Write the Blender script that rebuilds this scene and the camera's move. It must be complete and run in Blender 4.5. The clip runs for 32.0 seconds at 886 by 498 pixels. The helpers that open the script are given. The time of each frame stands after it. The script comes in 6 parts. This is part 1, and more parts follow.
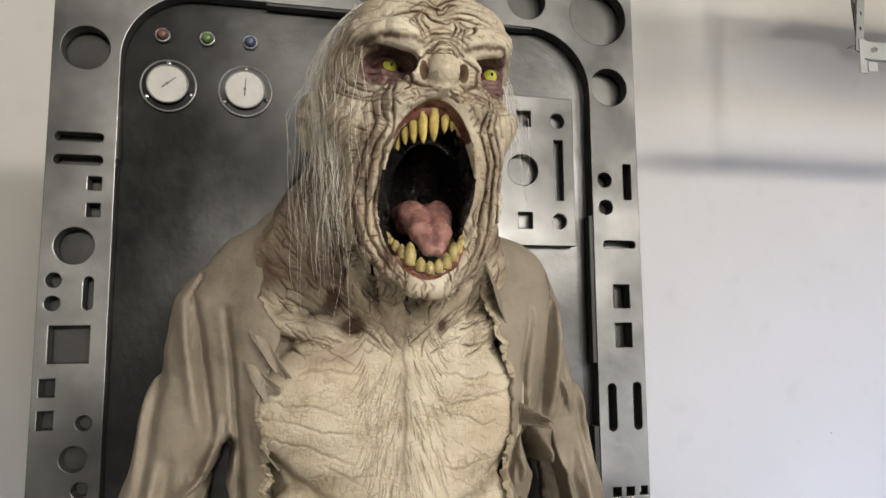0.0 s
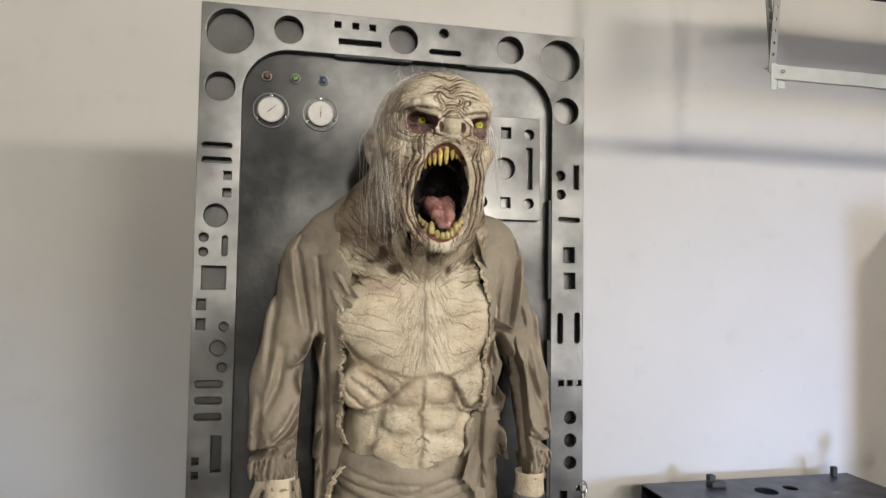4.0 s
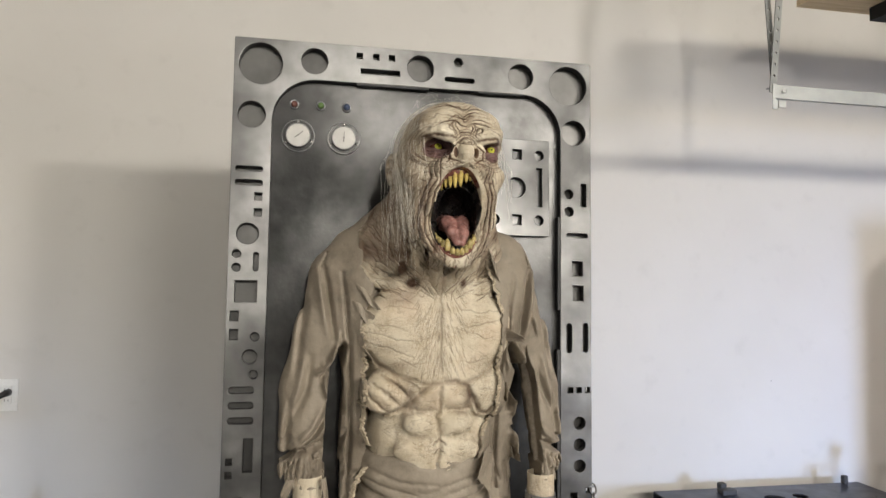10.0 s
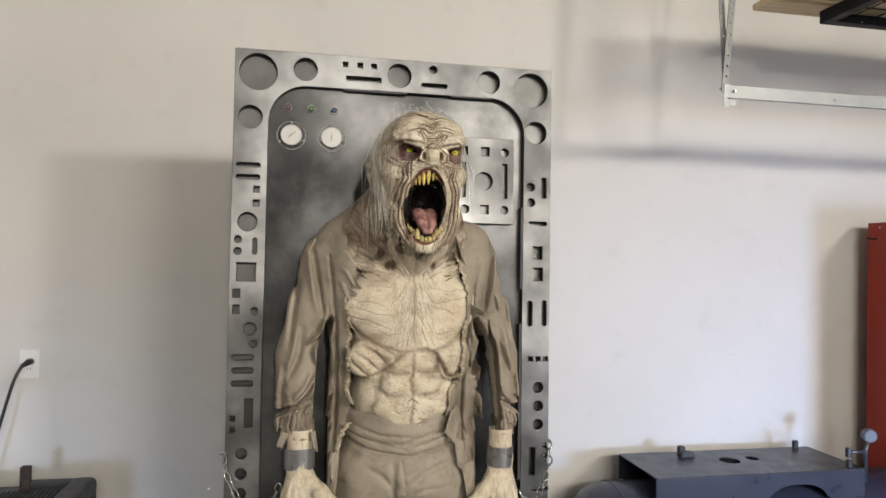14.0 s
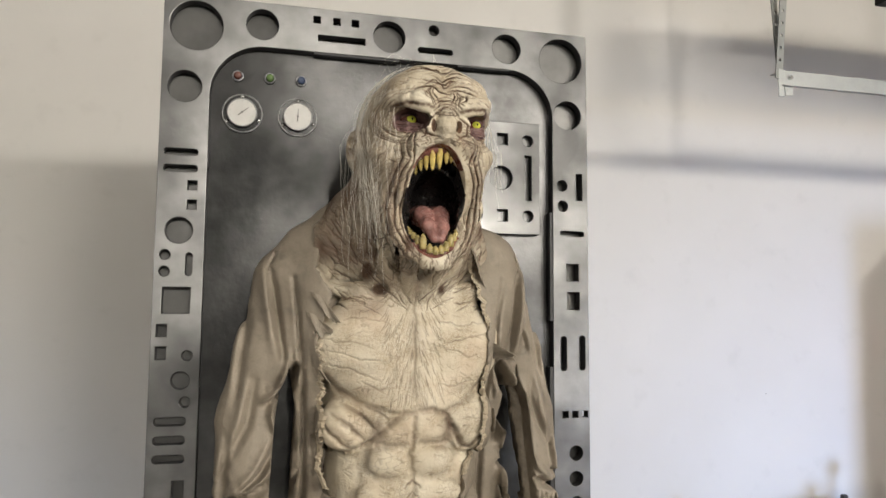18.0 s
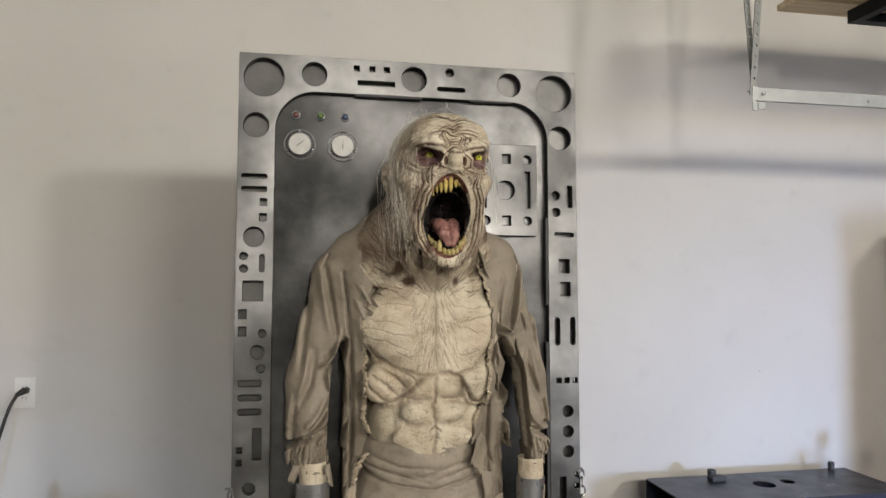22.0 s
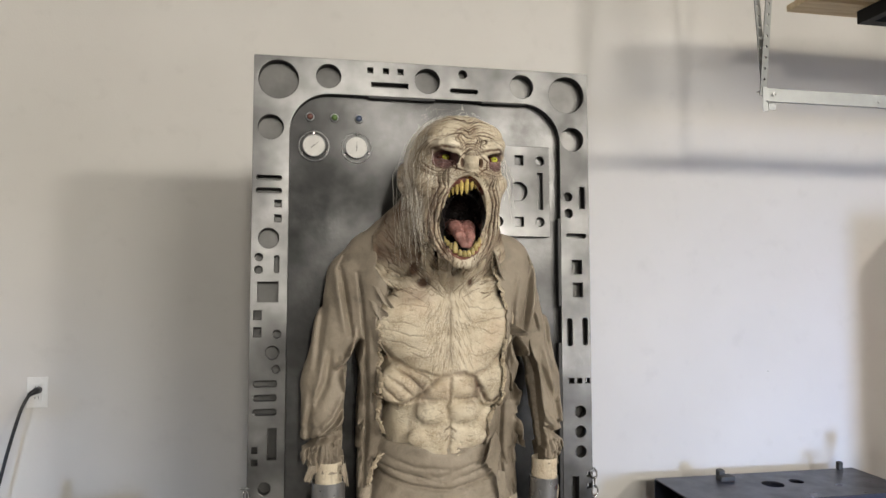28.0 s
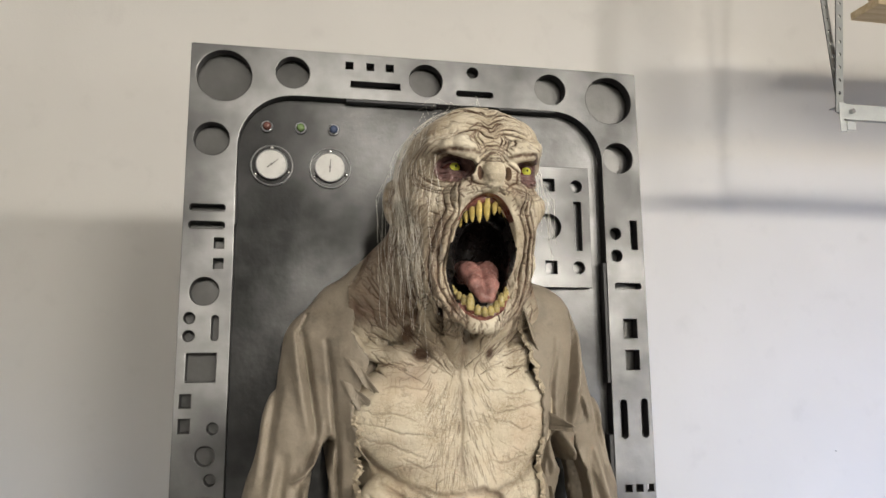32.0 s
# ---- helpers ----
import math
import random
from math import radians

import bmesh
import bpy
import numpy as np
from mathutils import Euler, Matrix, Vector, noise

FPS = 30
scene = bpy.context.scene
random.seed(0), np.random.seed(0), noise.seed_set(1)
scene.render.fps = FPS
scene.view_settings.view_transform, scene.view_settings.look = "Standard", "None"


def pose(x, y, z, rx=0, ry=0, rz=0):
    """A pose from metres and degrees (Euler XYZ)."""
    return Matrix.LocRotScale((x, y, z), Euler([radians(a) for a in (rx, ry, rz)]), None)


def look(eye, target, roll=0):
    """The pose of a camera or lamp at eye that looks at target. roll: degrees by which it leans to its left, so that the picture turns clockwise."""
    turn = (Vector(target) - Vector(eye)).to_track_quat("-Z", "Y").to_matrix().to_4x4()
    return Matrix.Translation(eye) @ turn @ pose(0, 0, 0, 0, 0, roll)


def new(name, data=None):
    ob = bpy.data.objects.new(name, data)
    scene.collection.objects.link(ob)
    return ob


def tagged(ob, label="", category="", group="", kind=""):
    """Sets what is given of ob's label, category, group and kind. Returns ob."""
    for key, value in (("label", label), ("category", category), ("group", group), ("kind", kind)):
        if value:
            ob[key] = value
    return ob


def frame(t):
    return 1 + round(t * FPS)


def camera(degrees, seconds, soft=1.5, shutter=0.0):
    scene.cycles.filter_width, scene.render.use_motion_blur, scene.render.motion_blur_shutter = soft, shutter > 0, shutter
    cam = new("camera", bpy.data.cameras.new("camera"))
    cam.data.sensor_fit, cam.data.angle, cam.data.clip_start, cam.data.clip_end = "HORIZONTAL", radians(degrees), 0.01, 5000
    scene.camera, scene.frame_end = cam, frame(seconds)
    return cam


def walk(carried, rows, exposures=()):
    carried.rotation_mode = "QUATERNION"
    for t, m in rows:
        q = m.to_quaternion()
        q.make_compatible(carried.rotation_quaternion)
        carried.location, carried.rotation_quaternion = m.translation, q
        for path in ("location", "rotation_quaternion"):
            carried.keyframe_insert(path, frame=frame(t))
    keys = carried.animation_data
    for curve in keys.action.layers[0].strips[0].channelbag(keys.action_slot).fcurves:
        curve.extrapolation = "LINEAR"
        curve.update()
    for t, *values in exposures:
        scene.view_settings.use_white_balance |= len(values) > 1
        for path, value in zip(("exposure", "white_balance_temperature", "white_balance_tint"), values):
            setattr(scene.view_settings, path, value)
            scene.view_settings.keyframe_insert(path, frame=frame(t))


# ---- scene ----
cam = camera(66.9, 32.0)
PATH = [
    (0, (0.067, 0.125, 1.585), (0.503, 2.069, 1.767), -0.1),
    (0.5, (0.071, -0.007, 1.559), (0.488, 1.94, 1.743), -0.4),
    (1, (0.038, -0.195, 1.579), (0.441, 1.759, 1.716), 0.0),
    (1.5, (-0.003, -0.425, 1.613), (0.408, 1.531, 1.678), 0.7),
    (2, (-0.029, -0.605, 1.616), (0.374, 1.354, 1.631), 1.3),
    (2.5, (-0.039, -0.709, 1.614), (0.327, 1.257, 1.57), 2.1),
    (3, (-0.071, -0.607, 1.604), (0.311, 1.356, 1.566), 1.8),
    (3.5, (-0.077, -0.485, 1.587), (0.333, 1.473, 1.583), 1.4),
    (4, (-0.053, -0.395, 1.568), (0.371, 1.558, 1.627), 1.1),
    (4.5, (-0.022, -0.261, 1.568), (0.421, 1.686, 1.674), 0.9),
    (6.5, (-0.054, -0.417, 1.564), (0.376, 1.534, 1.653), 1.1),
    (7, (-0.078, -0.542, 1.573), (0.341, 1.413, 1.647), 1.1),
    (7.5, (-0.06, -0.727, 1.564), (0.347, 1.231, 1.613), 1.0),
    (8, (-0.058, -0.844, 1.583), (0.338, 1.116, 1.6), 1.3),
    (8.5, (-0.051, -0.862, 1.568), (0.326, 1.102, 1.597), 1.3),
    (9, (-0.064, -0.81, 1.56), (0.312, 1.154, 1.597), 1.2),
    (9.5, (-0.069, -0.665, 1.569), (0.31, 1.298, 1.629), 1.2),
    (10, (-0.074, -0.498, 1.57), (0.303, 1.464, 1.666), 0.9),
    (10.5, (-0.048, -0.335, 1.556), (0.344, 1.621, 1.697), 0.4),
    (11, (0.0, -0.188, 1.578), (0.394, 1.759, 1.812), -0.3),
    (11.5, (0.0, -0.169, 1.578), (0.383, 1.778, 1.827), -0.2),
    (12, (-0.026, -0.278, 1.591), (0.361, 1.672, 1.802), 0.1),
    (12.5, (-0.06, -0.417, 1.585), (0.335, 1.537, 1.752), 0.7),
    (13, (-0.07, -0.52, 1.593), (0.334, 1.435, 1.717), 1.0),
    (13.5, (-0.04, -0.647, 1.59), (0.35, 1.313, 1.664), 1.6),
    (14, (-0.054, -0.743, 1.585), (0.327, 1.22, 1.614), 1.1),
    (14.5, (-0.046, -0.784, 1.569), (0.31, 1.184, 1.572), 0.8),
    (16.5, (-0.064, -0.484, 1.571), (0.334, 1.475, 1.635), 1.2),
    (17, (-0.075, -0.47, 1.581), (0.351, 1.483, 1.656), 1.3),
    (17.5, (-0.077, -0.416, 1.57), (0.371, 1.531, 1.666), 1.0),
    (18, (-0.033, -0.242, 1.566), (0.433, 1.699, 1.687), 0.7),
    (18.5, (-0.01, -0.101, 1.568), (0.446, 1.839, 1.733), 0.0),
    (19, (-0.015, 0.001, 1.566), (0.437, 1.94, 1.759), -0.2),
    (19.5, (-0.028, 0.026, 1.576), (0.416, 1.966, 1.767), -0.2),
    (20, (-0.018, -0.039, 1.571), (0.404, 1.908, 1.751), -0.2),
    (20.5, (-0.024, -0.139, 1.565), (0.376, 1.814, 1.733), -0.2),
    (21, (-0.039, -0.26, 1.563), (0.331, 1.698, 1.73), -0.7),
    (21.5, (-0.079, -0.486, 1.556), (0.286, 1.477, 1.673), -0.5),
    (22, (-0.073, -0.607, 1.573), (0.297, 1.357, 1.66), 0.2),
    (22.5, (-0.039, -0.689, 1.584), (0.333, 1.276, 1.638), 0.6),
    (23, (-0.039, -0.686, 1.573), (0.351, 1.275, 1.632), 0.3),
    (23.5, (-0.046, -0.65, 1.571), (0.346, 1.31, 1.635), 0.3),
    (24, (-0.079, -0.589, 1.567), (0.315, 1.37, 1.652), 0.2),
    (24.5, (-0.07, -0.502, 1.559), (0.321, 1.456, 1.676), 0.3),
    (25, (-0.053, -0.373, 1.565), (0.33, 1.584, 1.72), 0.4),
    (25.5, (-0.044, -0.29, 1.559), (0.324, 1.668, 1.734), 0.4),
    (27.5, (-0.092, -0.53, 1.573), (0.262, 1.436, 1.675), 0.0),
    (28, (-0.103, -0.61, 1.578), (0.26, 1.355, 1.662), 0.2),
    (28.5, (-0.11, -0.718, 1.58), (0.261, 1.246, 1.651), 0.5),
    (29, (-0.132, -0.825, 1.563), (0.246, 1.138, 1.63), 0.7),
    (29.5, (-0.155, -0.787, 1.562), (0.247, 1.171, 1.632), 0.7),
    (30, (-0.171, -0.636, 1.584), (0.259, 1.316, 1.667), 0.5),
    (30.5, (-0.138, -0.51, 1.564), (0.308, 1.436, 1.688), 0.1),
    (31, (-0.052, -0.363, 1.581), (0.387, 1.58, 1.759), -0.0),
    (31.5, (-0.022, -0.247, 1.588), (0.396, 1.695, 1.813), -0.1),
    (32, (-0.032, -0.131, 1.595), (0.339, 1.817, 1.85), -0.2),
]
walk(cam, [(t, look(eye, target, roll)) for t, eye, target, roll in PATH],
     exposures=[(0, -0.08), (1, -0.13), (3, -0.13), (4.5, -0.05), (7, 0.0), (10, -0.05), (12, -0.02), (17, 0.0), (20, 0.0), (21, -0.17),
                (22, -0.29), (23, -0.17), (25, -0.05), (28, -0.11), (29.5, -0.11), (31, 0.0), (32, 0.0)])

# ---- light ----
world = bpy.data.worlds.new("sky")
scene.world = world
world.use_nodes = True
wn = world.node_tree.nodes
sky = wn.new("ShaderNodeTexSky")
sky.sky_type, sky.sun_disc = "NISHITA", False
sky.sun_elevation, sky.sun_rotation = radians(48), radians(150)
wn["Background"].inputs[1].default_value = 0.05
world.node_tree.links.new(sky.outputs[0], wn["Background"].inputs[0])


def area_lamp(name, at, target, size, size_y, watts, colour, spread=180, shape="RECTANGLE"):
    data = bpy.data.lights.new(name, "AREA")
    data.shape, data.size, data.size_y = shape, size, size_y
    data.energy, data.color, data.spread = watts, colour, radians(spread)
    ob = new(name, data)
    ob.matrix_world = look(at, target)
    return ob


LAMP = Vector((3.70, -4.00, 3.07))
area_lamp("ceiling_lamp_light", LAMP, (-3.2, 2.2, 2.1), 0.62, 0.62, 290, (1.0, 0.935, 0.83), shape="DISK")
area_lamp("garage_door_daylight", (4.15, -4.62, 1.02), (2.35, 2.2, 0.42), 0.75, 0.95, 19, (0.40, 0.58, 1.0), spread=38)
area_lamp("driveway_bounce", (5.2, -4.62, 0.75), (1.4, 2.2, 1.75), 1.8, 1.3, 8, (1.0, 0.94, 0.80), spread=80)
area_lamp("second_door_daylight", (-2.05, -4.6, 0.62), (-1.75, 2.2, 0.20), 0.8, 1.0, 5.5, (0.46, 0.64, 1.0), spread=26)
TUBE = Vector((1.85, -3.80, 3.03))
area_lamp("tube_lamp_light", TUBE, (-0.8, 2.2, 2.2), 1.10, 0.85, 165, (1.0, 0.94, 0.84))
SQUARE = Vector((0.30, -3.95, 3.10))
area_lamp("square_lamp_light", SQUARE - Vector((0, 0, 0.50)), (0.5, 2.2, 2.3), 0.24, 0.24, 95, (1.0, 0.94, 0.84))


# ---- materials ----
def material(name, build):
    m = bpy.data.materials.new(name)
    m.use_nodes = True
    t = m.node_tree
    b = t.nodes["Principled BSDF"]
    build(t, b)
    return m


def node(t, kind, **values):
    n = t.nodes.new(kind)
    for key, v in values.items():
        n.inputs[key].default_value = v
    return n


def coords(t, scale=(1, 1, 1), of="Object"):
    c = t.nodes.new("ShaderNodeTexCoord")
    m = t.nodes.new("ShaderNodeMapping")
    m.inputs["Scale"].default_value = scale
    t.links.new(c.outputs[of], m.inputs[0])
    return m.outputs[0]


def noise_tex(t, vec, scale, detail=4, rough=0.55):
    n = node(t, "ShaderNodeTexNoise", Scale=scale, Detail=detail, Roughness=rough)
    t.links.new(vec, n.inputs["Vector"])
    return n.outputs["Fac"]


def ramp(t, fac, stops):
    r = t.nodes.new("ShaderNodeValToRGB")
    e = r.color_ramp.elements
    while len(e) < len(stops):
        e.new(0.5)
    for el, (at, c) in zip(e, stops):
        el.position = at
        el.color = (*c, 1) if len(c) == 3 else c
    t.links.new(fac, r.inputs[0])
    return r.outputs[0]


def grey(v):
    return (v, v, v)


def mix(t, fac, a, b, mode="MIX"):
    n = t.nodes.new("ShaderNodeMix")
    n.data_type, n.blend_type = "RGBA", mode
    for sock, v in ((n.inputs[0], fac), (n.inputs[6], a), (n.inputs[7], b)):
        if isinstance(v, (int, float)):
            sock.default_value = v
        elif isinstance(v, tuple):
            sock.default_value = (*v, 1)
        else:
            t.links.new(v, sock)
    return n.outputs[2]


def bump(t, b, height, distance, strength=1.0, after=None):
    n = node(t, "ShaderNodeBump", Strength=strength, Distance=distance)
    t.links.new(height, n.inputs["Height"])
    if after:
        t.links.new(after, n.inputs["Normal"])
    t.links.new(n.outputs[0], b.inputs["Normal"])
    return n.outputs[0]


def paint(name, colour, rough=0.6, vary=0.08, scale=6, relief=0.0, relief_scale=90, metal=0.0, spec=0.5):
    def build(t, b):
        v = coords(t)
        lo = tuple(max(0, c * (1 - vary)) for c in colour)
        hi = tuple(min(1, c * (1 + vary)) for c in colour)
        col = ramp(t, noise_tex(t, v, scale), [(0.3, lo), (0.7, hi)])
        fine = ramp(t, noise_tex(t, v, scale * 14, 3), [(0.3, grey(0.94)), (0.7, grey(1.0))])
        t.links.new(mix(t, 1.0, col, fine, "MULTIPLY"), b.inputs["Base Color"])
        r = ramp(t, noise_tex(t, v, scale * 2.3), [(0.3, grey(max(0.02, rough - 0.08))), (0.7, grey(min(1, rough + 0.08)))])
        t.links.new(r, b.inputs["Roughness"])
        b.inputs["Metallic"].default_value = metal
        b.inputs["Specular IOR Level"].default_value = spec
        if relief:
            bump(t, b, noise_tex(t, v, relief_scale, 3), relief)
    return material(name, build)


def m_airbrushed(t, b):
    """Silver paint over dark primer, sprayed in soft clouds."""
    v = coords(t)
    cloud = noise_tex(t, v, 3.1, 4, 0.55)
    col = ramp(t, cloud, [(0.32, grey(0.060)), (0.50, grey(0.175)), (0.70, grey(0.38))])
    mist = ramp(t, noise_tex(t, v, 21, 4, 0.6), [(0.28, grey(0.86)), (0.6, grey(1.03))])
    speck = ramp(t, noise_tex(t, v, 320, 2), [(0.72, grey(1.0)), (0.8, grey(1.18))])
    t.links.new(mix(t, 1.0, mix(t, 1.0, col, mist, "MULTIPLY"), speck, "MULTIPLY"), b.inputs["Base Color"])
    b.inputs["Metallic"].default_value = 0.97
    t.links.new(ramp(t, noise_tex(t, v, 11, 4), [(0.3, grey(0.49)), (0.7, grey(0.40))]), b.inputs["Roughness"])
    bump(t, b, noise_tex(t, v, 55, 4), 0.0005)


def m_door(t, b):
    """Dark primer dusted with silver."""
    v = coords(t)
    cloud = noise_tex(t, v, 2.6, 5, 0.55)
    col = ramp(t, cloud, [(0.32, grey(0.020)), (0.50, grey(0.062)), (0.72, grey(0.18))])
    fine = ramp(t, noise_tex(t, v, 24, 4), [(0.3, grey(0.85)), (0.7, grey(1.08))])
    speck = ramp(t, noise_tex(t, v, 330, 2), [(0.72, grey(1.0)), (0.8, grey(1.3))])
    t.links.new(mix(t, 1.0, mix(t, 1.0, col, fine, "MULTIPLY"), speck, "MULTIPLY"), b.inputs["Base Color"])
    b.inputs["Metallic"].default_value = 1.0
    t.links.new(ramp(t, noise_tex(t, v, 9, 4), [(0.3, grey(0.40)), (0.7, grey(0.32))]), b.inputs["Roughness"])
    bump(t, b, noise_tex(t, v, 70, 4), 0.0005)


def m_wall(t, b):
    v = coords(t)
    col = ramp(t, noise_tex(t, v, 1.3, 3), [(0.3, (0.60, 0.585, 0.56)), (0.7, (0.645, 0.63, 0.605))])
    smudge = ramp(t, noise_tex(t, v, 9, 5), [(0.28, grey(0.95)), (0.42, grey(1.0))])
    t.links.new(mix(t, 1.0, col, smudge, "MULTIPLY"), b.inputs["Base Color"])
    b.inputs["Roughness"].default_value = 0.75
    b.inputs["Specular IOR Level"].default_value = 0.3
    bump(t, b, noise_tex(t, v, 120, 3), 0.0008, 0.5)


def m_concrete(t, b):
    v = coords(t)
    col = ramp(t, noise_tex(t, v, 2.2, 6, 0.65), [(0.3, (0.13, 0.127, 0.124)), (0.7, (0.21, 0.206, 0.20))])
    t.links.new(col, b.inputs["Base Color"])
    b.inputs["Roughness"].default_value = 0.7
    bump(t, b, noise_tex(t, v, 60, 5), 0.001)


def m_wood(t, b):
    v = coords(t, (2.5, 26, 26))
    grain = noise_tex(t, v, 2.0, 5)
    col = ramp(t, grain, [(0.3, (0.52, 0.39, 0.22)), (0.7, (0.74, 0.61, 0.41))])
    t.links.new(col, b.inputs["Base Color"])
    b.inputs["Roughness"].default_value = 0.7
    bump(t, b, grain, 0.001)


def m_skin(t, b):
    """Cream latex with brown pigment lines, mottled stains and fine creases; the pigment also carries painted shade."""
    v = coords(t)
    pig = t.nodes.new("ShaderNodeAttribute")
    pig.attribute_name = "pigment"
    mott = noise_tex(t, v, 26, 5, 0.6)
    base = ramp(t, mott, [(0.25, (0.47, 0.395, 0.28)), (0.5, (0.60, 0.535, 0.415)), (0.75, (0.67, 0.615, 0.50))])
    rosy = ramp(t, noise_tex(t, v, 9, 3), [(0.52, grey(0.0)), (0.75, grey(0.28))])
    base = mix(t, rosy, base, (0.52, 0.33, 0.22))
    # fine creases
    c1 = noise_tex(t, coords(t, (150, 60, 60)), 1.0, 3)
    c2 = noise_tex(t, coords(t, (70, 70, 170)), 1.0, 3)
    k1 = ramp(t, c1, [(0.46, grey(0.0)), (0.5, grey(0.5)), (0.54, grey(0.0))])
    k2 = ramp(t, c2, [(0.46, grey(0.0)), (0.5, grey(0.5)), (0.54, grey(0.0))])
    sparse = ramp(t, noise_tex(t, v, 16, 3), [(0.42, grey(0.0)), (0.66, grey(1.0))])
    craze = mix(t, 1.0, mix(t, 1.0, k1, k2, "LIGHTEN"), sparse, "MULTIPLY")
    base = mix(t, craze, base, (0.26, 0.17, 0.09))
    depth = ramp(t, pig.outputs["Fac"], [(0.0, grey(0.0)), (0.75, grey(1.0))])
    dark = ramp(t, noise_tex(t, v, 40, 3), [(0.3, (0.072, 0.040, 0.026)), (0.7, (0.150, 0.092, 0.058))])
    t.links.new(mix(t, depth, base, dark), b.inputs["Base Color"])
    b.inputs["Roughness"].default_value = 0.46
    b.inputs["Specular IOR Level"].default_value = 0.4
    first = bump(t, b, noise_tex(t, v, 210, 4), 0.0010, 0.7)
    inv = ramp(t, craze, [(0.0, grey(1.0)), (0.5, grey(0.0))])
    cells = t.nodes.new("ShaderNodeTexVoronoi")
    cells.feature = "DISTANCE_TO_EDGE"
    cells.inputs["Scale"].default_value = 230
    t.links.new(v, cells.inputs["Vector"])
    leather = ramp(t, cells.outputs["Distance"], [(0.0, grey(0.0)), (0.12, grey(1.0))])
    leathered = bump(t, b, leather, 0.0005, 0.45, first)
    second = bump(t, b, inv, 0.0012, 0.6, leathered)
    cut = t.nodes.new("ShaderNodeAttribute")
    cut.attribute_name = "crease"
    bump(t, b, ramp(t, cut.outputs["Fac"], [(0.0, grey(1.0)), (1.0, grey(0.0))]), 0.0016, 0.8, second)


def m_cloth(colour, stain):
    def build(t, b):
        v = coords(t)
        weave = noise_tex(t, coords(t, (1, 1, 1)), 900, 2)
        big = noise_tex(t, v, 7, 4)
        hi = tuple(min(1, c * 1.12) for c in colour)
        col = ramp(t, big, [(0.3, stain), (0.5, colour), (0.75, hi)])
        spot = ramp(t, noise_tex(t, v, 30, 5, 0.65), [(0.32, grey(0.78)), (0.46, grey(1.0)), (0.75, grey(1.06))])
        col = mix(t, 1.0, col, spot, "MULTIPLY")
        fine = ramp(t, weave, [(0.3, grey(0.82)), (0.7, grey(1.08))])
        t.links.new(mix(t, 1.0, col, fine, "MULTIPLY"), b.inputs["Base Color"])
        b.inputs["Roughness"].default_value = 0.58
        b.inputs["Specular IOR Level"].default_value = 0.38
        crush = noise_tex(t, coords(t, (34, 34, 15)), 1.0, 3)
        soft = bump(t, b, crush, 0.003, 0.5)
        first = bump(t, b, noise_tex(t, v, 60, 4), 0.0022, 0.7, soft)
        bump(t, b, weave, 0.0004, 0.5, first)
    return build


WALL = material("wall_paint", m_wall)
CONCRETE = material("concrete", m_concrete)
METAL = material("airbrushed_metal_paint", m_airbrushed)
DOORMETAL = material("dusted_dark_metal_paint", m_door)
BACKING = paint("grey_backing_paint", (0.105, 0.104, 0.102), 0.40, 0.4, 5, 0.0003, 80, 0.97)
EDGE = paint("dark_edge_paint", (0.035, 0.035, 0.037), 0.6, 0.2)
SKIN = material("latex_skin", m_skin)
KHAKI = material("khaki_cloth", m_cloth((0.270, 0.231, 0.182), (0.160, 0.132, 0.099)))
GREYCLOTH = material("grey_cloth", m_cloth((0.300, 0.258, 0.207), (0.225, 0.190, 0.148)))
WOOD = material("pale_timber", m_wood)
TOOTH = paint("yellow_tooth_enamel", (0.50, 0.385, 0.125), 0.26, 0.38, 70)
OLDTOOTH = paint("olive_tooth_enamel", (0.36, 0.29, 0.115), 0.28, 0.4, 90)
SOCKET = paint("maroon_socket_paint", (0.150, 0.085, 0.078), 0.4, 0.35, 70, 0.001, 150)
GUM = paint("wet_gum", (0.17, 0.066, 0.050), 0.3, 0.35, 40, 0.001)
TONGUE = paint("tongue_flesh", (0.31, 0.155, 0.135), 0.26, 0.38, 60, 0.0025, 110)
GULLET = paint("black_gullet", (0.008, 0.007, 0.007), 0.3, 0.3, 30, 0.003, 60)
EYEBALL = paint("dark_red_eyeball", (0.10, 0.035, 0.028), 0.15, 0.4, 90)
EYE = paint("yellow_green_eye", (0.46, 0.48, 0.060), 0.10, 0.35, 120)
PUPIL = paint("black_pupil", (0.01, 0.01, 0.01), 0.08)
HAIR = paint("pale_hair", (0.74, 0.71, 0.64), 0.4, 0.15)
NAIL = paint("dark_nail", (0.07, 0.045, 0.03), 0.25)
STEEL = paint("brushed_steel", (0.34, 0.345, 0.36), 0.32, 0.12, 20, 0.0003, 200, 0.85)
CHROME = paint("chain_zinc", (0.62, 0.62, 0.62), 0.22, 0.1, 40, 0, 90, 1.0)
GALV = paint("galvanised_steel", (0.36, 0.37, 0.36), 0.48, 0.10, 14, 0.0002, 120, 0.45)
BLACKSTEEL = paint("black_powder_coat", (0.006, 0.006, 0.0065), 0.6, 0.2, spec=0.25)
TANKPAINT = paint("grey_tank_enamel", (0.0275, 0.0320, 0.0520), 0.34, 0.12, 5, 0.0004, 40)
REDPAINT = paint("red_cabinet_enamel", (0.27, 0.022, 0.010), 0.42, 0.08, 4, spec=0.3)
PLASTIC = paint("dark_plastic", (0.035, 0.036, 0.039), 0.5, 0.15, 12, 0.0003, 200)
FRINGE = material("frayed_khaki_edge", m_cloth((0.44, 0.375, 0.28), (0.34, 0.28, 0.20)))
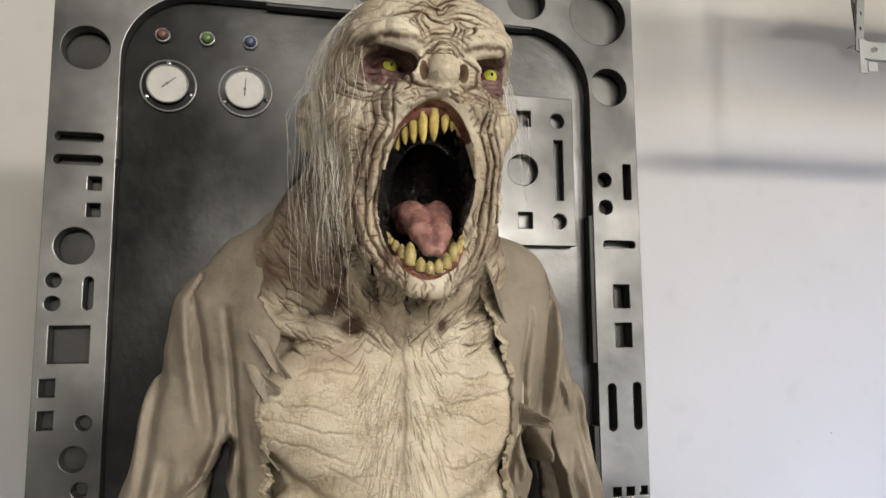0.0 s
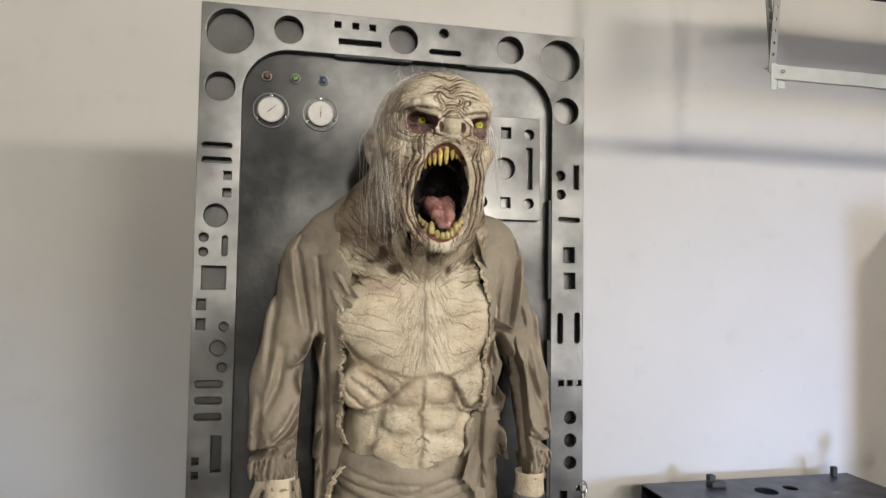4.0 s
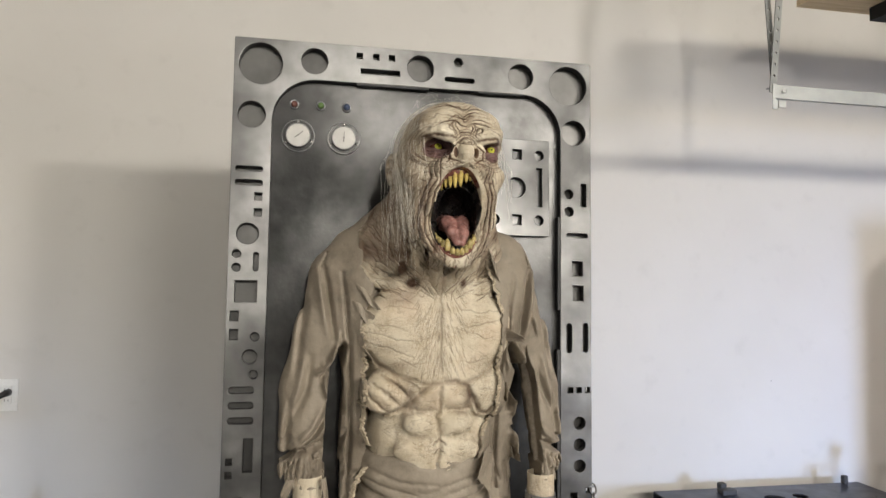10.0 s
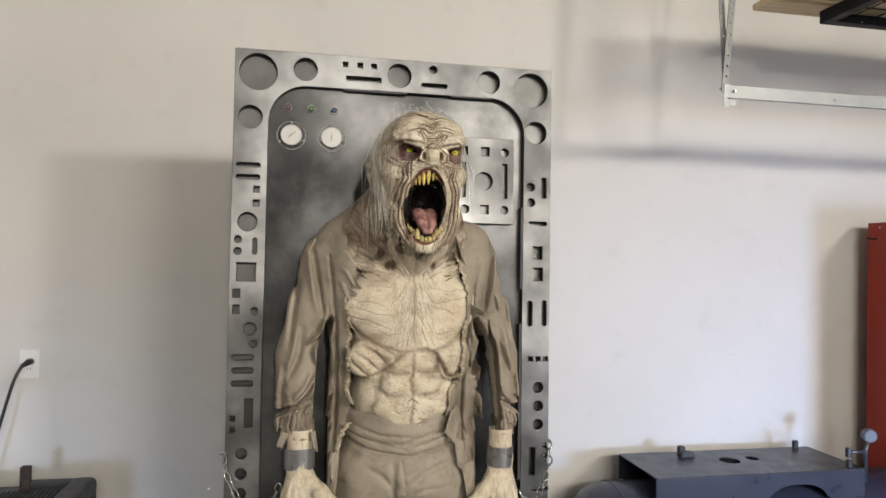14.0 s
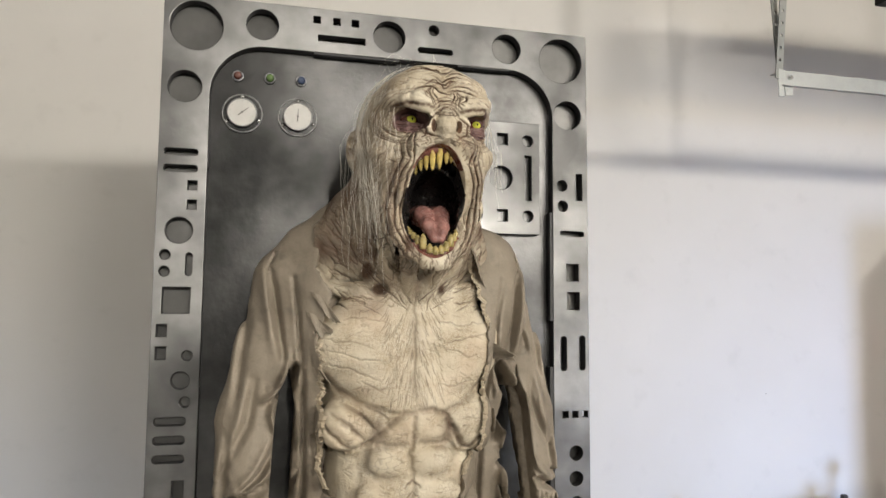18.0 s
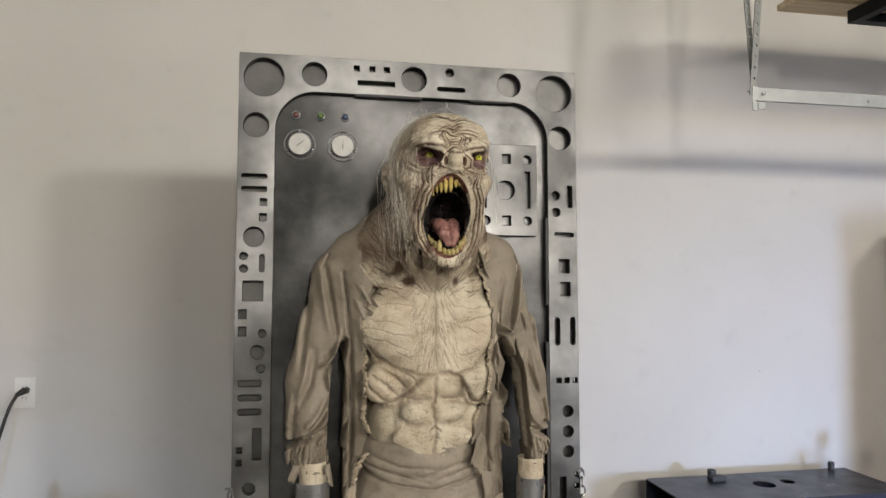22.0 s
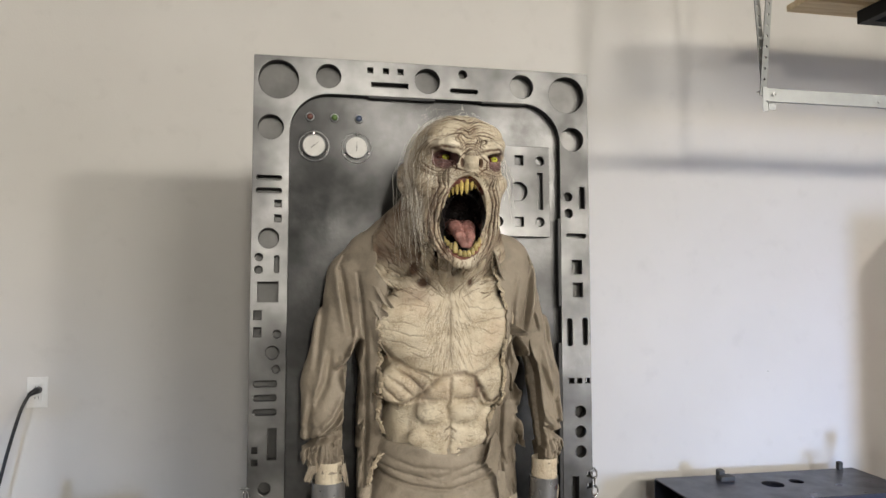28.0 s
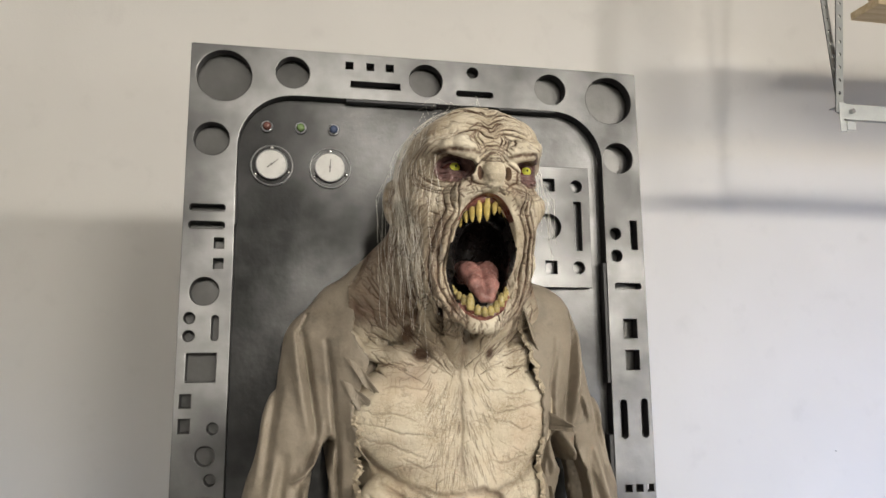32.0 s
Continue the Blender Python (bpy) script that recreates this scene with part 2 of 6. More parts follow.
WHITEPLASTIC = paint("white_plastic", (0.74, 0.74, 0.72), 0.4, 0.03)
RUBBER = paint("black_cord_rubber", (0.012, 0.012, 0.014), 0.4, 0.1)
RUST = paint("rusty_dark_steel", (0.050, 0.034, 0.026), 0.7, 0.5, 40, 0.0006, 90, 0.3)
DARKSTEEL = paint("dark_valve_steel", (0.10, 0.105, 0.12), 0.42, 0.2, 20, 0.0003, 100, 0.7)
DIAL = paint("yellowed_dial", (0.52, 0.515, 0.49), 0.4, 0.10, 30)
INK = paint("black_ink", (0.02, 0.02, 0.02), 0.5)
REDLENS = paint("red_lens", (0.13, 0.055, 0.045), 0.2)
GREENLENS = paint("green_lens", (0.10, 0.17, 0.055), 0.2)
BLUELENS = paint("blue_lens", (0.05, 0.07, 0.13), 0.2)
CEILWHITE = paint("ceiling_white", (0.72, 0.71, 0.69), 0.8, 0.03, 3)


def m_lamp(t, b):
    b.inputs["Emission Color"].default_value = (1.0, 0.93, 0.80, 1)
    b.inputs["Emission Strength"].default_value = 6


LAMPGLASS = material("lamp_diffuser", m_lamp)


# ---- mesh helpers ----
def from_bm(name, bm, mats, parent=None, label="", smooth=False):
    me = bpy.data.meshes.new(name)
    bm.normal_update()
    bm.to_mesh(me)
    bm.free()
    for m in mats if isinstance(mats, (list, tuple)) else [mats]:
        me.materials.append(m)
    if smooth:
        me.shade_smooth()
    ob = new(name, me)
    if parent:
        ob.parent = parent
    if label:
        tagged(ob, label)
    return ob


def empty(name, at=(0, 0, 0), label="", category="", group="", kind=""):
    ob = new(name)
    ob.location = at
    ob.empty_display_size = 0.05
    return tagged(ob, label, category, group, kind)


def box(lo, hi, bevel=0.0, bm=None, seg=2):
    made = bmesh.new()
    size = [b - a for a, b in zip(lo, hi)]
    mid = [(a + b) / 2 for a, b in zip(lo, hi)]
    bmesh.ops.create_cube(made, size=1, matrix=Matrix.Translation(mid) @ Matrix.Diagonal((*size, 1)))
    if bevel:
        bmesh.ops.bevel(made, geom=made.edges[:], offset=bevel, segments=seg, affect="EDGES", profile=0.5)
    return join(bm, made)


def join(bm, made):
    if bm is None:
        return made
    me = bpy.data.meshes.new("tmp")
    made.to_mesh(me)
    made.free()
    bm.from_mesh(me)
    bpy.data.meshes.remove(me)
    return bm


def rod(a, b, r, bm=None, seg=16, r2=None, bevel=0.0):
    a, b = Vector(a), Vector(b)
    made = bmesh.new()
    q = (b - a).to_track_quat("Z", "Y").to_matrix().to_4x4()
    bmesh.ops.create_cone(made, cap_ends=True, segments=seg, radius1=r, radius2=r if r2 is None else r2, depth=(b - a).length,
                          matrix=Matrix.Translation((a + b) / 2) @ q)
    if bevel:
        bmesh.ops.bevel(made, geom=[e for e in made.edges if len(e.link_faces) == 2 and e.calc_face_angle() > 1.0], offset=bevel, segments=2, affect="EDGES")
    return join(bm, made)


def ball(at, r, bm=None, u=16, v=10):
    made = bmesh.new()
    r = r if isinstance(r, tuple) else (r, r, r)
    bmesh.ops.create_uvsphere(made, u_segments=u, v_segments=v, radius=1, matrix=Matrix.Translation(at) @ Matrix.Diagonal((*r, 1)))
    return join(bm, made)


def ring(at, axis, major, minor, bm=None, n=28, k=8, stretch=(1, 1)):
    """A torus round axis; stretch lengthens it along its own two axes."""
    made = bmesh.new()
    q = Vector(axis).to_track_quat("Z", "Y").to_matrix()
    rows = []
    for i in range(n):
        a = 2 * math.pi * i / n
        c = Vector((math.cos(a) * major * stretch[0], math.sin(a) * major * stretch[1], 0))
        out = Vector((math.cos(a), math.sin(a), 0))
        rows.append([made.verts.new(Vector(at) + q @ (c + out * minor * math.cos(b) + Vector((0, 0, minor * math.sin(b)))))
                     for b in (2 * math.pi * j / k for j in range(k))])
    for i in range(n):
        for j in range(k):
            made.faces.new((rows[i][j], rows[(i + 1) % n][j], rows[(i + 1) % n][(j + 1) % k], rows[i][(j + 1) % k]))
    return join(bm, made)


def tube(points, radii, bm=None, k=8, cap=True):
    """A tube along points."""
    made = bmesh.new()
    pts = [Vector(p) for p in points]
    if isinstance(radii, (int, float)):
        radii = [radii] * len(pts)
    rows, side = [], None
    for i, p in enumerate(pts):
        d = (pts[min(i + 1, len(pts) - 1)] - pts[max(i - 1, 0)]).normalized()
        if side is None:
            side = d.orthogonal().normalized()
        side = (side - d * side.dot(d)).normalized()
        up = d.cross(side)
        rows.append([made.verts.new(p + (side * math.cos(a) + up * math.sin(a)) * radii[i]) for a in (2 * math.pi * j / k for j in range(k))])
    for r0, r1 in zip(rows, rows[1:]):
        for j in range(k):
            made.faces.new((r0[j], r0[(j + 1) % k], r1[(j + 1) % k], r1[j]))
    if cap:
        made.faces.new(rows[0][::-1])
        made.faces.new(rows[-1])
    return join(bm, made)


def bezier(points, n):
    """Points along a smooth line through the given ones."""
    p = [Vector(q) for q in points]
    p = [p[0] * 2 - p[1]] + p + [p[-1] * 2 - p[-2]]
    out = []
    for i in range(1, len(p) - 2):
        for s in range(n):
            t = s / n
            out.append(0.5 * ((2 * p[i]) + (p[i + 1] - p[i - 1]) * t + (2 * p[i - 1] - 5 * p[i] + 4 * p[i + 1] - p[i + 2]) * t * t
                              + (3 * p[i] - p[i - 1] - 3 * p[i + 1] + p[i + 2]) * t ** 3))
    out.append(p[-2])
    return out


def circle_pts(x, z, r, n=40):
    return [(x + r * math.cos(2 * math.pi * i / n), z + r * math.sin(2 * math.pi * i / n)) for i in range(n)]


def rect_pts(x, z, w, h, r=0.0, n=8):
    r = min(r, w / 2 - 1e-4, h / 2 - 1e-4)
    if r <= 0:
        return [(x - w / 2, z - h / 2), (x + w / 2, z - h / 2), (x + w / 2, z + h / 2), (x - w / 2, z + h / 2)]
    out = []
    for cx, cz, a0 in ((1, 1, 0), (-1, 1, 90), (-1, -1, 180), (1, -1, 270)):
        for i in range(n + 1):
            a = radians(a0 + 90 * i / n)
            out.append((x + cx * (w / 2 - r) + r * math.cos(a), z + cz * (h / 2 - r) + r * math.sin(a)))
    return out


def plate(name, loops, y0, y1, mats, parent, label="", bevel=0.0012):
    """A flat sheet from y0 to y1 with an outline (first loop) and holes; hole walls take the second material."""
    cu = bpy.data.curves.new(name, "CURVE")
    cu.dimensions, cu.fill_mode = "2D", "BOTH"
    cu.extrude = (y1 - y0) / 2 - bevel
    cu.bevel_depth, cu.bevel_resolution, cu.offset = bevel, 1, -bevel
    for pts in loops:
        s = cu.splines.new("POLY")
        s.points.add(len(pts) - 1)
        for p, (x, z) in zip(s.points, pts):
            p.co = (x, z, 0, 1)
        s.use_cyclic_u = True
    tmp = new("tmp", cu)
    me = bpy.data.meshes.new_from_object(tmp.evaluated_get(bpy.context.evaluated_depsgraph_get()))
    bpy.data.objects.remove(tmp)
    bpy.data.curves.remove(cu)
    me.transform(Matrix.Translation((0, (y0 + y1) / 2, 0)) @ Matrix.Rotation(radians(90), 4, "X"))
    me.name = name
    me.materials.clear()
    for m in mats:
        me.materials.append(m)
    for f in me.polygons:
        f.use_smooth = False
        f.material_index = 1 if len(mats) > 1 and abs(f.normal.y) < 0.3 else 0
    ob = new(name, me)
    if parent:
        ob.parent = parent
    if label:
        tagged(ob, label)
    return ob


# ---- the garage shell ----
YW = 2.234
CEIL, XL, XR, YF = 3.10, -3.2, 6.6, -4.75


def shell(name, lo, hi, mat, kind_label, category):
    return tagged(from_bm(name, box(lo, hi), mat), kind_label, category, kind="structure")


shell("floor", (XL - 0.15, YF - 0.15, -0.12), (XR + 0.15, YW + 0.15, 0.0), CONCRETE, "grey concrete garage floor slab", "floor")
shell("ceiling", (XL - 0.15, YF - 0.15, CEIL), (XR + 0.15, YW + 0.15, CEIL + 0.12), CEILWHITE, "flat white painted garage ceiling", "ceiling")
shell("wall_north", (XL - 0.15, YW, 0.0), (XR + 0.15, YW + 0.15, CEIL), WALL, "pale grey painted drywall garage wall", "wall")
shell("wall_west", (XL - 0.15, YF - 0.15, 0.0), (XL, YW, CEIL), WALL, "pale grey painted drywall side wall", "wall")
shell("wall_east", (XR, YF - 0.15, 0.0), (XR + 0.15, YW, CEIL), WALL, "pale grey painted drywall side wall", "wall")
# front wall with the garage door opening, the door half raised
shell("wall_south_end", (XL, YF - 0.15, 0.0), (-2.5, YF, CEIL), WALL, "painted wall beside the second garage door", "wall")
shell("wall_south_over", (-2.5, YF - 0.15, 2.3), (-0.1, YF, CEIL), WALL, "painted wall over the second garage door", "wall")
shell("door_2", (-2.5, YF - 0.10, 1.25), (-0.1, YF - 0.05, 2.3), CEILWHITE, "white sectional garage door, partly raised", "garage door")
shell("wall_south_middle", (-0.1, YF - 0.15, 0.0), (3.4, YF, CEIL), WALL, "painted wall between the two garage doors", "wall")
shell("wall_south_right", (6.5, YF - 0.15, 0.0), (XR, YF, CEIL), WALL, "painted wall beside the garage door", "wall")
shell("wall_south_top", (3.4, YF - 0.15, 2.3), (6.5, YF, CEIL), WALL, "painted wall over the garage door", "wall")
shell("door_1", (3.4, YF - 0.10, 1.55), (6.5, YF - 0.05, 2.3), CEILWHITE, "white sectional garage door, partly raised", "garage door")
shell("ground", (-60, -70, -0.16), (60, 40, -0.13), CONCRETE, "grey concrete driveway outside", "ground")

# ---- the containment panel ----
PY = 1.148                 # front face of the frame
DY = PY + 0.025            # front face of the inner door
PX0, PX1, PTOP = -0.273, 0.633, 2.150
panel = empty("containment_panel", (0.18, DY, 0), "tall grey metal-painted containment door panel with cut-out frame", "door panel")


def stand(ob):
    """Where ob stands in the world."""
    return stand(ob.parent) @ ob.matrix_parent_inverse @ ob.matrix_basis if ob.parent else ob.matrix_basis.copy()


def under(ob, parent):
    """Hang ob under a parent that stands off the origin, keeping its place."""
    ob.parent = parent
    ob.matrix_parent_inverse = stand(parent).inverted()
    return ob


CIRCLES_LEFT = [(-0.211, 2.088, 0.0508), (-0.229, 1.962, 0.0323), (-0.230, 1.675, 0.0258), (-0.2535, 1.627, 0.0102), (-0.2535, 1.595, 0.0102),
                (-0.206, 1.433, 0.0103), (-0.217, 1.386, 0.0172), (-0.207, 1.345, 0.0103), (-0.231, 1.052, 0.0155), (-0.231, 0.999, 0.0155),
                (-0.231, 0.947, 0.0155)]
CIRCLES_TOP = [(-0.084, 2.103, 0.0322), (0.178, 2.104, 0.0340), (0.275, 2.128, 0.0117), (0.441, 2.103, 0.0330)]
CIRCLES_RIGHT = [(0.570, 2.087, 0.0510), (0.586, 1.962, 0.0325), (0.572, 1.801, 0.0122), (0.573, 1.755, 0.0122), (0.600, 1.214, 0.0158),
                 (0.600, 1.160, 0.0158), (0.600, 1.107, 0.0158)]
SQUARES_TOP = [(0.025, 2.125, 0.015, 0.015), (0.066, 2.125, 0.015, 0.015), (0.105, 2.125, 0.015, 0.015), (0.077, 2.087, 0.098, 0.013)]
SQUARES_LEFT = [(-0.208, 1.764, 0.018, 0.019), (-0.208, 1.726, 0.018, 0.019), (-0.230, 1.539, 0.052, 0.051), (-0.254, 1.481, 0.020, 0.024),
                (-0.254, 1.438, 0.020, 0.025), (-0.214, 1.160, 0.022, 0.078), (-0.256, 1.146, 0.015, 0.016), (-0.256, 1.116, 0.015, 0.016)]
SQUARES_RIGHT = [(0.613, 1.799, 0.014, 0.060), (0.595, 1.607, 0.029, 0.038), (0.597, 1.544, 0.029, 0.039), (0.576, 1.297, 0.014, 0.014),
                 (0.599, 1.297, 0.014, 0.014), (0.622, 1.297, 0.013, 0.014), (0.6225, 1.046, 0.013, 0.013), (0.6225, 1.015, 0.013, 0.013),
                 (0.584, 1.002, 0.018, 0.079)]
SLOTS = [(0.279, 2.082, 0.077, 0.012), (-0.231, 1.830, 0.064, 0.013), (-0.231, 1.797, 0.064, 0.014), (-0.209, 1.609, 0.013, 0.046),
         (-0.233, 1.309, 0.058, 0.016), (-0.233, 1.274, 0.058, 0.016), (-0.233, 1.239, 0.058, 0.016), (0.595, 1.693, 0.057, 0.012),
         (0.573, 1.429, 0.014, 0.075), (0.617, 1.430, 0.014, 0.075), (0.608, 0.922, 0.056, 0.014), (0.608, 0.887, 0.056, 0.014),
         (0.608, 0.851, 0.056, 0.014)]
loops = [rect_pts((PX0 + PX1) / 2, PTOP / 2, PX1 - PX0, PTOP, 0.003, 2),
         rect_pts(0.1835, 1.06, 0.731, 1.992, 0.105, 14)]
loops += [circle_pts(*c, 44 if c[2] > 0.02 else 26) for c in CIRCLES_LEFT + CIRCLES_TOP + CIRCLES_RIGHT]
loops += [rect_pts(*q) for q in SQUARES_TOP + SQUARES_LEFT + SQUARES_RIGHT]
loops += [rect_pts(*q, r=min(q[2], q[3]) * 0.48) for q in SLOTS]
under(plate("cutout_frame", loops, PY, DY - 0.002, [METAL, EDGE], None, "thick border full of round, square and slotted holes"), panel)
under(from_bm("backing_sheet", box((PX0 + 0.003, DY + 0.004, 0.0), (PX1 - 0.003, DY + 0.044, PTOP - 0.003), 0.001), BACKING, None, "silver-dusted sheet seen through the holes"), panel)
under(plate("door_sheet", [rect_pts(0.1835, 1.06, 0.7335, 1.9945, 0.106, 14)], DY, DY + 0.0038, [DOORMETAL], None, "dark door sheet dusted with silver"), panel)


def on_door(x, z, k=0.993):
    """Door fittings keep their line of sight on the shallow door."""
    return -0.05 + (x + 0.05) * k, 1.58 + (z - 1.58) * k


# raised plate with holes
PL = [rect_pts(*on_door(0.4325, 1.8155, 0.9945), 0.182, 0.250, 0.002, 2)]
PL += [circle_pts(*on_door(x, z, 0.9945), r, 24) for x, z, r in ((0.496, 1.901, 0.0125), (0.496, 1.731, 0.0125), (0.378, 1.731, 0.0125), (0.434, 1.815, 0.026))]
PL += [rect_pts(*on_door(x, z, 0.9945), w, h) for x, z, w, h in ((0.437, 1.902, 0.024, 0.026), (0.437, 1.731, 0.024, 0.026), (0.497, 1.817, 0.015, 0.101),
                                                              (0.372, 1.901, 0.024, 0.026), (0.372, 1.817, 0.015, 0.101))]
under(plate("raised_plate", PL, DY - 0.018, DY - 0.001, [METAL, EDGE], None, "small silver plate with cut-out holes"), panel)
# dark strips added in the door gap, standing in for the frame edge's shadow
for x0, z0, x1, z1 in ((0.5425, 1.50, 0.5505, 1.74), (0.541, 0.95, 0.551, 1.40), (-0.1845, 1.80, -0.1795, 1.88), (0.02, 2.0515, 0.20, 2.0575), (0.33, 2.0530, 0.45, 2.0570)):
    under(from_bm("gap_shade_strip", box((x0, PY + 0.002, z0), (x1, PY + 0.0195, z1), 0.0006), EDGE), panel)


FADED = paint("faded_ink", (0.36, 0.35, 0.33), 0.6)
NEEDLE = paint("grey_needle", (0.17, 0.165, 0.155), 0.5)


def gauge(x, z, hand):
    x, z = on_door(x, z)
    y = DY
    g = from_bm("pressure_gauge", rod((x, y, z), (x, y - 0.004, z), 0.0405, seg=48, bevel=0.0012), DOORMETAL)
    under(tagged(g, "round flanged pressure gauge with white dial"), panel)
    under(from_bm("flange_rim", ring((x, y - 0.004, z), (0, 1, 0), 0.0390, 0.0016, n=44), METAL, smooth=True), g)
    under(from_bm("cup", rod((x, y - 0.003, z), (x, y - 0.013, z), 0.0300, seg=44, bevel=0.0012), DOORMETAL), g)
    under(from_bm("bezel", ring((x, y - 0.0132, z), (0, 1, 0), 0.0285, 0.0015, n=40), METAL, smooth=True), g)
    under(from_bm("dial", rod((x, y - 0.012, z), (x, y - 0.0136, z), 0.0280, seg=40), DIAL), g)
    ticks = bmesh.new()
    for i in range(11):
        a = radians(225 - 27 * i)
        c, s = math.cos(a), math.sin(a)
        made = box((-0.0004, -0.0002, -0.0016), (0.0004, 0.0002, 0.0016))
        made.transform(Matrix.Translation((x + 0.0235 * c, y - 0.0138, z + 0.0235 * s)) @ Matrix.Rotation(a - radians(90), 4, "Y").inverted())
        ticks = join(ticks, made)
    under(from_bm("scale_marks", ticks, FADED), g)
    a = radians(hand)
    c, s = math.cos(a), math.sin(a)
    under(from_bm("needle", tube([(x - 0.010 * c, y - 0.0146, z - 0.010 * s), (x + 0.016 * c, y - 0.0146, z + 0.016 * s)], [0.0013, 0.0005], k=6), NEEDLE), g)
    under(from_bm("hub", rod((x, y - 0.0136, z), (x, y - 0.0155, z), 0.0022), NEEDLE), g)
    for k in (90, 212, 338):
        b = radians(k)
        under(from_bm("screw", ball((x + 0.0345 * math.cos(b), y - 0.0045, z + 0.0345 * math.sin(b)), (0.0042, 0.0026, 0.0042), u=10, v=6), CHROME, smooth=True), g)
    return g


gauge(-0.120, 1.923, 40)
gauge(-0.0085, 1.922, 88)
for x, lens, word in ((-0.131, REDLENS, "red"), (-0.067, GREENLENS, "green"), (-0.003, BLUELENS, "blue")):
    x, z = on_door(x, 2.001)
    lamp = from_bm("indicator_light", rod((x, DY, z), (x, DY - 0.005, z), 0.0118, seg=24, bevel=0.0012), DOORMETAL, smooth=False)
    under(tagged(lamp, f"small steel indicator light with dull {word} lens"), panel)
    under(from_bm("collar", ring((x, DY - 0.005, z), (0, 1, 0), 0.0098, 0.0017, n=24), STEEL, smooth=True), lamp)
    under(from_bm("lens", tube([(x, DY - 0.003, z), (x, DY - 0.009, z), (x, DY - 0.013, z), (x, DY - 0.0145, z)], [0.0082, 0.0080, 0.0066, 0.0045], k=20), lens, smooth=True), lamp)
for x in (PX0 - 0.002, PX1 + 0.0):
    side = from_bm("eyelet", ring((x, PY + 0.012, 1.052), (0, 0.3, 1), 0.012, 0.0028), STEEL, smooth=True)
    under(side, panel)


# the panel leans back a little
LEAN = Matrix.Translation((0, PY, 2.0)) @ Matrix.Rotation(radians(-1.3), 4, "X") @ Matrix.Translation((0, -PY, -2.0))
panel.matrix_basis = LEAN @ panel.matrix_basis


# ---- chains and shackles ----
def chain(name, pts, label):
    line = bezier(pts, 40)
    # walk the line in even steps
    step, out, acc = 0.0235, [], 0.0
    prev = line[0]
    out.append(prev)
    for p in line[1:]:
        while (p - out[-1]).length >= step:
            out.append(out[-1] + (p - out[-1]).normalized() * step)
    top = empty(name, out[0], label, "chain", "chains")
    for i, (a, b) in enumerate(zip(out, out[1:])):
        d = (b - a).normalized()
        side = Vector((0.35, 1, 0)).cross(d).normalized()
        nrm = side if i % 2 else side.cross(d).normalized()
        made = ring((0, 0, 0), (0, 0, 1), 0.0076, 0.0022, n=20, k=6, stretch=(1.0, 1.85))
        q = Matrix((d.cross(nrm), d, nrm)).transposed().to_4x4()
        made.transform(Matrix.Translation((a + b) / 2) @ q)
        under(from_bm("link", made, CHROME, smooth=True), top)
    return top


chain("shackle_chain", [(-0.276, 1.130, 1.048), (-0.262, 1.10, 1.005), (-0.222, 1.07, 0.940), (-0.178, 1.045, 0.922), (-0.140, 1.02, 0.962), (-0.122, 1.0, 1.015)],
      "bright zinc chain hanging from panel edge to wrist shackle")
chain("shackle_chain", [(0.635, 1.130, 1.060), (0.628, 1.10, 1.01), (0.590, 1.06, 0.945), (0.555, 1.03, 0.922), (0.523, 1.0, 0.935), (0.494, 0.985, 0.985)],
      "bright zinc chain hanging from panel edge to wrist shackle")


def shackle(at, axis, r, h):
    at, axis = Vector(at), Vector(axis).normalized()
    made = bmesh.new()
    rows = []
    q = axis.to_track_quat("Z", "Y").to_matrix()
    for rr, hh in ((r - 0.003, -h / 2), (r, -h / 2), (r, h / 2), (r - 0.003, h / 2)):
        rows.append([made.verts.new(at + q @ Vector((rr * math.cos(a), rr * 0.92 * math.sin(a), hh))) for a in (2 * math.pi * i / 40 for i in range(40))])
    for i in range(4):
        for j in range(40):
            made.faces.new((rows[i][j], rows[i][(j + 1) % 40], rows[(i + 1) % 4][(j + 1) % 40], rows[(i + 1) % 4][j]))
    bmesh.ops.recalc_face_normals(made, faces=made.faces)
    ob = from_bm("wrist_shackle", made, STEEL, smooth=True)
    ob.data.set_sharp_from_angle(angle=radians(40))
    return tagged(ob, "plain steel wrist cuff locked round the figure's arm", "shackle", "wrist shackles")


shackle((-0.076, 0.995, 1.078), (0.0, 0.0, 1), 0.0385, 0.052)
shackle((0.447, 0.99, 1.066), (0.03, 0.0, 1), 0.0375, 0.052)

# ---- wall fittings ----
out_x, out_z = -1.163, 1.130
outlet = tagged(from_bm("wall_outlet", box((out_x - 0.037, YW - 0.006, out_z - 0.058), (out_x + 0.037, YW, out_z + 0.058), 0.002), WHITEPLASTIC),
                "white wall outlet plate with a black cord plugged in", "outlet")
for dz in (0.02, -0.02):
    under(from_bm("socket_face", box((out_x - 0.017, YW - 0.009, out_z + dz - 0.014), (out_x + 0.017, YW - 0.005, out_z + dz + 0.014), 0.003), WHITEPLASTIC), outlet)
    for dx in (-0.006, 0.006):
        under(from_bm("slot", box((out_x + dx - 0.001, YW - 0.0095, out_z + dz - 0.003), (out_x + dx + 0.001, YW - 0.0085, out_z + dz + 0.005)), INK), outlet)
cord = empty("power_cord", (out_x, YW - 0.02, out_z), "thick black power cord hanging from the wall outlet", "cord")
under(from_bm("plug", tube([(out_x + 0.006, YW - 0.008, out_z + 0.010), (out_x + 0.004, YW - 0.030, out_z + 0.010), (out_x - 0.012, YW - 0.052, out_z - 0.002)],
                           [0.013, 0.0125, 0.008], k=16), RUBBER, smooth=True), cord)
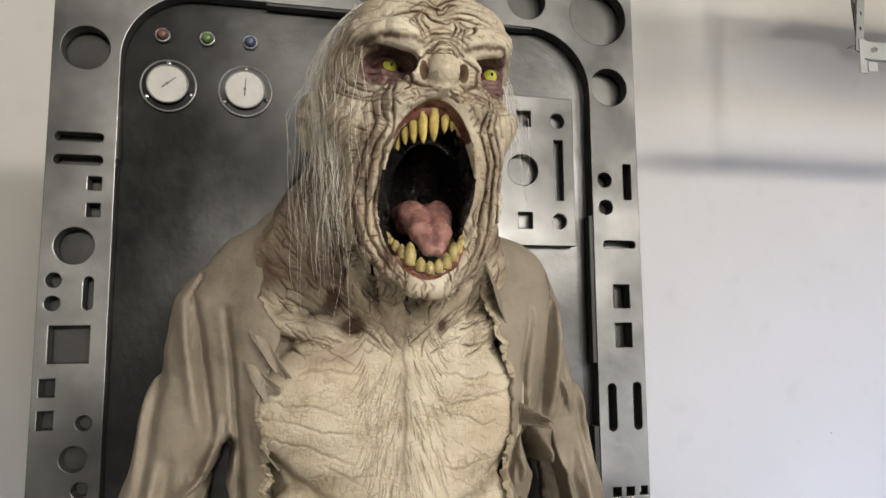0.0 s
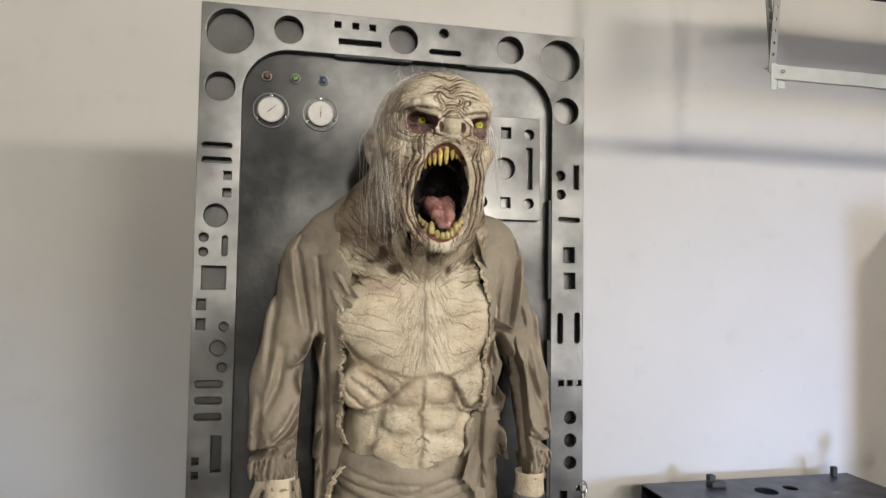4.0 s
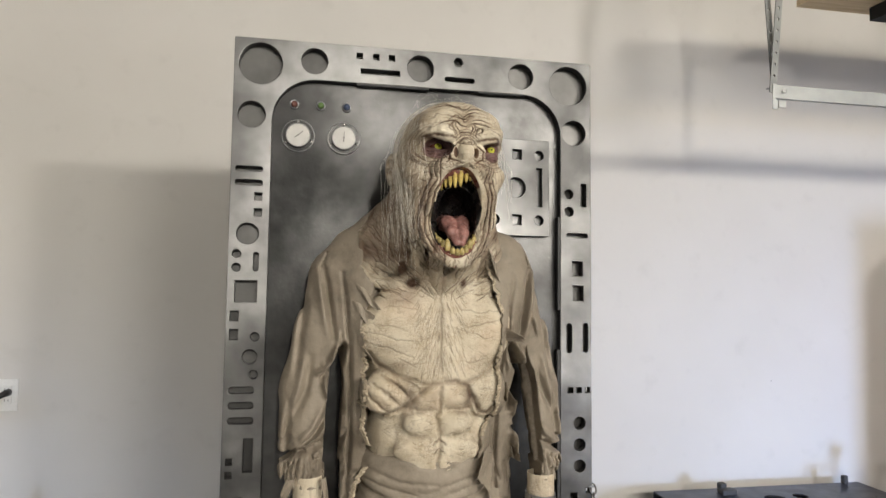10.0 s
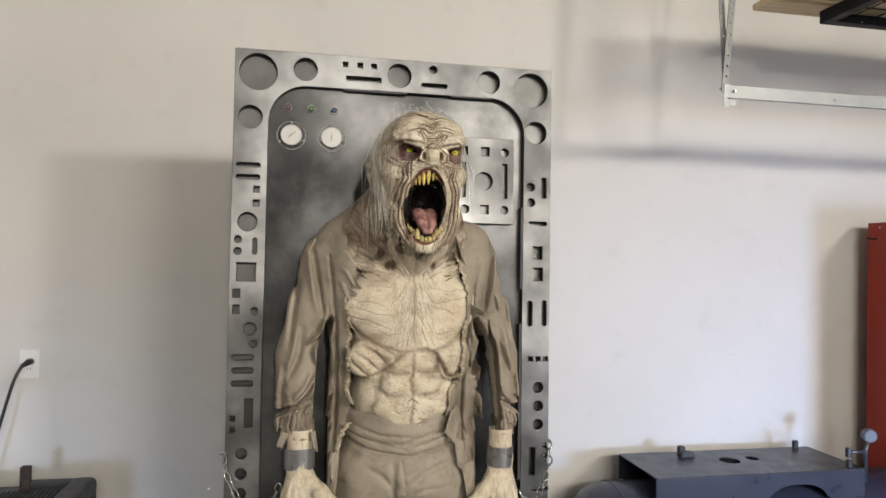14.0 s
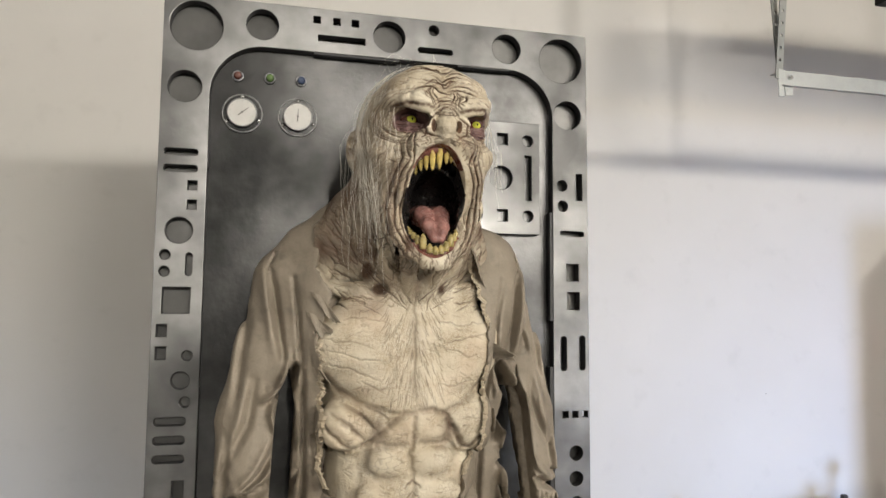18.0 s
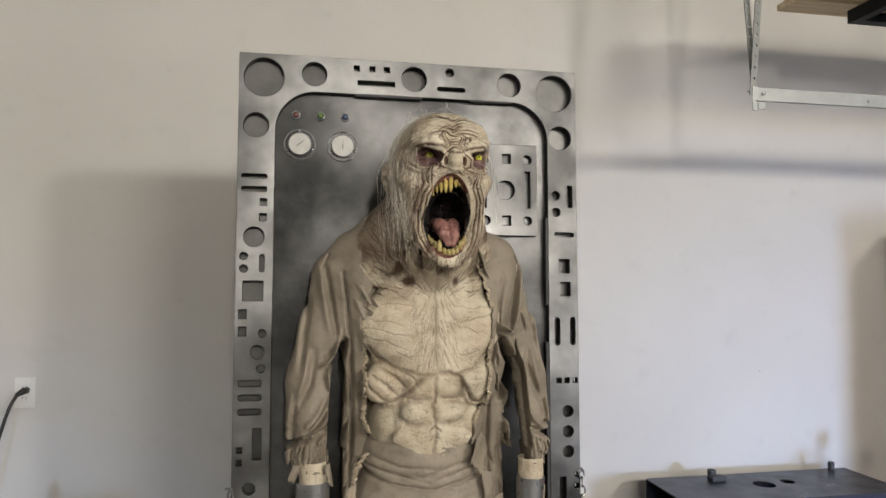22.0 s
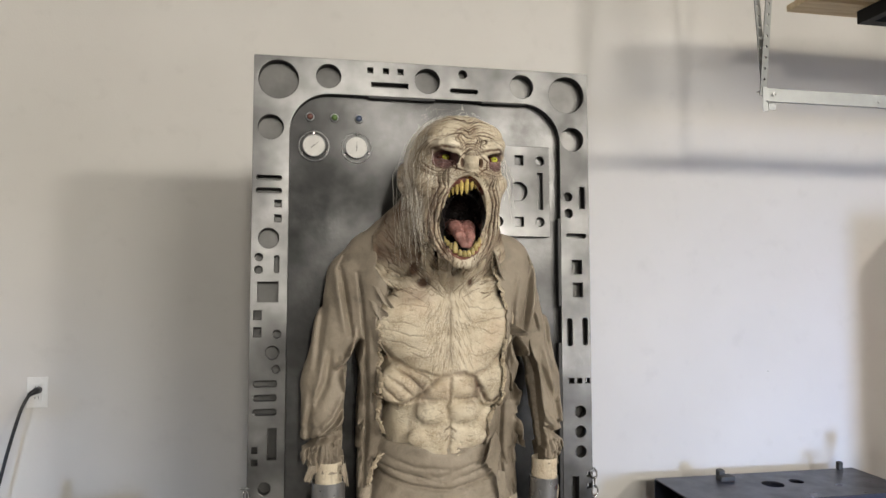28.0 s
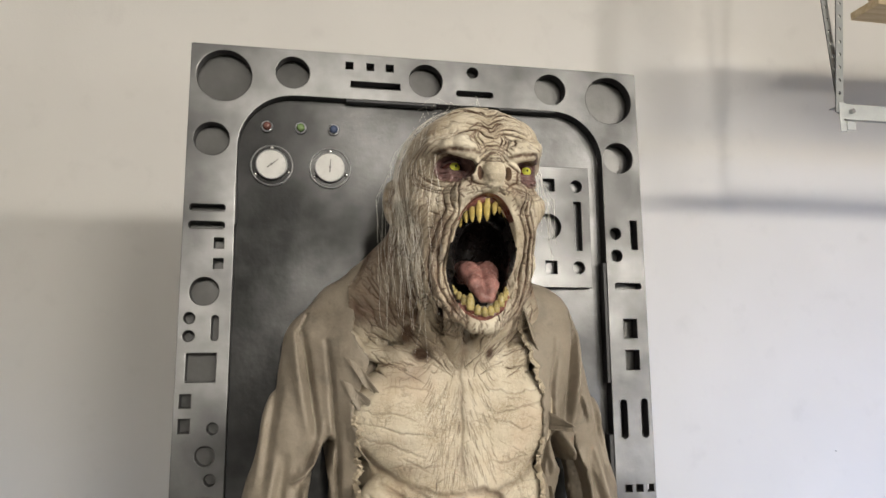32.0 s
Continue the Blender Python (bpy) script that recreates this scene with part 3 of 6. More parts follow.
cp = bezier([(out_x - 0.010, YW - 0.050, out_z), (out_x - 0.030, YW - 0.075, out_z - 0.06), (out_x - 0.062, YW - 0.09, out_z - 0.20),
             (out_x - 0.095, YW - 0.10, out_z - 0.36), (out_x - 0.150, YW - 0.10, out_z - 0.55), (out_x - 0.30, YW - 0.10, out_z - 0.85),
             (out_x - 0.5, YW - 0.2, 0.010), (out_x - 0.9, YW - 0.5, 0.010)], 8)
under(from_bm("cable", tube(cp, 0.0062, k=10), RUBBER, smooth=True), cord)

for x, z in ((1.977, 1.142), (-0.463, 0.594)):
    tagged(from_bm("wall_nail", rod((x, YW, z), (x, YW - 0.004, z), 0.0022, seg=10), FADED), "small dark nail head in the painted wall", "nail")

# bench corner beyond the cord
wb = empty("workbench", (-1.9, 1.9, 0), "pale timber workbench with square legs near the wall", "workbench")
under(from_bm("worktop", box((-2.6, 1.20, 0.985), (-1.40, 2.20, 1.030), 0.004), WOOD), wb)
for x, y in ((-2.5, 1.3), (-1.5, 1.3), (-2.5, 2.1), (-1.5, 2.1)):
    under(from_bm("leg", box((x - 0.035, y - 0.035, 0), (x + 0.035, y + 0.035, 0.985), 0.003), WOOD), wb)
tagged(from_bm("red_board", box((-1.75, YW - 0.15, 1.031), (-1.330, YW - 0.09, 1.044), 0.002), REDPAINT), "thin red-brown board end lying on the workbench", "board")
tagged(from_bm("grey_board", box((-1.75, YW - 0.16, 1.046), (-1.340, YW - 0.09, 1.056), 0.002), paint("grey_board_paint", (0.22, 0.16, 0.15), 0.6)), "thin grey-brown board end lying on a red one", "board")
trim_board = tagged(from_bm("white_board", box((0, -0.75, 0), (0.10, 0.0, 0.036), 0.002), WHITEPLASTIC), "white painted board with a raw end, lying across the workbench", "board")
trim_board.matrix_world = pose(-1.215, 1.60, 1.0315, 1.2, 0, -38)

# ---- dark ribbed tool case with a latch post ----
case = empty("tool_case", (-1.05, 1.95, 0), "dark grey ribbed plastic machine case beside the wall", "tool case")
CX0, CX1, CY0, CY1, CZ = -1.30, -0.845, 1.75, 2.05, 0.715
under(from_bm("case_body", box((CX0, CY0, 0.0), (CX1, CY1, CZ - 0.03), 0.02, seg=3), PLASTIC), case)
under(from_bm("case_lid", box((CX0 + 0.012, CY0 + 0.012, CZ - 0.03), (CX1 - 0.012, CY1 - 0.012, CZ - 0.012), 0.006), PLASTIC), case)
for i in range(22):
    x = CX0 + 0.03 + i * 0.0165
    under(from_bm("rib", box((x, CY0 + 0.03, CZ - 0.014), (x + 0.008, CY1 - 0.09, CZ - 0.002), 0.002), PLASTIC), case)
under(from_bm("end_cap", box((CX1 - 0.085, CY0 + 0.01, CZ - 0.06), (CX1 + 0.004, CY1 - 0.01, CZ + 0.016), 0.024, seg=4), PLASTIC), case)
under(from_bm("rear_bar", box((CX0 + 0.20, CY1 - 0.05, CZ - 0.02), (CX1 - 0.06, CY1 - 0.01, CZ + 0.010), 0.006), PLASTIC), case)
for i in range(9):
    under(from_bm("side_fin", box((CX1 - 0.004, CY0 + 0.03 + i * 0.028, CZ - 0.25), (CX1 + 0.004, CY0 + 0.042 + i * 0.028, CZ - 0.03), 0.002), PLASTIC), case)
under(from_bm("latch_post", box((-1.098, 1.99, CZ - 0.02), (-1.066, 2.02, 0.785), 0.003), RUST, None, "rusty steel post"), case)

# ---- air compressor ----
comp = empty("air_compressor", (1.8, 1.94, 0), "dark grey horizontal air tank with a bare motor platform", "compressor")
TY, TZ, TR = 1.95, 0.40, 0.235
prof = [(1.06, 0.04), (1.068, 0.11), (1.09, 0.165), (1.125, 0.205), (1.17, 0.228), (1.22, 0.235), (2.62, 0.235), (2.67, 0.228), (2.72, 0.205), (2.755, 0.165), (2.78, 0.10), (2.785, 0.04)]
under(from_bm("tank", tube([(x, TY, TZ) for x, r in prof], [r for x, r in prof], k=56), TANKPAINT, smooth=True), comp)
for x in (1.225, 2.615):
    under(from_bm("weld_band", ring((x, TY, TZ), (1, 0, 0), TR + 0.001, 0.004, n=48, k=6), TANKPAINT, smooth=True), comp)
# folded steel platform: top sheet, front skirt with an arch, back skirt
PX_0, PX_1, PF, PB, PZ = 1.335, 2.318, 1.772, 2.118, 0.711
cu_loops = [rect_pts((PX_0 + PX_1) / 2, 0, PX_1 - PX_0, PB - PF, 0.006, 3), circle_pts(1.79, 0.012, 0.045, 28), circle_pts(1.915, 0.03, 0.030, 24)]
top = plate("platform_top", cu_loops, -0.003, 0.003, [TANKPAINT, EDGE], None)
top.data.transform(Matrix.Translation((0, (PF + PB) / 2, PZ - 0.003)) @ Matrix.Rotation(radians(-90), 4, "X"))
under(top, comp)


def skirt(y, arch):
    pts = [(PX_0, 0.60), (PX_0, PZ - 0.006), (PX_1, PZ - 0.006), (PX_1, 0.585), (2.16, 0.585)]
    if arch:
        pts += [(2.135, 0.60), (2.11, 0.63), (2.07, 0.648), (2.03, 0.655), (1.96, 0.655), (1.91, 0.645), (1.87, 0.622), (1.84, 0.59)]
    pts += [(1.60, 0.585), (1.38, 0.59)]
    return pts


under(plate("front_skirt", [skirt(PF, True)], PF, PF + 0.006, [TANKPAINT], None), comp)
under(plate("back_skirt", [skirt(PB, False)], PB - 0.006, PB, [TANKPAINT], None), comp)
for x in (2.165, 2.275):
    under(from_bm("bare_weld", tube([(x, PF - 0.002, 0.590), (x + 0.03, PF - 0.004, 0.588), (x + 0.05, PF - 0.002, 0.589)], 0.003, k=8), DARKSTEEL, smooth=True), comp)
under(from_bm("clamp_block", box((1.590, 2.015, PZ), (1.655, 2.06, PZ + 0.022), 0.004), PLASTIC), comp)
under(from_bm("clamp_knob", box((1.598, 2.045, PZ), (1.628, 2.075, PZ + 0.042), 0.006), PLASTIC), comp)
under(from_bm("stud", rod((2.235, 2.10, PZ), (2.235, 2.10, PZ + 0.035), 0.014, seg=8, bevel=0.002), PLASTIC), comp)
under(from_bm("stud", rod((2.262, 1.80, PZ), (2.262, 1.80, PZ + 0.030), 0.014, seg=8, bevel=0.002), PLASTIC), comp)
valve = under(from_bm("valve_manifold", tube([(2.40, 1.86, 0.62), (2.40, 1.86, 0.76), (2.41, 1.855, 0.80)], [0.010, 0.009, 0.007], k=12), DARKSTEEL, smooth=True), comp)
under(from_bm("pipe_arm", tube([(2.29, 1.83, 0.765), (2.40, 1.86, 0.755)], [0.008, 0.008], k=10), DARKSTEEL, smooth=True), valve)
under(from_bm("pipe_cap", rod((2.285, 1.829, 0.745), (2.285, 1.829, 0.785), 0.013, seg=8, bevel=0.002), DARKSTEEL), valve)
under(from_bm("gauge_case", rod((2.417, 1.868, 0.830), (2.405, 1.838, 0.830), 0.030, seg=32, bevel=0.003), DARKSTEEL), valve)
under(from_bm("gauge_face", rod((2.405, 1.838, 0.830), (2.4045, 1.8365, 0.830), 0.024, seg=32), paint("weathered_dial", (0.14, 0.16, 0.19), 0.5)), valve)
for x in (1.30, 2.5):
    for s in (-1, 1):
        under(from_bm("foot", box((x - 0.04, TY + s * 0.17 - 0.02, 0.0), (x + 0.04, TY + s * 0.17 + 0.02, 0.30), 0.004), TANKPAINT), comp)

# ---- red tool cabinet ----
cab = empty("tool_cabinet", (2.95, 1.9, 0), "tall red enamelled steel tool cabinet against the wall", "cabinet")
KX0, KX1, KY0, KY1, KZ = 2.66, 3.36, 1.32, 2.135, 1.803
under(from_bm("cabinet_body", box((KX0, KY0, 0.06), (KX1, KY1, KZ), 0.004), REDPAINT), cab)
for i in range(6):
    z = 0.10 + i * 0.28
    d = under(from_bm("drawer", box((KX0 + 0.02, KY0 - 0.018, z), (KX1 - 0.02, KY0 + 0.002, z + 0.265), 0.005), REDPAINT), cab)
    under(from_bm("drawer_handle", tube([(KX0 + 0.15, KY0 - 0.04, z + 0.2), (KX1 - 0.15, KY0 - 0.04, z + 0.2)], 0.008, k=10), CHROME, smooth=True), d)
for x, y in ((KX0 + 0.05, KY0 + 0.05), (KX1 - 0.05, KY0 + 0.05), (KX0 + 0.05, KY1 - 0.05), (KX1 - 0.05, KY1 - 0.05)):
    under(from_bm("caster", rod((x, y - 0.015, 0.03), (x, y + 0.015, 0.03), 0.03, seg=20), RUBBER), cab)
under(from_bm("side_hook", tube(bezier([(KX0, 2.08, 1.725), (KX0 - 0.02, 2.085, 1.722), (KX0 - 0.035, 2.10, 1.728)], 5), 0.005, k=8), BLACKSTEEL, smooth=True), cab)
for y in (2.06, 1.98):
    under(from_bm("side_screw", ball((KX0, y, KZ - 0.025), 0.006, u=10, v=6), CHROME, smooth=True), cab)


# ---- hanging angle-iron frame ----
def strap(a, b, width, label=""):
    """A flat perforated strap from a to b with round dark holes."""
    a, b = Vector(a), Vector(b)
    length = (b - a).length
    n = int(length / 0.038)
    lp = [rect_pts(0, length / 2, width, length)] + [circle_pts(0, 0.02 + i * 0.038, 0.0052, 10) for i in range(n)]
    ob = plate("perforated_strap", lp, -0.0016, 0.0016, [GALV, EDGE], None, label, bevel=0.0003)
    z = (b - a).normalized()
    x = Vector((1, 0.25, 0))
    x = (x - z * x.dot(z)).normalized()
    y = z.cross(x)
    ob.data.transform(Matrix.Translation(a) @ Matrix((x, y, z)).transposed().to_4x4())
    return ob


BX, BY, BZ = 1.402, 1.438, 2.236
hang = empty("hanging_frame", (BX, BY, CEIL), "galvanised perforated angle hanger with a horizontal steel bar", "ceiling frame")
under(strap((BX - 0.008, BY, BZ - 0.03), (BX + 0.060, BY - 0.01, CEIL), 0.030), hang)
under(strap((BX + 0.004, BY + 0.006, BZ - 0.03), (BX - 0.030, BY + 0.05, CEIL), 0.026), hang)
bar = under(from_bm("angle_bar", box((BX + 0.0, BY - 0.003, BZ - 0.052), (BX + 2.6, BY + 0.0, BZ - 0.003), 0.0008), GALV), hang)
under(from_bm("bar_flange", box((BX + 0.0, BY, BZ - 0.006), (BX + 2.6, BY + 0.045, BZ - 0.003), 0.0008), GALV), bar)
under(from_bm("bar_lip", box((BX + 0.0, BY - 0.014, BZ - 0.052), (BX + 2.6, BY - 0.003, BZ - 0.049), 0.0008), GALV), bar)
under(from_bm("end_tab", box((BX - 0.012, BY - 0.006, BZ - 0.085), (BX + 0.008, BY - 0.003, BZ + 0.0), 0.001), GALV), hang)
under(from_bm("corner_gusset", box((BX + 0.008, BY - 0.008, BZ - 0.080), (BX + 0.035, BY - 0.005, BZ - 0.055), 0.001), GALV), hang)
under(from_bm("bolt", rod((BX + 0.028, BY + 0.004, BZ - 0.025), (BX + 0.028, BY - 0.012, BZ - 0.025), 0.007, seg=6), CHROME), hang)
for k in range(3):
    under(from_bm("bar_bolt", ball((BX + 0.45 + k * 0.6, BY - 0.004, BZ - 0.03), (0.005, 0.003, 0.005), u=10, v=6), STEEL, smooth=True), bar)
under(strap((BX + 2.55, BY, BZ - 0.03), (BX + 2.55, BY, CEIL), 0.030), hang)

# ---- overhead storage rack with timber ----
RX0, RX1, RY0, RY1, RZ = 1.911, 3.9, 0.40, 1.588, 2.550
rack = empty("overhead_rack", (RX0, RY1, CEIL), "black steel ceiling rack with a wire mesh deck", "storage rack")
under(from_bm("back_rail", box((RX0, RY1 - 0.003, RZ), (RX1, RY1, RZ + 0.05), 0.001), BLACKSTEEL), rack)
under(from_bm("front_rail", box((RX0, RY0, RZ), (RX1, RY0 + 0.003, RZ + 0.05), 0.001), BLACKSTEEL), rack)
for x in (RX0, RX1 - 0.003):
    under(from_bm("side_rail", box((x, RY0 + 0.003, RZ), (x + 0.003, RY1 - 0.003, RZ + 0.05), 0.001), BLACKSTEEL), rack)
under(from_bm("back_flange", box((RX0, RY1 - 0.04, RZ), (RX1, RY1 - 0.003, RZ + 0.003), 0.0005), BLACKSTEEL), rack)
under(from_bm("side_flange", box((RX0 + 0.003, RY0 + 0.003, RZ - 0.0005), (RX0 + 0.04, RY1 - 0.04, RZ + 0.0025), 0.0005), BLACKSTEEL), rack)
mesh_bm = bmesh.new()
y = RY0 + 0.05
while y < RY1:
    mesh_bm = rod((RX0, y, RZ + 0.045), (RX1, y, RZ + 0.045), 0.0028, mesh_bm, seg=6)
    y += 0.075
x = RX0 + 0.04
while x < RX1:
    mesh_bm = rod((x, RY0, RZ + 0.040), (x, RY1, RZ + 0.040), 0.0028, mesh_bm, seg=6)
    x += 0.10
under(from_bm("wire_deck", mesh_bm, BLACKSTEEL), rack)
for x in (RX0, RX1 - 0.04):
    for yy in (RY0, RY1 - 0.04):
        low = RZ - 0.10 if yy < 1 else RZ
        if yy > 1 and x < 2.5:
            continue
        under(from_bm("hanger_post", box((x + 0.004, yy + 0.004, low), (x + 0.048, yy + 0.036, CEIL), 0.002), BLACKSTEEL), rack)
under(from_bm("rail_bolt", ball((RX0 + 0.02, RY1 - 0.004, RZ + 0.026), (0.007, 0.004, 0.007), u=10, v=6), CHROME, smooth=True), rack)
for k in range(3):
    under(from_bm("rail_bolt", ball((RX0 + 0.19 + 0.5 * k, RY1 - 0.006, RZ + 0.02), (0.004, 0.004, 0.004), u=10, v=6), CHROME, smooth=True), rack)
rng = random.Random(4)
for col in range(6):
    z0, y0 = RZ + 0.050, 0.955 + col * 0.126
    for row in range(rng.choice((3, 4, 4, 5))):
        th, wd = rng.choice((0.019, 0.025, 0.036)), rng.uniform(0.085, 0.112)
        x0 = 1.640 + rng.uniform(-0.01, 0.16) + 0.015 * row
        b = box((0, -wd / 2, 0), (rng.uniform(1.0, 1.6), wd / 2, th), 0.002)
        ob = tagged(from_bm("timber_board", b, WOOD), "rough pale timber board stacked on the overhead rack", "board", "timber boards on the rack")
        ob.matrix_world = pose(x0, y0 + rng.uniform(-0.004, 0.004), z0, 0, 0, rng.uniform(-0.4, 0.4))
        z0 += th + 0.001

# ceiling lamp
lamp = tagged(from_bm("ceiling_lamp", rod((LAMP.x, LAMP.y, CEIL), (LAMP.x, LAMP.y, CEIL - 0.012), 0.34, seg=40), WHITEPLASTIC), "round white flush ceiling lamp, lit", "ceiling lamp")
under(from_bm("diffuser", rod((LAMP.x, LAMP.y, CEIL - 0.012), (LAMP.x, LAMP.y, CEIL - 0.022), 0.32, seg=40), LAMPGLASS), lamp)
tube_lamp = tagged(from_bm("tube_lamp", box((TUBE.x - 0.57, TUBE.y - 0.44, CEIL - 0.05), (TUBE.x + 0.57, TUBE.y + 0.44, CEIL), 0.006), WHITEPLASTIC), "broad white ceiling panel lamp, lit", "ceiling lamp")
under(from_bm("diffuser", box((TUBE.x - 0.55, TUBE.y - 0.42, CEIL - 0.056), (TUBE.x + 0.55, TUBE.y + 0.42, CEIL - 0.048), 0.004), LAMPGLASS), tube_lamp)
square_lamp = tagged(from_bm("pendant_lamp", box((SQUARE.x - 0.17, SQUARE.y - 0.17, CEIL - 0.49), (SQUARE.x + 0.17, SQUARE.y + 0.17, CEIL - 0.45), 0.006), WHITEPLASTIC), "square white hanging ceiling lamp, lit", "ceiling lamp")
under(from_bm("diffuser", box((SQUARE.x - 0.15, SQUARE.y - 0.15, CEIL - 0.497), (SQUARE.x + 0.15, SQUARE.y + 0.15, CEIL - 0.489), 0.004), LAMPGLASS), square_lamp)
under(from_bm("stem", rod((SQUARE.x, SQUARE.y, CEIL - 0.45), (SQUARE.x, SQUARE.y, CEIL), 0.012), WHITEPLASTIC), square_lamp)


# ---- sculpting: a distance field on a grid, turned into a mesh ----
table = np.random.RandomState(7).rand(32, 32, 32).astype(np.float32)


def vnoise(x, y, z):
    """Smooth value noise in 0..1."""
    xi, yi, zi = (np.floor(a).astype(np.int32) for a in (x, y, z))
    fx, fy, fz = x - xi, y - yi, z - zi
    fx, fy, fz = (f * f * (3 - 2 * f) for f in (fx, fy, fz))
    x0, y0, z0, x1, y1, z1 = xi & 31, yi & 31, zi & 31, (xi + 1) & 31, (yi + 1) & 31, (zi + 1) & 31
    a = table[x0, y0, z0] * (1 - fx) + table[x1, y0, z0] * fx
    b = table[x0, y1, z0] * (1 - fx) + table[x1, y1, z0] * fx
    c = table[x0, y0, z1] * (1 - fx) + table[x1, y0, z1] * fx
    d = table[x0, y1, z1] * (1 - fx) + table[x1, y1, z1] * fx
    return (a * (1 - fy) + b * fy) * (1 - fz) + (c * (1 - fy) + d * fy) * fz


def smooth01(v, a, b):
    t = np.clip((v - a) / (b - a), 0, 1)
    return t * t * (3 - 2 * t)


class Field:
    def __init__(self, lo, hi, h):
        self.lo, self.h = np.array(lo, np.float32), h
        self.n = [int(math.ceil((b - a) / h)) + 1 for a, b in zip(lo, hi)]
        self.ax = [(lo[i] + h * np.arange(self.n[i])).astype(np.float32) for i in range(3)]
        self.d = np.full(self.n, 0.5, np.float32)

    def window(self, lo, hi):
        s = []
        for i in range(3):
            a = int(max(0, math.floor((lo[i] - self.lo[i]) / self.h)))
            b = int(min(self.n[i], math.ceil((hi[i] - self.lo[i]) / self.h) + 1))
            s.append(slice(a, max(a, b)))
        s = tuple(s)
        X, Y, Z = self.ax[0][s[0]][:, None, None], self.ax[1][s[1]][None, :, None], self.ax[2][s[2]][None, None, :]
        return s, X, Y, Z

    def merge(self, s, e, k, mode):
        d = self.d[s]
        if mode == "cut":
            e = -e
            hh = np.clip(0.5 - 0.5 * (d - e) / k, 0, 1)
            self.d[s] = d * (1 - hh) + e * hh + k * hh * (1 - hh)
        else:
            hh = np.clip(0.5 + 0.5 * (e - d) / k, 0, 1)
            self.d[s] = e * (1 - hh) + d * hh - k * hh * (1 - hh)

    def blob(self, c, r, k=0.01, mode="add", turn=0.0, tip=0.0):
        """An ellipsoid; turn swings it in the upright plane facing front, tip leans it about the x axis (degrees)."""
        m = max(r) + k + 3 * self.h
        s, X, Y, Z = self.window([a - m for a in c], [a + m for a in c])
        if 0 in self.d[s].shape:
            return
        x, y, z = X - c[0], Y - c[1], Z - c[2]
        if turn:
            a = radians(turn)
            x, z = x * math.cos(a) + z * math.sin(a), z * math.cos(a) - x * math.sin(a)
        if tip:
            a = radians(tip)
            y, z = y * math.cos(a) + z * math.sin(a), z * math.cos(a) - y * math.sin(a)
        k0 = np.sqrt((x / r[0]) ** 2 + (y / r[1]) ** 2 + (z / r[2]) ** 2)
        k1 = np.sqrt((x / r[0] ** 2) ** 2 + (y / r[1] ** 2) ** 2 + (z / r[2] ** 2) ** 2) + 1e-6
        self.merge(s, (k0 * (k0 - 1) / k1).astype(np.float32), k, mode)

    def limb(self, pts, k=0.01, mode="add", flat=1.0):
        """Tapered capsules through (x, y, z, radius)."""
        for p, q in zip(pts, pts[1:]):
            m = max(p[3], q[3]) + k + 3 * self.h
            s, X, Y, Z = self.window([min(p[i], q[i]) - m for i in range(3)], [max(p[i], q[i]) + m for i in range(3)])
            if 0 in self.d[s].shape:
                continue
            b = [q[i] - p[i] for i in range(3)]
            x, y, z = X - p[0], Y - p[1], Z - p[2]
            t = np.clip((x * b[0] + y * b[1] + z * b[2]) / (sum(v * v for v in b) + 1e-9), 0, 1)
            e = np.sqrt((x - t * b[0]) ** 2 + ((y - t * b[1]) / flat) ** 2 + (z - t * b[2]) ** 2) - (p[3] + t * (q[3] - p[3]))
            self.merge(s, e.astype(np.float32), k, mode)

    def near(self, band):
        """Indices and places of the grid points near the surface."""
        idx = np.nonzero(np.abs(self.d) < band)
        return idx, self.ax[0][idx[0]], self.ax[1][idx[1]], self.ax[2][idx[2]]

    def mesh(self):
        """Surface nets: points and quads."""
        d, n = self.d, self.n
        s = d < 0
        cells = np.zeros([v - 1 for v in n], np.uint8)
        for i in (0, 1):
            for j in (0, 1):
                for k in (0, 1):
                    cells += s[i:n[0] - 1 + i, j:n[1] - 1 + j, k:n[2] - 1 + k]
        ci = np.nonzero((cells > 0) & (cells < 8))
        num = np.full(cells.shape, -1, np.int32)
        num[ci] = np.arange(len(ci[0]))
        acc, cnt = np.zeros((len(ci[0]), 3), np.float32), np.zeros(len(ci[0]), np.float32)
        for axis in range(3):
            o = [a for a in range(3) if a != axis]
            for u in (0, 1):
                for v in (0, 1):
                    p = [c.copy() for c in ci]
                    p[o[0]] += u
                    p[o[1]] += v
                    q = [c.copy() for c in p]
                    q[axis] += 1
                    a, b = d[tuple(p)], d[tuple(q)]
                    on = (a < 0) != (b < 0)
                    t = np.where(on, a / np.where(on, a - b, 1), 0)
                    pos = np.zeros((len(a), 3), np.float32)
                    pos[:, axis] = t
                    pos[:, o[0]] = u
                    pos[:, o[1]] = v
                    acc += pos * on[:, None]
                    cnt += on
        pts = (np.stack(ci, 1) + acc / np.maximum(cnt, 1)[:, None]) * self.h + self.lo
        faces = []
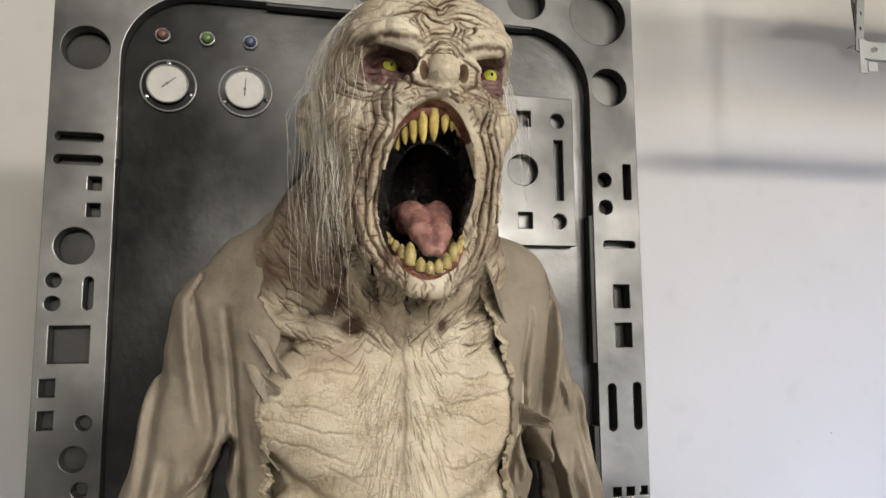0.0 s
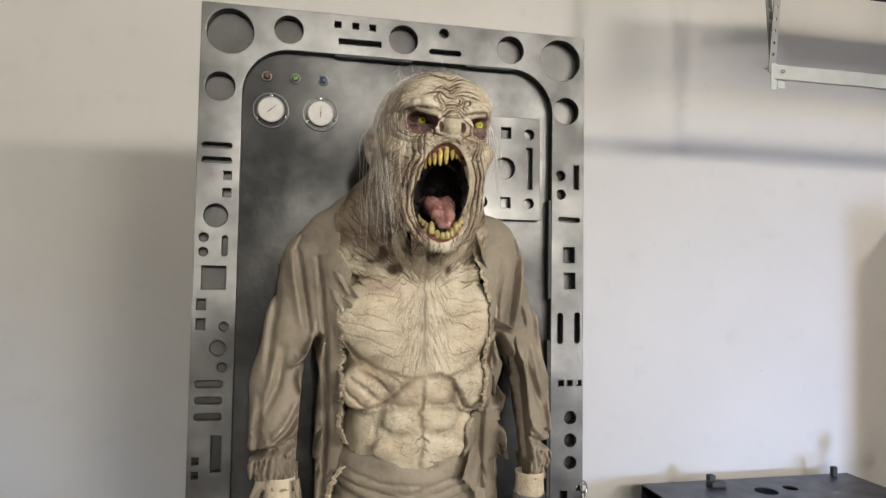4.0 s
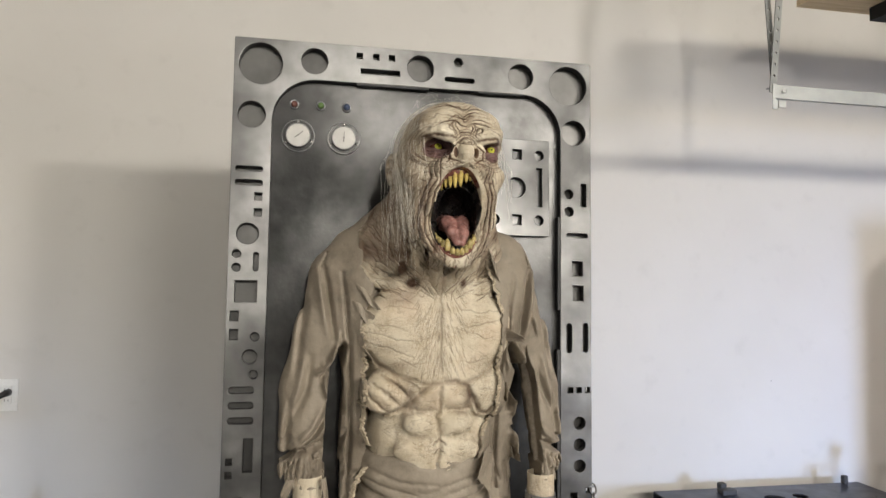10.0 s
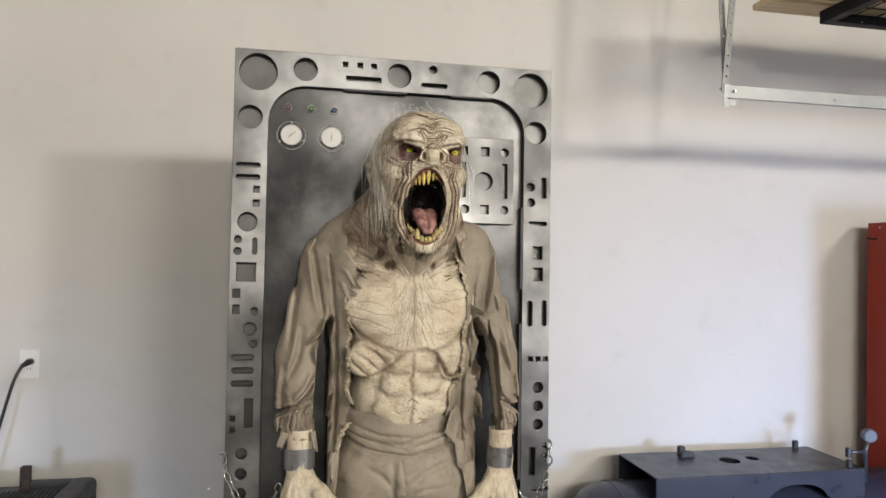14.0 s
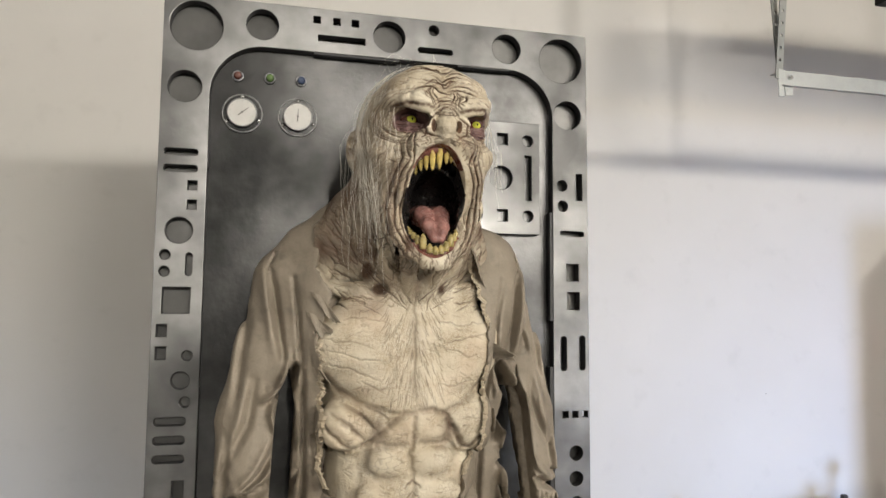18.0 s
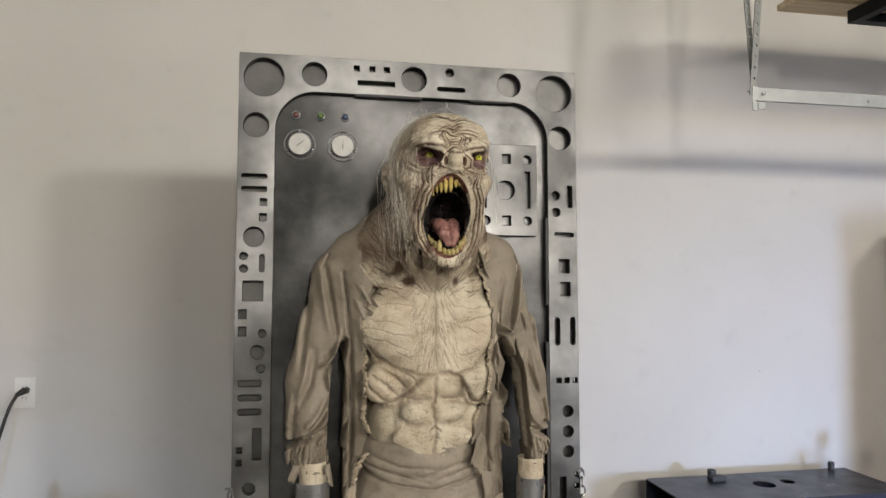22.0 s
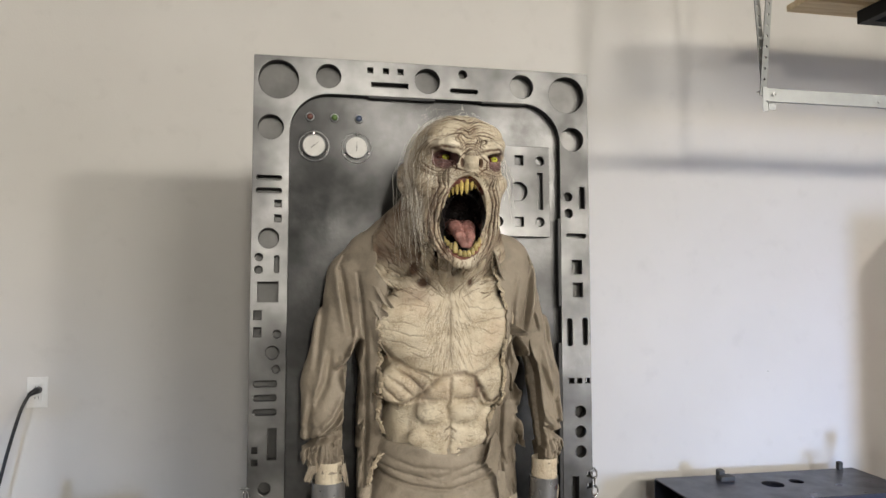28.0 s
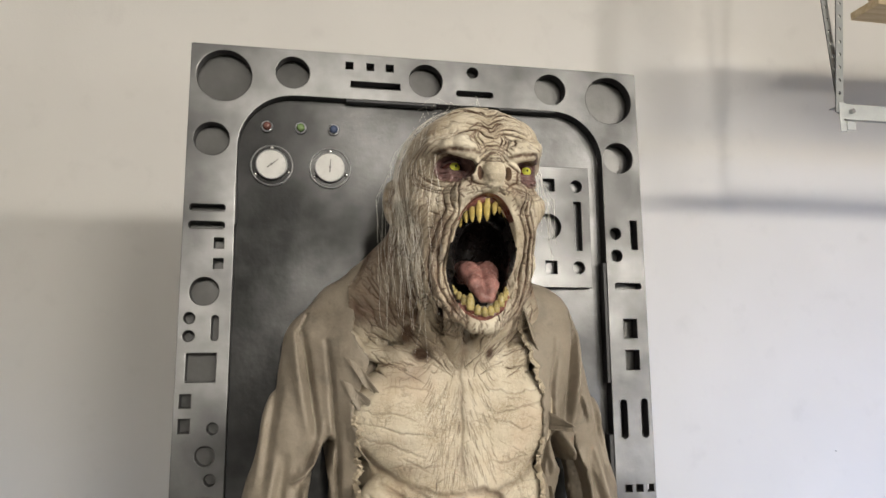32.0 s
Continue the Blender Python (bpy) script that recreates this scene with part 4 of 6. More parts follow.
        for axis in range(3):
            o = [(axis + 1) % 3, (axis + 2) % 3]
            lo = [slice(0, n[a] - 1) if a == axis else slice(1, n[a] - 1) for a in range(3)]
            hi = [slice(1, n[a]) if a == axis else slice(1, n[a] - 1) for a in range(3)]
            a, b = s[tuple(lo)], s[tuple(hi)]
            for flip in (False, True):
                e = np.nonzero((a & ~b) if not flip else (~a & b))
                e = [e[i] + (0 if i == axis else 1) for i in range(3)]
                quad = []
                for u, v in ((0, 0), (1, 0), (1, 1), (0, 1)):
                    c = [x.copy() for x in e]
                    c[o[0]] -= 1 - u
                    c[o[1]] -= 1 - v
                    quad.append(num[tuple(c)])
                quad = np.stack(quad if not flip else quad[::-1], 1)
                faces.append(quad)
        return pts, np.concatenate(faces)


class Canvas:
    """A drawing in the upright plane facing front, 0.5 mm fine: how deep lines are cut and how strongly they are tinted."""

    def __init__(self, lo, hi, seed):
        self.lo, self.res = lo, 0.0005
        shape = [int((b - a) / self.res) + 2 for a, b in zip(lo, hi)]
        self.deep, self.rise, self.tint = (np.zeros(shape, np.float32) for _ in range(3))
        self.rng = random.Random(seed)

    def line(self, pts, width, deep, tint=0.0, wobble=0.0012, taper=0.6, even=False):
        """A hand-drawn line through pts: it wavers, swells and fades out. A negative depth raises a fold."""
        g = self.rng
        if even:
            pts = [(p.x, p.y) for p in bezier([(a, b, 0) for a, b in pts], 6)]
        run = []
        for (ax, az), (bx, bz) in zip(pts, pts[1:]):
            n = max(1, int(math.hypot(bx - ax, bz - az) / 0.004))
            run += [(ax + (bx - ax) * i / n, az + (bz - az) * i / n) for i in range(n)]
        run.append(pts[-1])
        wx = wz = 0.0
        path = []
        for p in run:
            wx, wz = 0.75 * wx + g.gauss(0, wobble * 0.6), 0.75 * wz + g.gauss(0, wobble * 0.6)
            path.append((p[0] + wx, p[1] + wz))
        m, r = width * 2.4, self.res
        for i, ((ax, az), (bx, bz)) in enumerate(zip(path, path[1:])):
            u = (i + 0.5) / max(1, len(path) - 1)
            amp = (1 - taper) + taper * math.sin(math.pi * min(max(u, 0.02), 0.98)) ** 0.6
            amp *= 1.0 if even else g.uniform(0.75, 1.1)
            i0, i1 = int((min(ax, bx) - m - self.lo[0]) / r), int((max(ax, bx) + m - self.lo[0]) / r) + 1
            k0, k1 = int((min(az, bz) - m - self.lo[1]) / r), int((max(az, bz) + m - self.lo[1]) / r) + 1
            i0, k0 = max(i0, 0), max(k0, 0)
            if i1 <= i0 or k1 <= k0 or i0 >= self.deep.shape[0] or k0 >= self.deep.shape[1]:
                continue
            win = (slice(i0, min(i1, self.deep.shape[0])), slice(k0, min(k1, self.deep.shape[1])))
            px = (self.lo[0] + r * np.arange(win[0].start, win[0].stop, dtype=np.float32) - ax)[:, None]
            pz = (self.lo[1] + r * np.arange(win[1].start, win[1].stop, dtype=np.float32) - az)[None, :]
            dx, dz = bx - ax, bz - az
            t = np.clip((px * dx + pz * dz) / (dx * dx + dz * dz + 1e-12), 0, 1)
            e = amp * np.exp(-((px - t * dx) ** 2 + (pz - t * dz) ** 2) / width ** 2)
            if deep > 0:
                self.deep[win] = np.maximum(self.deep[win], deep * e)
            else:
                self.rise[win] = np.maximum(self.rise[win], -deep * e)
            if tint:
                self.tint[win] = np.maximum(self.tint[win], min(1.0, tint) * e)

    def at(self, layer, x, z):
        u, v = (x - self.lo[0]) / self.res, (z - self.lo[1]) / self.res
        u, v = np.clip(u, 0, layer.shape[0] - 2), np.clip(v, 0, layer.shape[1] - 2)
        i, k = u.astype(np.int32), v.astype(np.int32)
        f, g = u - i, v - k
        return (layer[i, k] * (1 - f) + layer[i + 1, k] * f) * (1 - g) + (layer[i, k + 1] * (1 - f) + layer[i + 1, k + 1] * f) * g

    def relief(self, x, z):
        return self.at(self.deep, x, z) - self.at(self.rise, x, z)


def sculpt_mesh(name, pieces, mats):
    """One mesh from (points, faces, material index or array) pieces."""
    me = bpy.data.meshes.new(name)
    off, V, Fc, M = 0, [], [], []
    for pts, faces, mi in pieces:
        V.append(pts)
        Fc += (np.asarray(faces) + off).tolist() if not isinstance(faces, list) else [[i + off for i in f] for f in faces]
        M.append(np.full(len(faces), mi, np.int32) if isinstance(mi, int) else mi.astype(np.int32))
        off += len(pts)
    me.from_pydata(np.concatenate(V).tolist(), [], Fc)
    for m in mats:
        me.materials.append(m)
    me.polygons.foreach_set("material_index", np.concatenate(M))
    me.shade_smooth()
    me.update()
    return me


def bm_piece(bm, mi):
    bm.verts.ensure_lookup_table()
    bm.verts.index_update()
    pts = np.array([v.co[:] for v in bm.verts], np.float32)
    faces = [[v.index for v in f.verts] for f in bm.faces]
    bm.free()
    return pts, faces, mi


# ---- the creature figure ----
C, M = 0.205, 0.204        # middle of the face, middle of the mouth
B = Field((-0.02, 0.70, 1.14), (0.43, 1.07, 1.965), 0.0018)
both = (-1, 1)
# skull, face, jaw
B.blob((C - 0.009, 0.880, 1.830), (0.105, 0.125, 0.112), 0.02)
B.blob((C, 0.835, 1.765), (0.090, 0.085, 0.10), 0.03)
B.blob((C, 0.80, 1.880), (0.082, 0.045, 0.042), 0.03)
for s in both:
    B.limb([(C + (s * 0.085 if s < 0 else 0.072), 0.885, 1.77, 0.028), (C + (s * 0.066 if s < 0 else 0.056), 0.848, 1.68, 0.021), (M + s * 0.041, 0.809, 1.632, 0.013), (M + s * 0.015, 0.797, 1.611, 0.0105), (M, 0.796, 1.609, 0.0105)], 0.012)
    B.limb([(C + s * 0.07, 0.83, 1.772, 0.022), (C + s * 0.038, 0.762, 1.790, 0.012), (C, 0.744, 1.796, 0.011)], 0.012)
    B.limb([(C + s * 0.064, 0.815, 1.775, 0.015), (C + s * 0.068, 0.822, 1.70, 0.013), (C + s * 0.056, 0.815, 1.65, 0.013)], 0.010)
    B.limb([(C + s * 0.012, 0.757, 1.846, 0.011), (C + s * 0.042, 0.752, 1.855, 0.013), (C + (s * 0.076 if s < 0 else 0.068), 0.779, 1.862, 0.013), (C + (s * 0.096 if s < 0 else 0.079), 0.82, 1.842, 0.013)], 0.009)
    B.blob((C + (s * 0.082 if s < 0 else 0.070), 0.808, 1.782), (0.028, 0.030, 0.022), 0.015)
    # ear
    e = C + (-0.120 if s < 0 else 0.078)
    B.blob((e, 0.895, 1.800), (0.016, 0.026, 0.036), 0.006, tip=-12)
    for dz in (0.012, -0.010):
        B.blob((e + s * 0.010, 0.880, 1.800 + dz), (0.009, 0.013, 0.009), 0.004, "cut")
# neck, throat cords, shoulders
B.limb([(C, 0.93, 1.75, 0.085), (C, 1.00, 1.63, 0.088), (C - 0.005, 1.05, 1.55, 0.11)], 0.03)
for s in both:
    B.limb([(C + s * 0.080, 0.94, 1.70, 0.033), (C + s * 0.110, 1.0, 1.63, 0.033), (C + s * 0.150, 1.06, 1.57, 0.034)], 0.03)
    B.limb([(C + s * 0.075, 0.875, 1.69, 0.017), (C + s * 0.055, 0.925, 1.61, 0.017), (C + s * 0.022, 0.975, 1.545, 0.014)], 0.014)
    B.limb([(C + s * 0.035, 0.85, 1.62, 0.015), (C + s * 0.012, 0.95, 1.56, 0.012)], 0.014)
    B.limb([(C + s * 0.02, 0.968, 1.545, 0.013), (C + s * 0.10, 0.972, 1.56, 0.014), (C + s * 0.18, 1.0, 1.575, 0.016)], 0.016)
# the heavy slope of the neck under the long hair
B.limb([(0.118, 0.940, 1.760, 0.034), (0.088, 0.995, 1.705, 0.036), (0.055, 1.020, 1.645, 0.042), (0.030, 1.055, 1.580, 0.045)], 0.025)
# trunk
B.blob((0.195, 1.07, 1.455), (0.182, 0.128, 0.135), 0.03)
B.blob((0.195, 1.045, 1.355), (0.150, 0.135, 0.11), 0.03)
B.blob((0.192, 1.055, 1.22), (0.138, 0.125, 0.16), 0.03)
for s in both:
    B.blob((0.197 + s * 0.082, 0.985, 1.462), (0.094, 0.052, 0.080), 0.035, turn=s * 4)
    B.blob((0.197 + s * 0.035, 0.938, 1.322), (0.031, 0.020, 0.022), 0.006)
    B.blob((0.197 + s * 0.039, 0.943, 1.264), (0.039, 0.020, 0.027), 0.006)
    B.blob((0.197 + s * 0.050, 0.950, 1.205), (0.046, 0.018, 0.026), 0.006)
    B.blob((0.195 + s * 0.112, 0.965, 1.325), (0.044, 0.038, 0.052), 0.012, turn=s * -18)
    B.blob((0.195 + s * 0.090, 1.000, 1.235), (0.035, 0.030, 0.05), 0.02)
# nose: broad, short and turned up
N = C + 0.002
B.limb([(N, 0.768, 1.848, 0.013), (N, 0.752, 1.834, 0.013), (N, 0.741, 1.820, 0.014)], 0.008)
B.blob((N, 0.743, 1.8135), (0.0145, 0.019, 0.0165), 0.005)
B.limb([(N - 0.005, 0.731, 1.8080, 0.0055), (N + 0.005, 0.731, 1.8080, 0.0055)], 0.004)
for s in both:
    B.limb([(N + s * 0.015, 0.758, 1.836, 0.009), (N + s * 0.0275, 0.752, 1.822, 0.0100), (N + s * 0.0275, 0.751, 1.809, 0.0095), (N + s * 0.018, 0.752, 1.800, 0.0080)], 0.003)
    # cheekbone corner
    B.blob((C + (s * 0.080 if s < 0 else 0.066), 0.832, 1.788), (0.020, 0.030, 0.018), 0.012)
# eye sockets under heavy brows, bagged lids, nostrils and the open mouth
for s in both:
    up = 0.003 if s < 0 else -0.002
    B.blob((0.1575 if s < 0 else 0.2655, 0.762, 1.8280 if s < 0 else 1.8260), (0.0290 if s < 0 else 0.0230, 0.042, 0.0215), 0.0025, "cut", turn=s * 10)
    for i, (dz, dy, r) in enumerate(((0.0, 0.0, 0.0056), (-0.0085, -0.006, 0.0052), (-0.0160, -0.010, 0.0046))):
        B.limb([(C + s * 0.030, 0.796 + dy, 1.822 + up + dz, r), (C + s * 0.052, 0.786 + dy, 1.8225 + up + dz, r), (C + s * 0.076, 0.802 + dy, 1.828 + up + dz, r)], 0.002)
    B.limb([(C + s * 0.013, 0.755, 1.842 + up, 0.0095), (C + s * 0.034, 0.750, 1.8475 + up, 0.0112), (C + s * 0.060, 0.758, 1.8535 + up, 0.0112), (C + (s * 0.084 if s < 0 else 0.074), 0.784, 1.852 + up, 0.008)], 0.003)
    B.limb([(N + s * 0.0150, 0.728, 1.8285, 0.0028), (N + s * 0.0205, 0.733, 1.818, 0.0050), (N + s * 0.0195, 0.737, 1.806, 0.0038)], 0.0010, "cut")
B.blob((M - 0.005, 0.745, 1.702), (0.0490, 0.085, 0.086), 0.005, "cut")
B.limb([(M - 0.027, 0.73, 1.765, 0.020), (M + 0.004, 0.73, 1.774, 0.0195), (M + 0.034, 0.73, 1.768, 0.019)], 0.005, "cut")
# hollows of the throat
for hx, hy, hz, hw, hh in ((0.118, 0.935, 1.597, 0.012, 0.019), (0.160, 0.915, 1.637, 0.010, 0.018), (0.138, 0.945, 1.566, 0.014, 0.011)):
    B.blob((hx, hy, hz), (hw, 0.018, hh), 0.006, "cut")
B.limb([(M - 0.024, 0.80, 1.762, 0.017), (M + 0.004, 0.79, 1.768, 0.017), (M + 0.028, 0.80, 1.763, 0.016)], 0.006, "cut")
B.blob((M, 0.835, 1.70), (0.042, 0.07, 0.065), 0.006, "cut")

SMOOTH_BODY = B.d.copy()
DRAW = Canvas((-0.04, 1.12), (0.45, 1.98), 11)
R2 = DRAW.rng
U = R2.uniform
# forehead furrows: long thin waves, pinched down between the brows
for i in range(46):
    z0 = U(1.872, 1.938)
    half = 0.095 * math.sqrt(max(0.08, 1 - ((z0 - 1.84) / 0.105) ** 2))
    u0, ln = U(-1.0, 0.7), U(0.2, 0.6)
    n = 9
    wave, ph = U(0.001, 0.0025), U(0, 6)
    strong = i < 12
    if strong:
        z0 = 1.876 + (i % 9) * 0.0072 + U(-0.0025, 0.0025)
        u0, ln = (U(-0.9, 0.1), U(0.6, 1.1)) if i < 9 else (U(-0.1, 0.2), U(0.5, 0.8))
    pts = []
    for j in range(n):
        u = min(1.0, u0 + ln * j / (n - 1))
        pts.append((C + u * half, z0 + wave * math.sin(u * 6 + ph) - 0.012 * u * u + 0.005 * math.exp(-(abs(u) - 0.45) ** 2 / 0.05) - 0.009 * math.exp(-u * u / 0.03)))
    DRAW.line(pts, 0.0013 if strong else 0.0009, 0.0030 if strong else 0.0008, 1.0 if strong else 0.4, 0.0016)
    if strong:
        DRAW.line([(px_, pz_ + 0.0032) for px_, pz_ in pts], 0.0022, -0.0012, 0, 0.0004)
for s in both:
    up = 0.003 if s < 0 else -0.002
    # scowl: curled folds over the inner brows, arched wrinkles over the nose
    for i in range(3):
        o = 0.0055 * i
        DRAW.line([(C + s * (0.009 + o), 1.846 + up), (C + s * (0.012 + o), 1.858 + up), (C + s * (0.017 + o), 1.868 + up), (C + s * (0.013 + 0.6 * o), 1.878 + up)], 0.0012, 0.0026, 0.9)
    DRAW.line([(C + s * 0.026, 1.872 + up), (C + s * 0.033, 1.866 + up), (C + s * 0.032, 1.858 + up), (C + s * 0.025, 1.855 + up)], 0.0014, 0.0024, 0.9)
    DRAW.line([(C + s * 0.014, 1.840 + up), (C + s * 0.034, 1.843 + up), (C + s * 0.060, 1.848 + up), (C + s * 0.080, 1.846 + up)], 0.0030, 0.0015, 0.8)
    for i in range(5):
        z0 = 1.832 + 0.0058 * i
        DRAW.line([(N, z0 + 0.002), (N + s * 0.007, z0 + 0.003), (N + s * 0.0135, z0 - 0.003)], 0.0012, 0.0024, 0.95)
    DRAW.line([(N + s * 0.019, 1.832), (N + s * 0.0345, 1.818), (N + s * 0.032, 1.803), (N + s * 0.014, 1.7945)], 0.0016, 0.0030, 1.0)
    for i in range(12):
        x0, z0 = N + s * U(0.0, 0.05), U(1.786, 1.800)
        DRAW.line([(x0, z0), (x0 + s * U(0.004, 0.012), z0 - U(0.0, 0.005))], 0.0009, U(0.0008, 0.0016), U(0.4, 0.85), 0.0008)
    # bags and rings round the eyes
    for i in range(5):
        z0 = 1.8235 + up - 0.0042 * i
        DRAW.line([(C + s * 0.028, z0 - 0.002), (C + s * 0.048, z0 - 0.003), (C + s * 0.066, z0), (C + s * 0.078, z0 + 0.006)], 0.0011, 0.0014, 0.75)
    for i in range(20):
        r = U(0.0, 0.020)
        a0 = U(-150, 25)
        pts = [(C + s * 0.052 + s * (0.033 + r) * math.cos(radians(a0 + k * 9)), 1.829 + up + (0.025 + 0.9 * r) * math.sin(radians(a0 + k * 9))) for k in range(R2.randint(4, 11))]
        DRAW.line(pts, U(0.0009, 0.0014), U(0.0008, 0.0020), U(0.4, 0.9))
    # folds from the nose round the gaping mouth
    for o, st in ((0.0080, 1.0), (0.0175, 1.0), (0.0275, 0.9)):
        pts = [(C + s * (0.021 + 0.3 * o), 1.832 - 0.3 * o), (C + s * (0.034 + 0.6 * o), 1.814 - 0.15 * o), (C + s * (0.042 + 0.85 * o), 1.792 + 0.1 * o)]
        for k in range(9):
            a = radians(40 - 13 * k)
            pts.append((M + s * (0.050 + o) * math.cos(a), 1.702 + (0.090 + 0.55 * o) * math.sin(a)))
        DRAW.line(pts, 0.0013, 0.0036 * st, 0.85 * st, 0.0012)
    for o, st in ((0.0035, 0.0022), (0.0128, 0.0034), (0.0225, 0.0034), (0.0330, 0.0024)):
        pts = [(C + s * (0.026 + 0.5 * o), 1.826 - 0.2 * o), (C + s * (0.040 + 0.8 * o), 1.800)]
        pts += [(M + s * (0.050 + o) * math.cos(radians(36 - 12 * k)), 1.702 + (0.090 + 0.55 * o) * math.sin(radians(36 - 12 * k))) for k in range(9)]
        DRAW.line(pts, 0.0036, -st, 0, 0.0012, 0.5)
    for i in range(26):
        o, a0 = U(0.003, 0.050), U(-75, 45)
        pts = [(M + s * (0.050 + o) * math.cos(radians(a0 + 5 * k)), 1.702 + (0.089 + 0.55 * o) * math.sin(radians(a0 + 5 * k))) for k in range(R2.randint(2, 7))]
        DRAW.line(pts, U(0.0009, 0.0016), U(0.0006, 0.0018), U(0.15, 0.6))
    # short nicks across the folds and lips
    for i in range(95):
        o, a = U(0.001, 0.040), radians(U(-95, 70))
        l = U(0.003, 0.008)
        p = [(M + s * (0.050 + q) * math.cos(a), 1.702 + (0.089 + 0.6 * q) * math.sin(a)) for q in (o, o + l)]
        DRAW.line(p, 0.0009, U(0.0006, 0.0014), U(0.35, 0.85), 0.0005)
    # cheeks and temples
    for i in range(60):
        x0, z0 = C + s * U(0.02, 0.10), U(1.845, 1.93)
        DRAW.line([(x0, z0), (x0 + U(0.002, 0.006), z0 + U(-0.002, 0.002)), (x0 + U(0.005, 0.014), z0 + U(-0.004, 0.004))], 0.0008, U(0.0005, 0.0012), U(0.2, 0.7), 0.0008)
    for i in range(80):
        x0, z0 = C + s * U(0.055, 0.118), U(1.72, 1.90)
        DRAW.line([(x0, z0), (x0 + s * U(0.003, 0.012), z0 - U(0.004, 0.016)), (x0 + s * U(0.006, 0.014), z0 - U(0.014, 0.03))], U(0.0010, 0.0016), U(0.0006, 0.0015), U(0.2, 0.6))
    # the neck: skin dragged towards the breastbone
    for i in range(130):
        r, z0 = U(0.012, 0.165), U(1.535, 1.715)
        if z0 < 1.575 and r < 0.02:
            continue
        ang = math.atan2(z0 - 1.515, r) + U(-0.35, 0.35) + (0.35 if z0 > 1.62 else 0.0)
        l = U(0.010, 0.042)
        c, sn = math.cos(ang), math.sin(ang)
        bow = U(-0.004, 0.004)
        DRAW.line([(C + s * r, z0), (C + s * (r - 0.5 * l * c + bow * sn), z0 - 0.5 * l * sn + bow * c), (C + s * (r - l * c), z0 - l * sn)],
                  U(0.0007, 0.0012), U(0.0008, 0.0022), U(0.3, 0.8))
    # breast: crisp fine lines fanning out and down from the breastbone
    for i in range(165):
        near = i < 125
        z0 = U(1.375, 1.575)
        r = U(0.0, 0.05) ** 1.0 if near else U(0.02, 0.15)
        ang = math.atan2(1.66 - z0, r + 0.035) + U(-0.12, 0.12) if near else math.atan2(1.60 - z0, r + 0.10) * 0.6 + U(-0.25, 0.25)
        l = U(0.010, 0.034) if near else U(0.008, 0.022)
        c, sn = math.cos(ang), math.sin(ang)
        DRAW.line([(0.199 + s * r, z0), (0.199 + s * (r + 0.45 * l * c), z0 - 0.55 * l * sn), (0.199 + s * (r + l * c), z0 - 0.92 * l * sn)],
                  U(0.0005, 0.0008), U(0.0004, 0.0010), U(0.2, 0.65) if near else U(0.12, 0.4), 0.0006)
    # belly
    for i in range(90):
        x0, z0 = 0.197 + s * U(0.0, 0.11), U(1.17, 1.36)
        l = U(0.006, 0.02)
        DRAW.line([(x0, z0), (x0 + s * l * U(0.6, 1), z0 + l * U(-0.5, 0.5))], U(0.0009, 0.0013), U(0.0005, 0.0010), U(0.1, 0.4), 0.0008)
    DRAW.line([(0.197 + s * 0.045, 1.350), (0.197 + s * 0.070, 1.325), (0.197 + s * 0.078, 1.285), (0.197 + s * 0.086, 1.235), (0.197 + s * 0.10, 1.19)], 0.0065, 0.0022, 0.2, 0.003)
    DRAW.line([(0.197 + s * 0.004, 1.294), (0.197 + s * 0.04, 1.291), (0.197 + s * 0.075, 1.300)], 0.0055, 0.0040, 0.3, 0.003)
    DRAW.line([(0.197 + s * 0.004, 1.236), (0.197 + s * 0.04, 1.232), (0.197 + s * 0.082, 1.243)], 0.0055, 0.0042, 0.3, 0.003)
DRAW.line([(0.199, 1.56), (0.200, 1.50), (0.199, 1.43), (0.200, 1.365)], 0.0028, 0.0018, 0.30, 0.0014, 0.5)
DRAW.line([(0.045, 1.410), (0.070, 1.387), (0.100, 1.368), (0.156, 1.352), (0.180, 1.352), (0.203, 1.362)], 0.0055, 0.0050, 0.32, 0.0016, 0.5)
DRAW.line([(0.203, 1.362), (0.226, 1.352), (0.253, 1.351), (0.298, 1.366), (0.325, 1.388), (0.343, 1.415)], 0.0055, 0.0050, 0.32, 0.0016, 0.5)
DRAW.line([(0.199, 1.352), (0.197, 1.29), (0.199, 1.235), (0.197, 1.17)], 0.0048, 0.0050, 0.35, 0.0024, 0.3)
for pts in ([(0.100, 1.368), (0.130, 1.356), (0.152, 1.340)], [(0.072, 1.366), (0.105, 1.349), (0.136, 1.318)], [(0.053, 1.350), (0.088, 1.327), (0.117, 1.297)],
            [(0.043, 1.326), (0.068, 1.305), (0.095, 1.286)]):
    DRAW.line(pts, 0.0034, 0.0048, 0.55, 0.0012, 0.7)
    DRAW.line([(px_ - 0.008, pz_ - 0.009) for px_, pz_ in pts], 0.0075, -0.0030, 0, 0.0008, 0.8)
for i in range(6):
    DRAW.line([(0.345 - 0.014 * i, 1.345 - 0.006 * i), (0.318 - 0.012 * i, 1.318 - 0.008 * i)], 0.0020, 0.0012, 0.2)
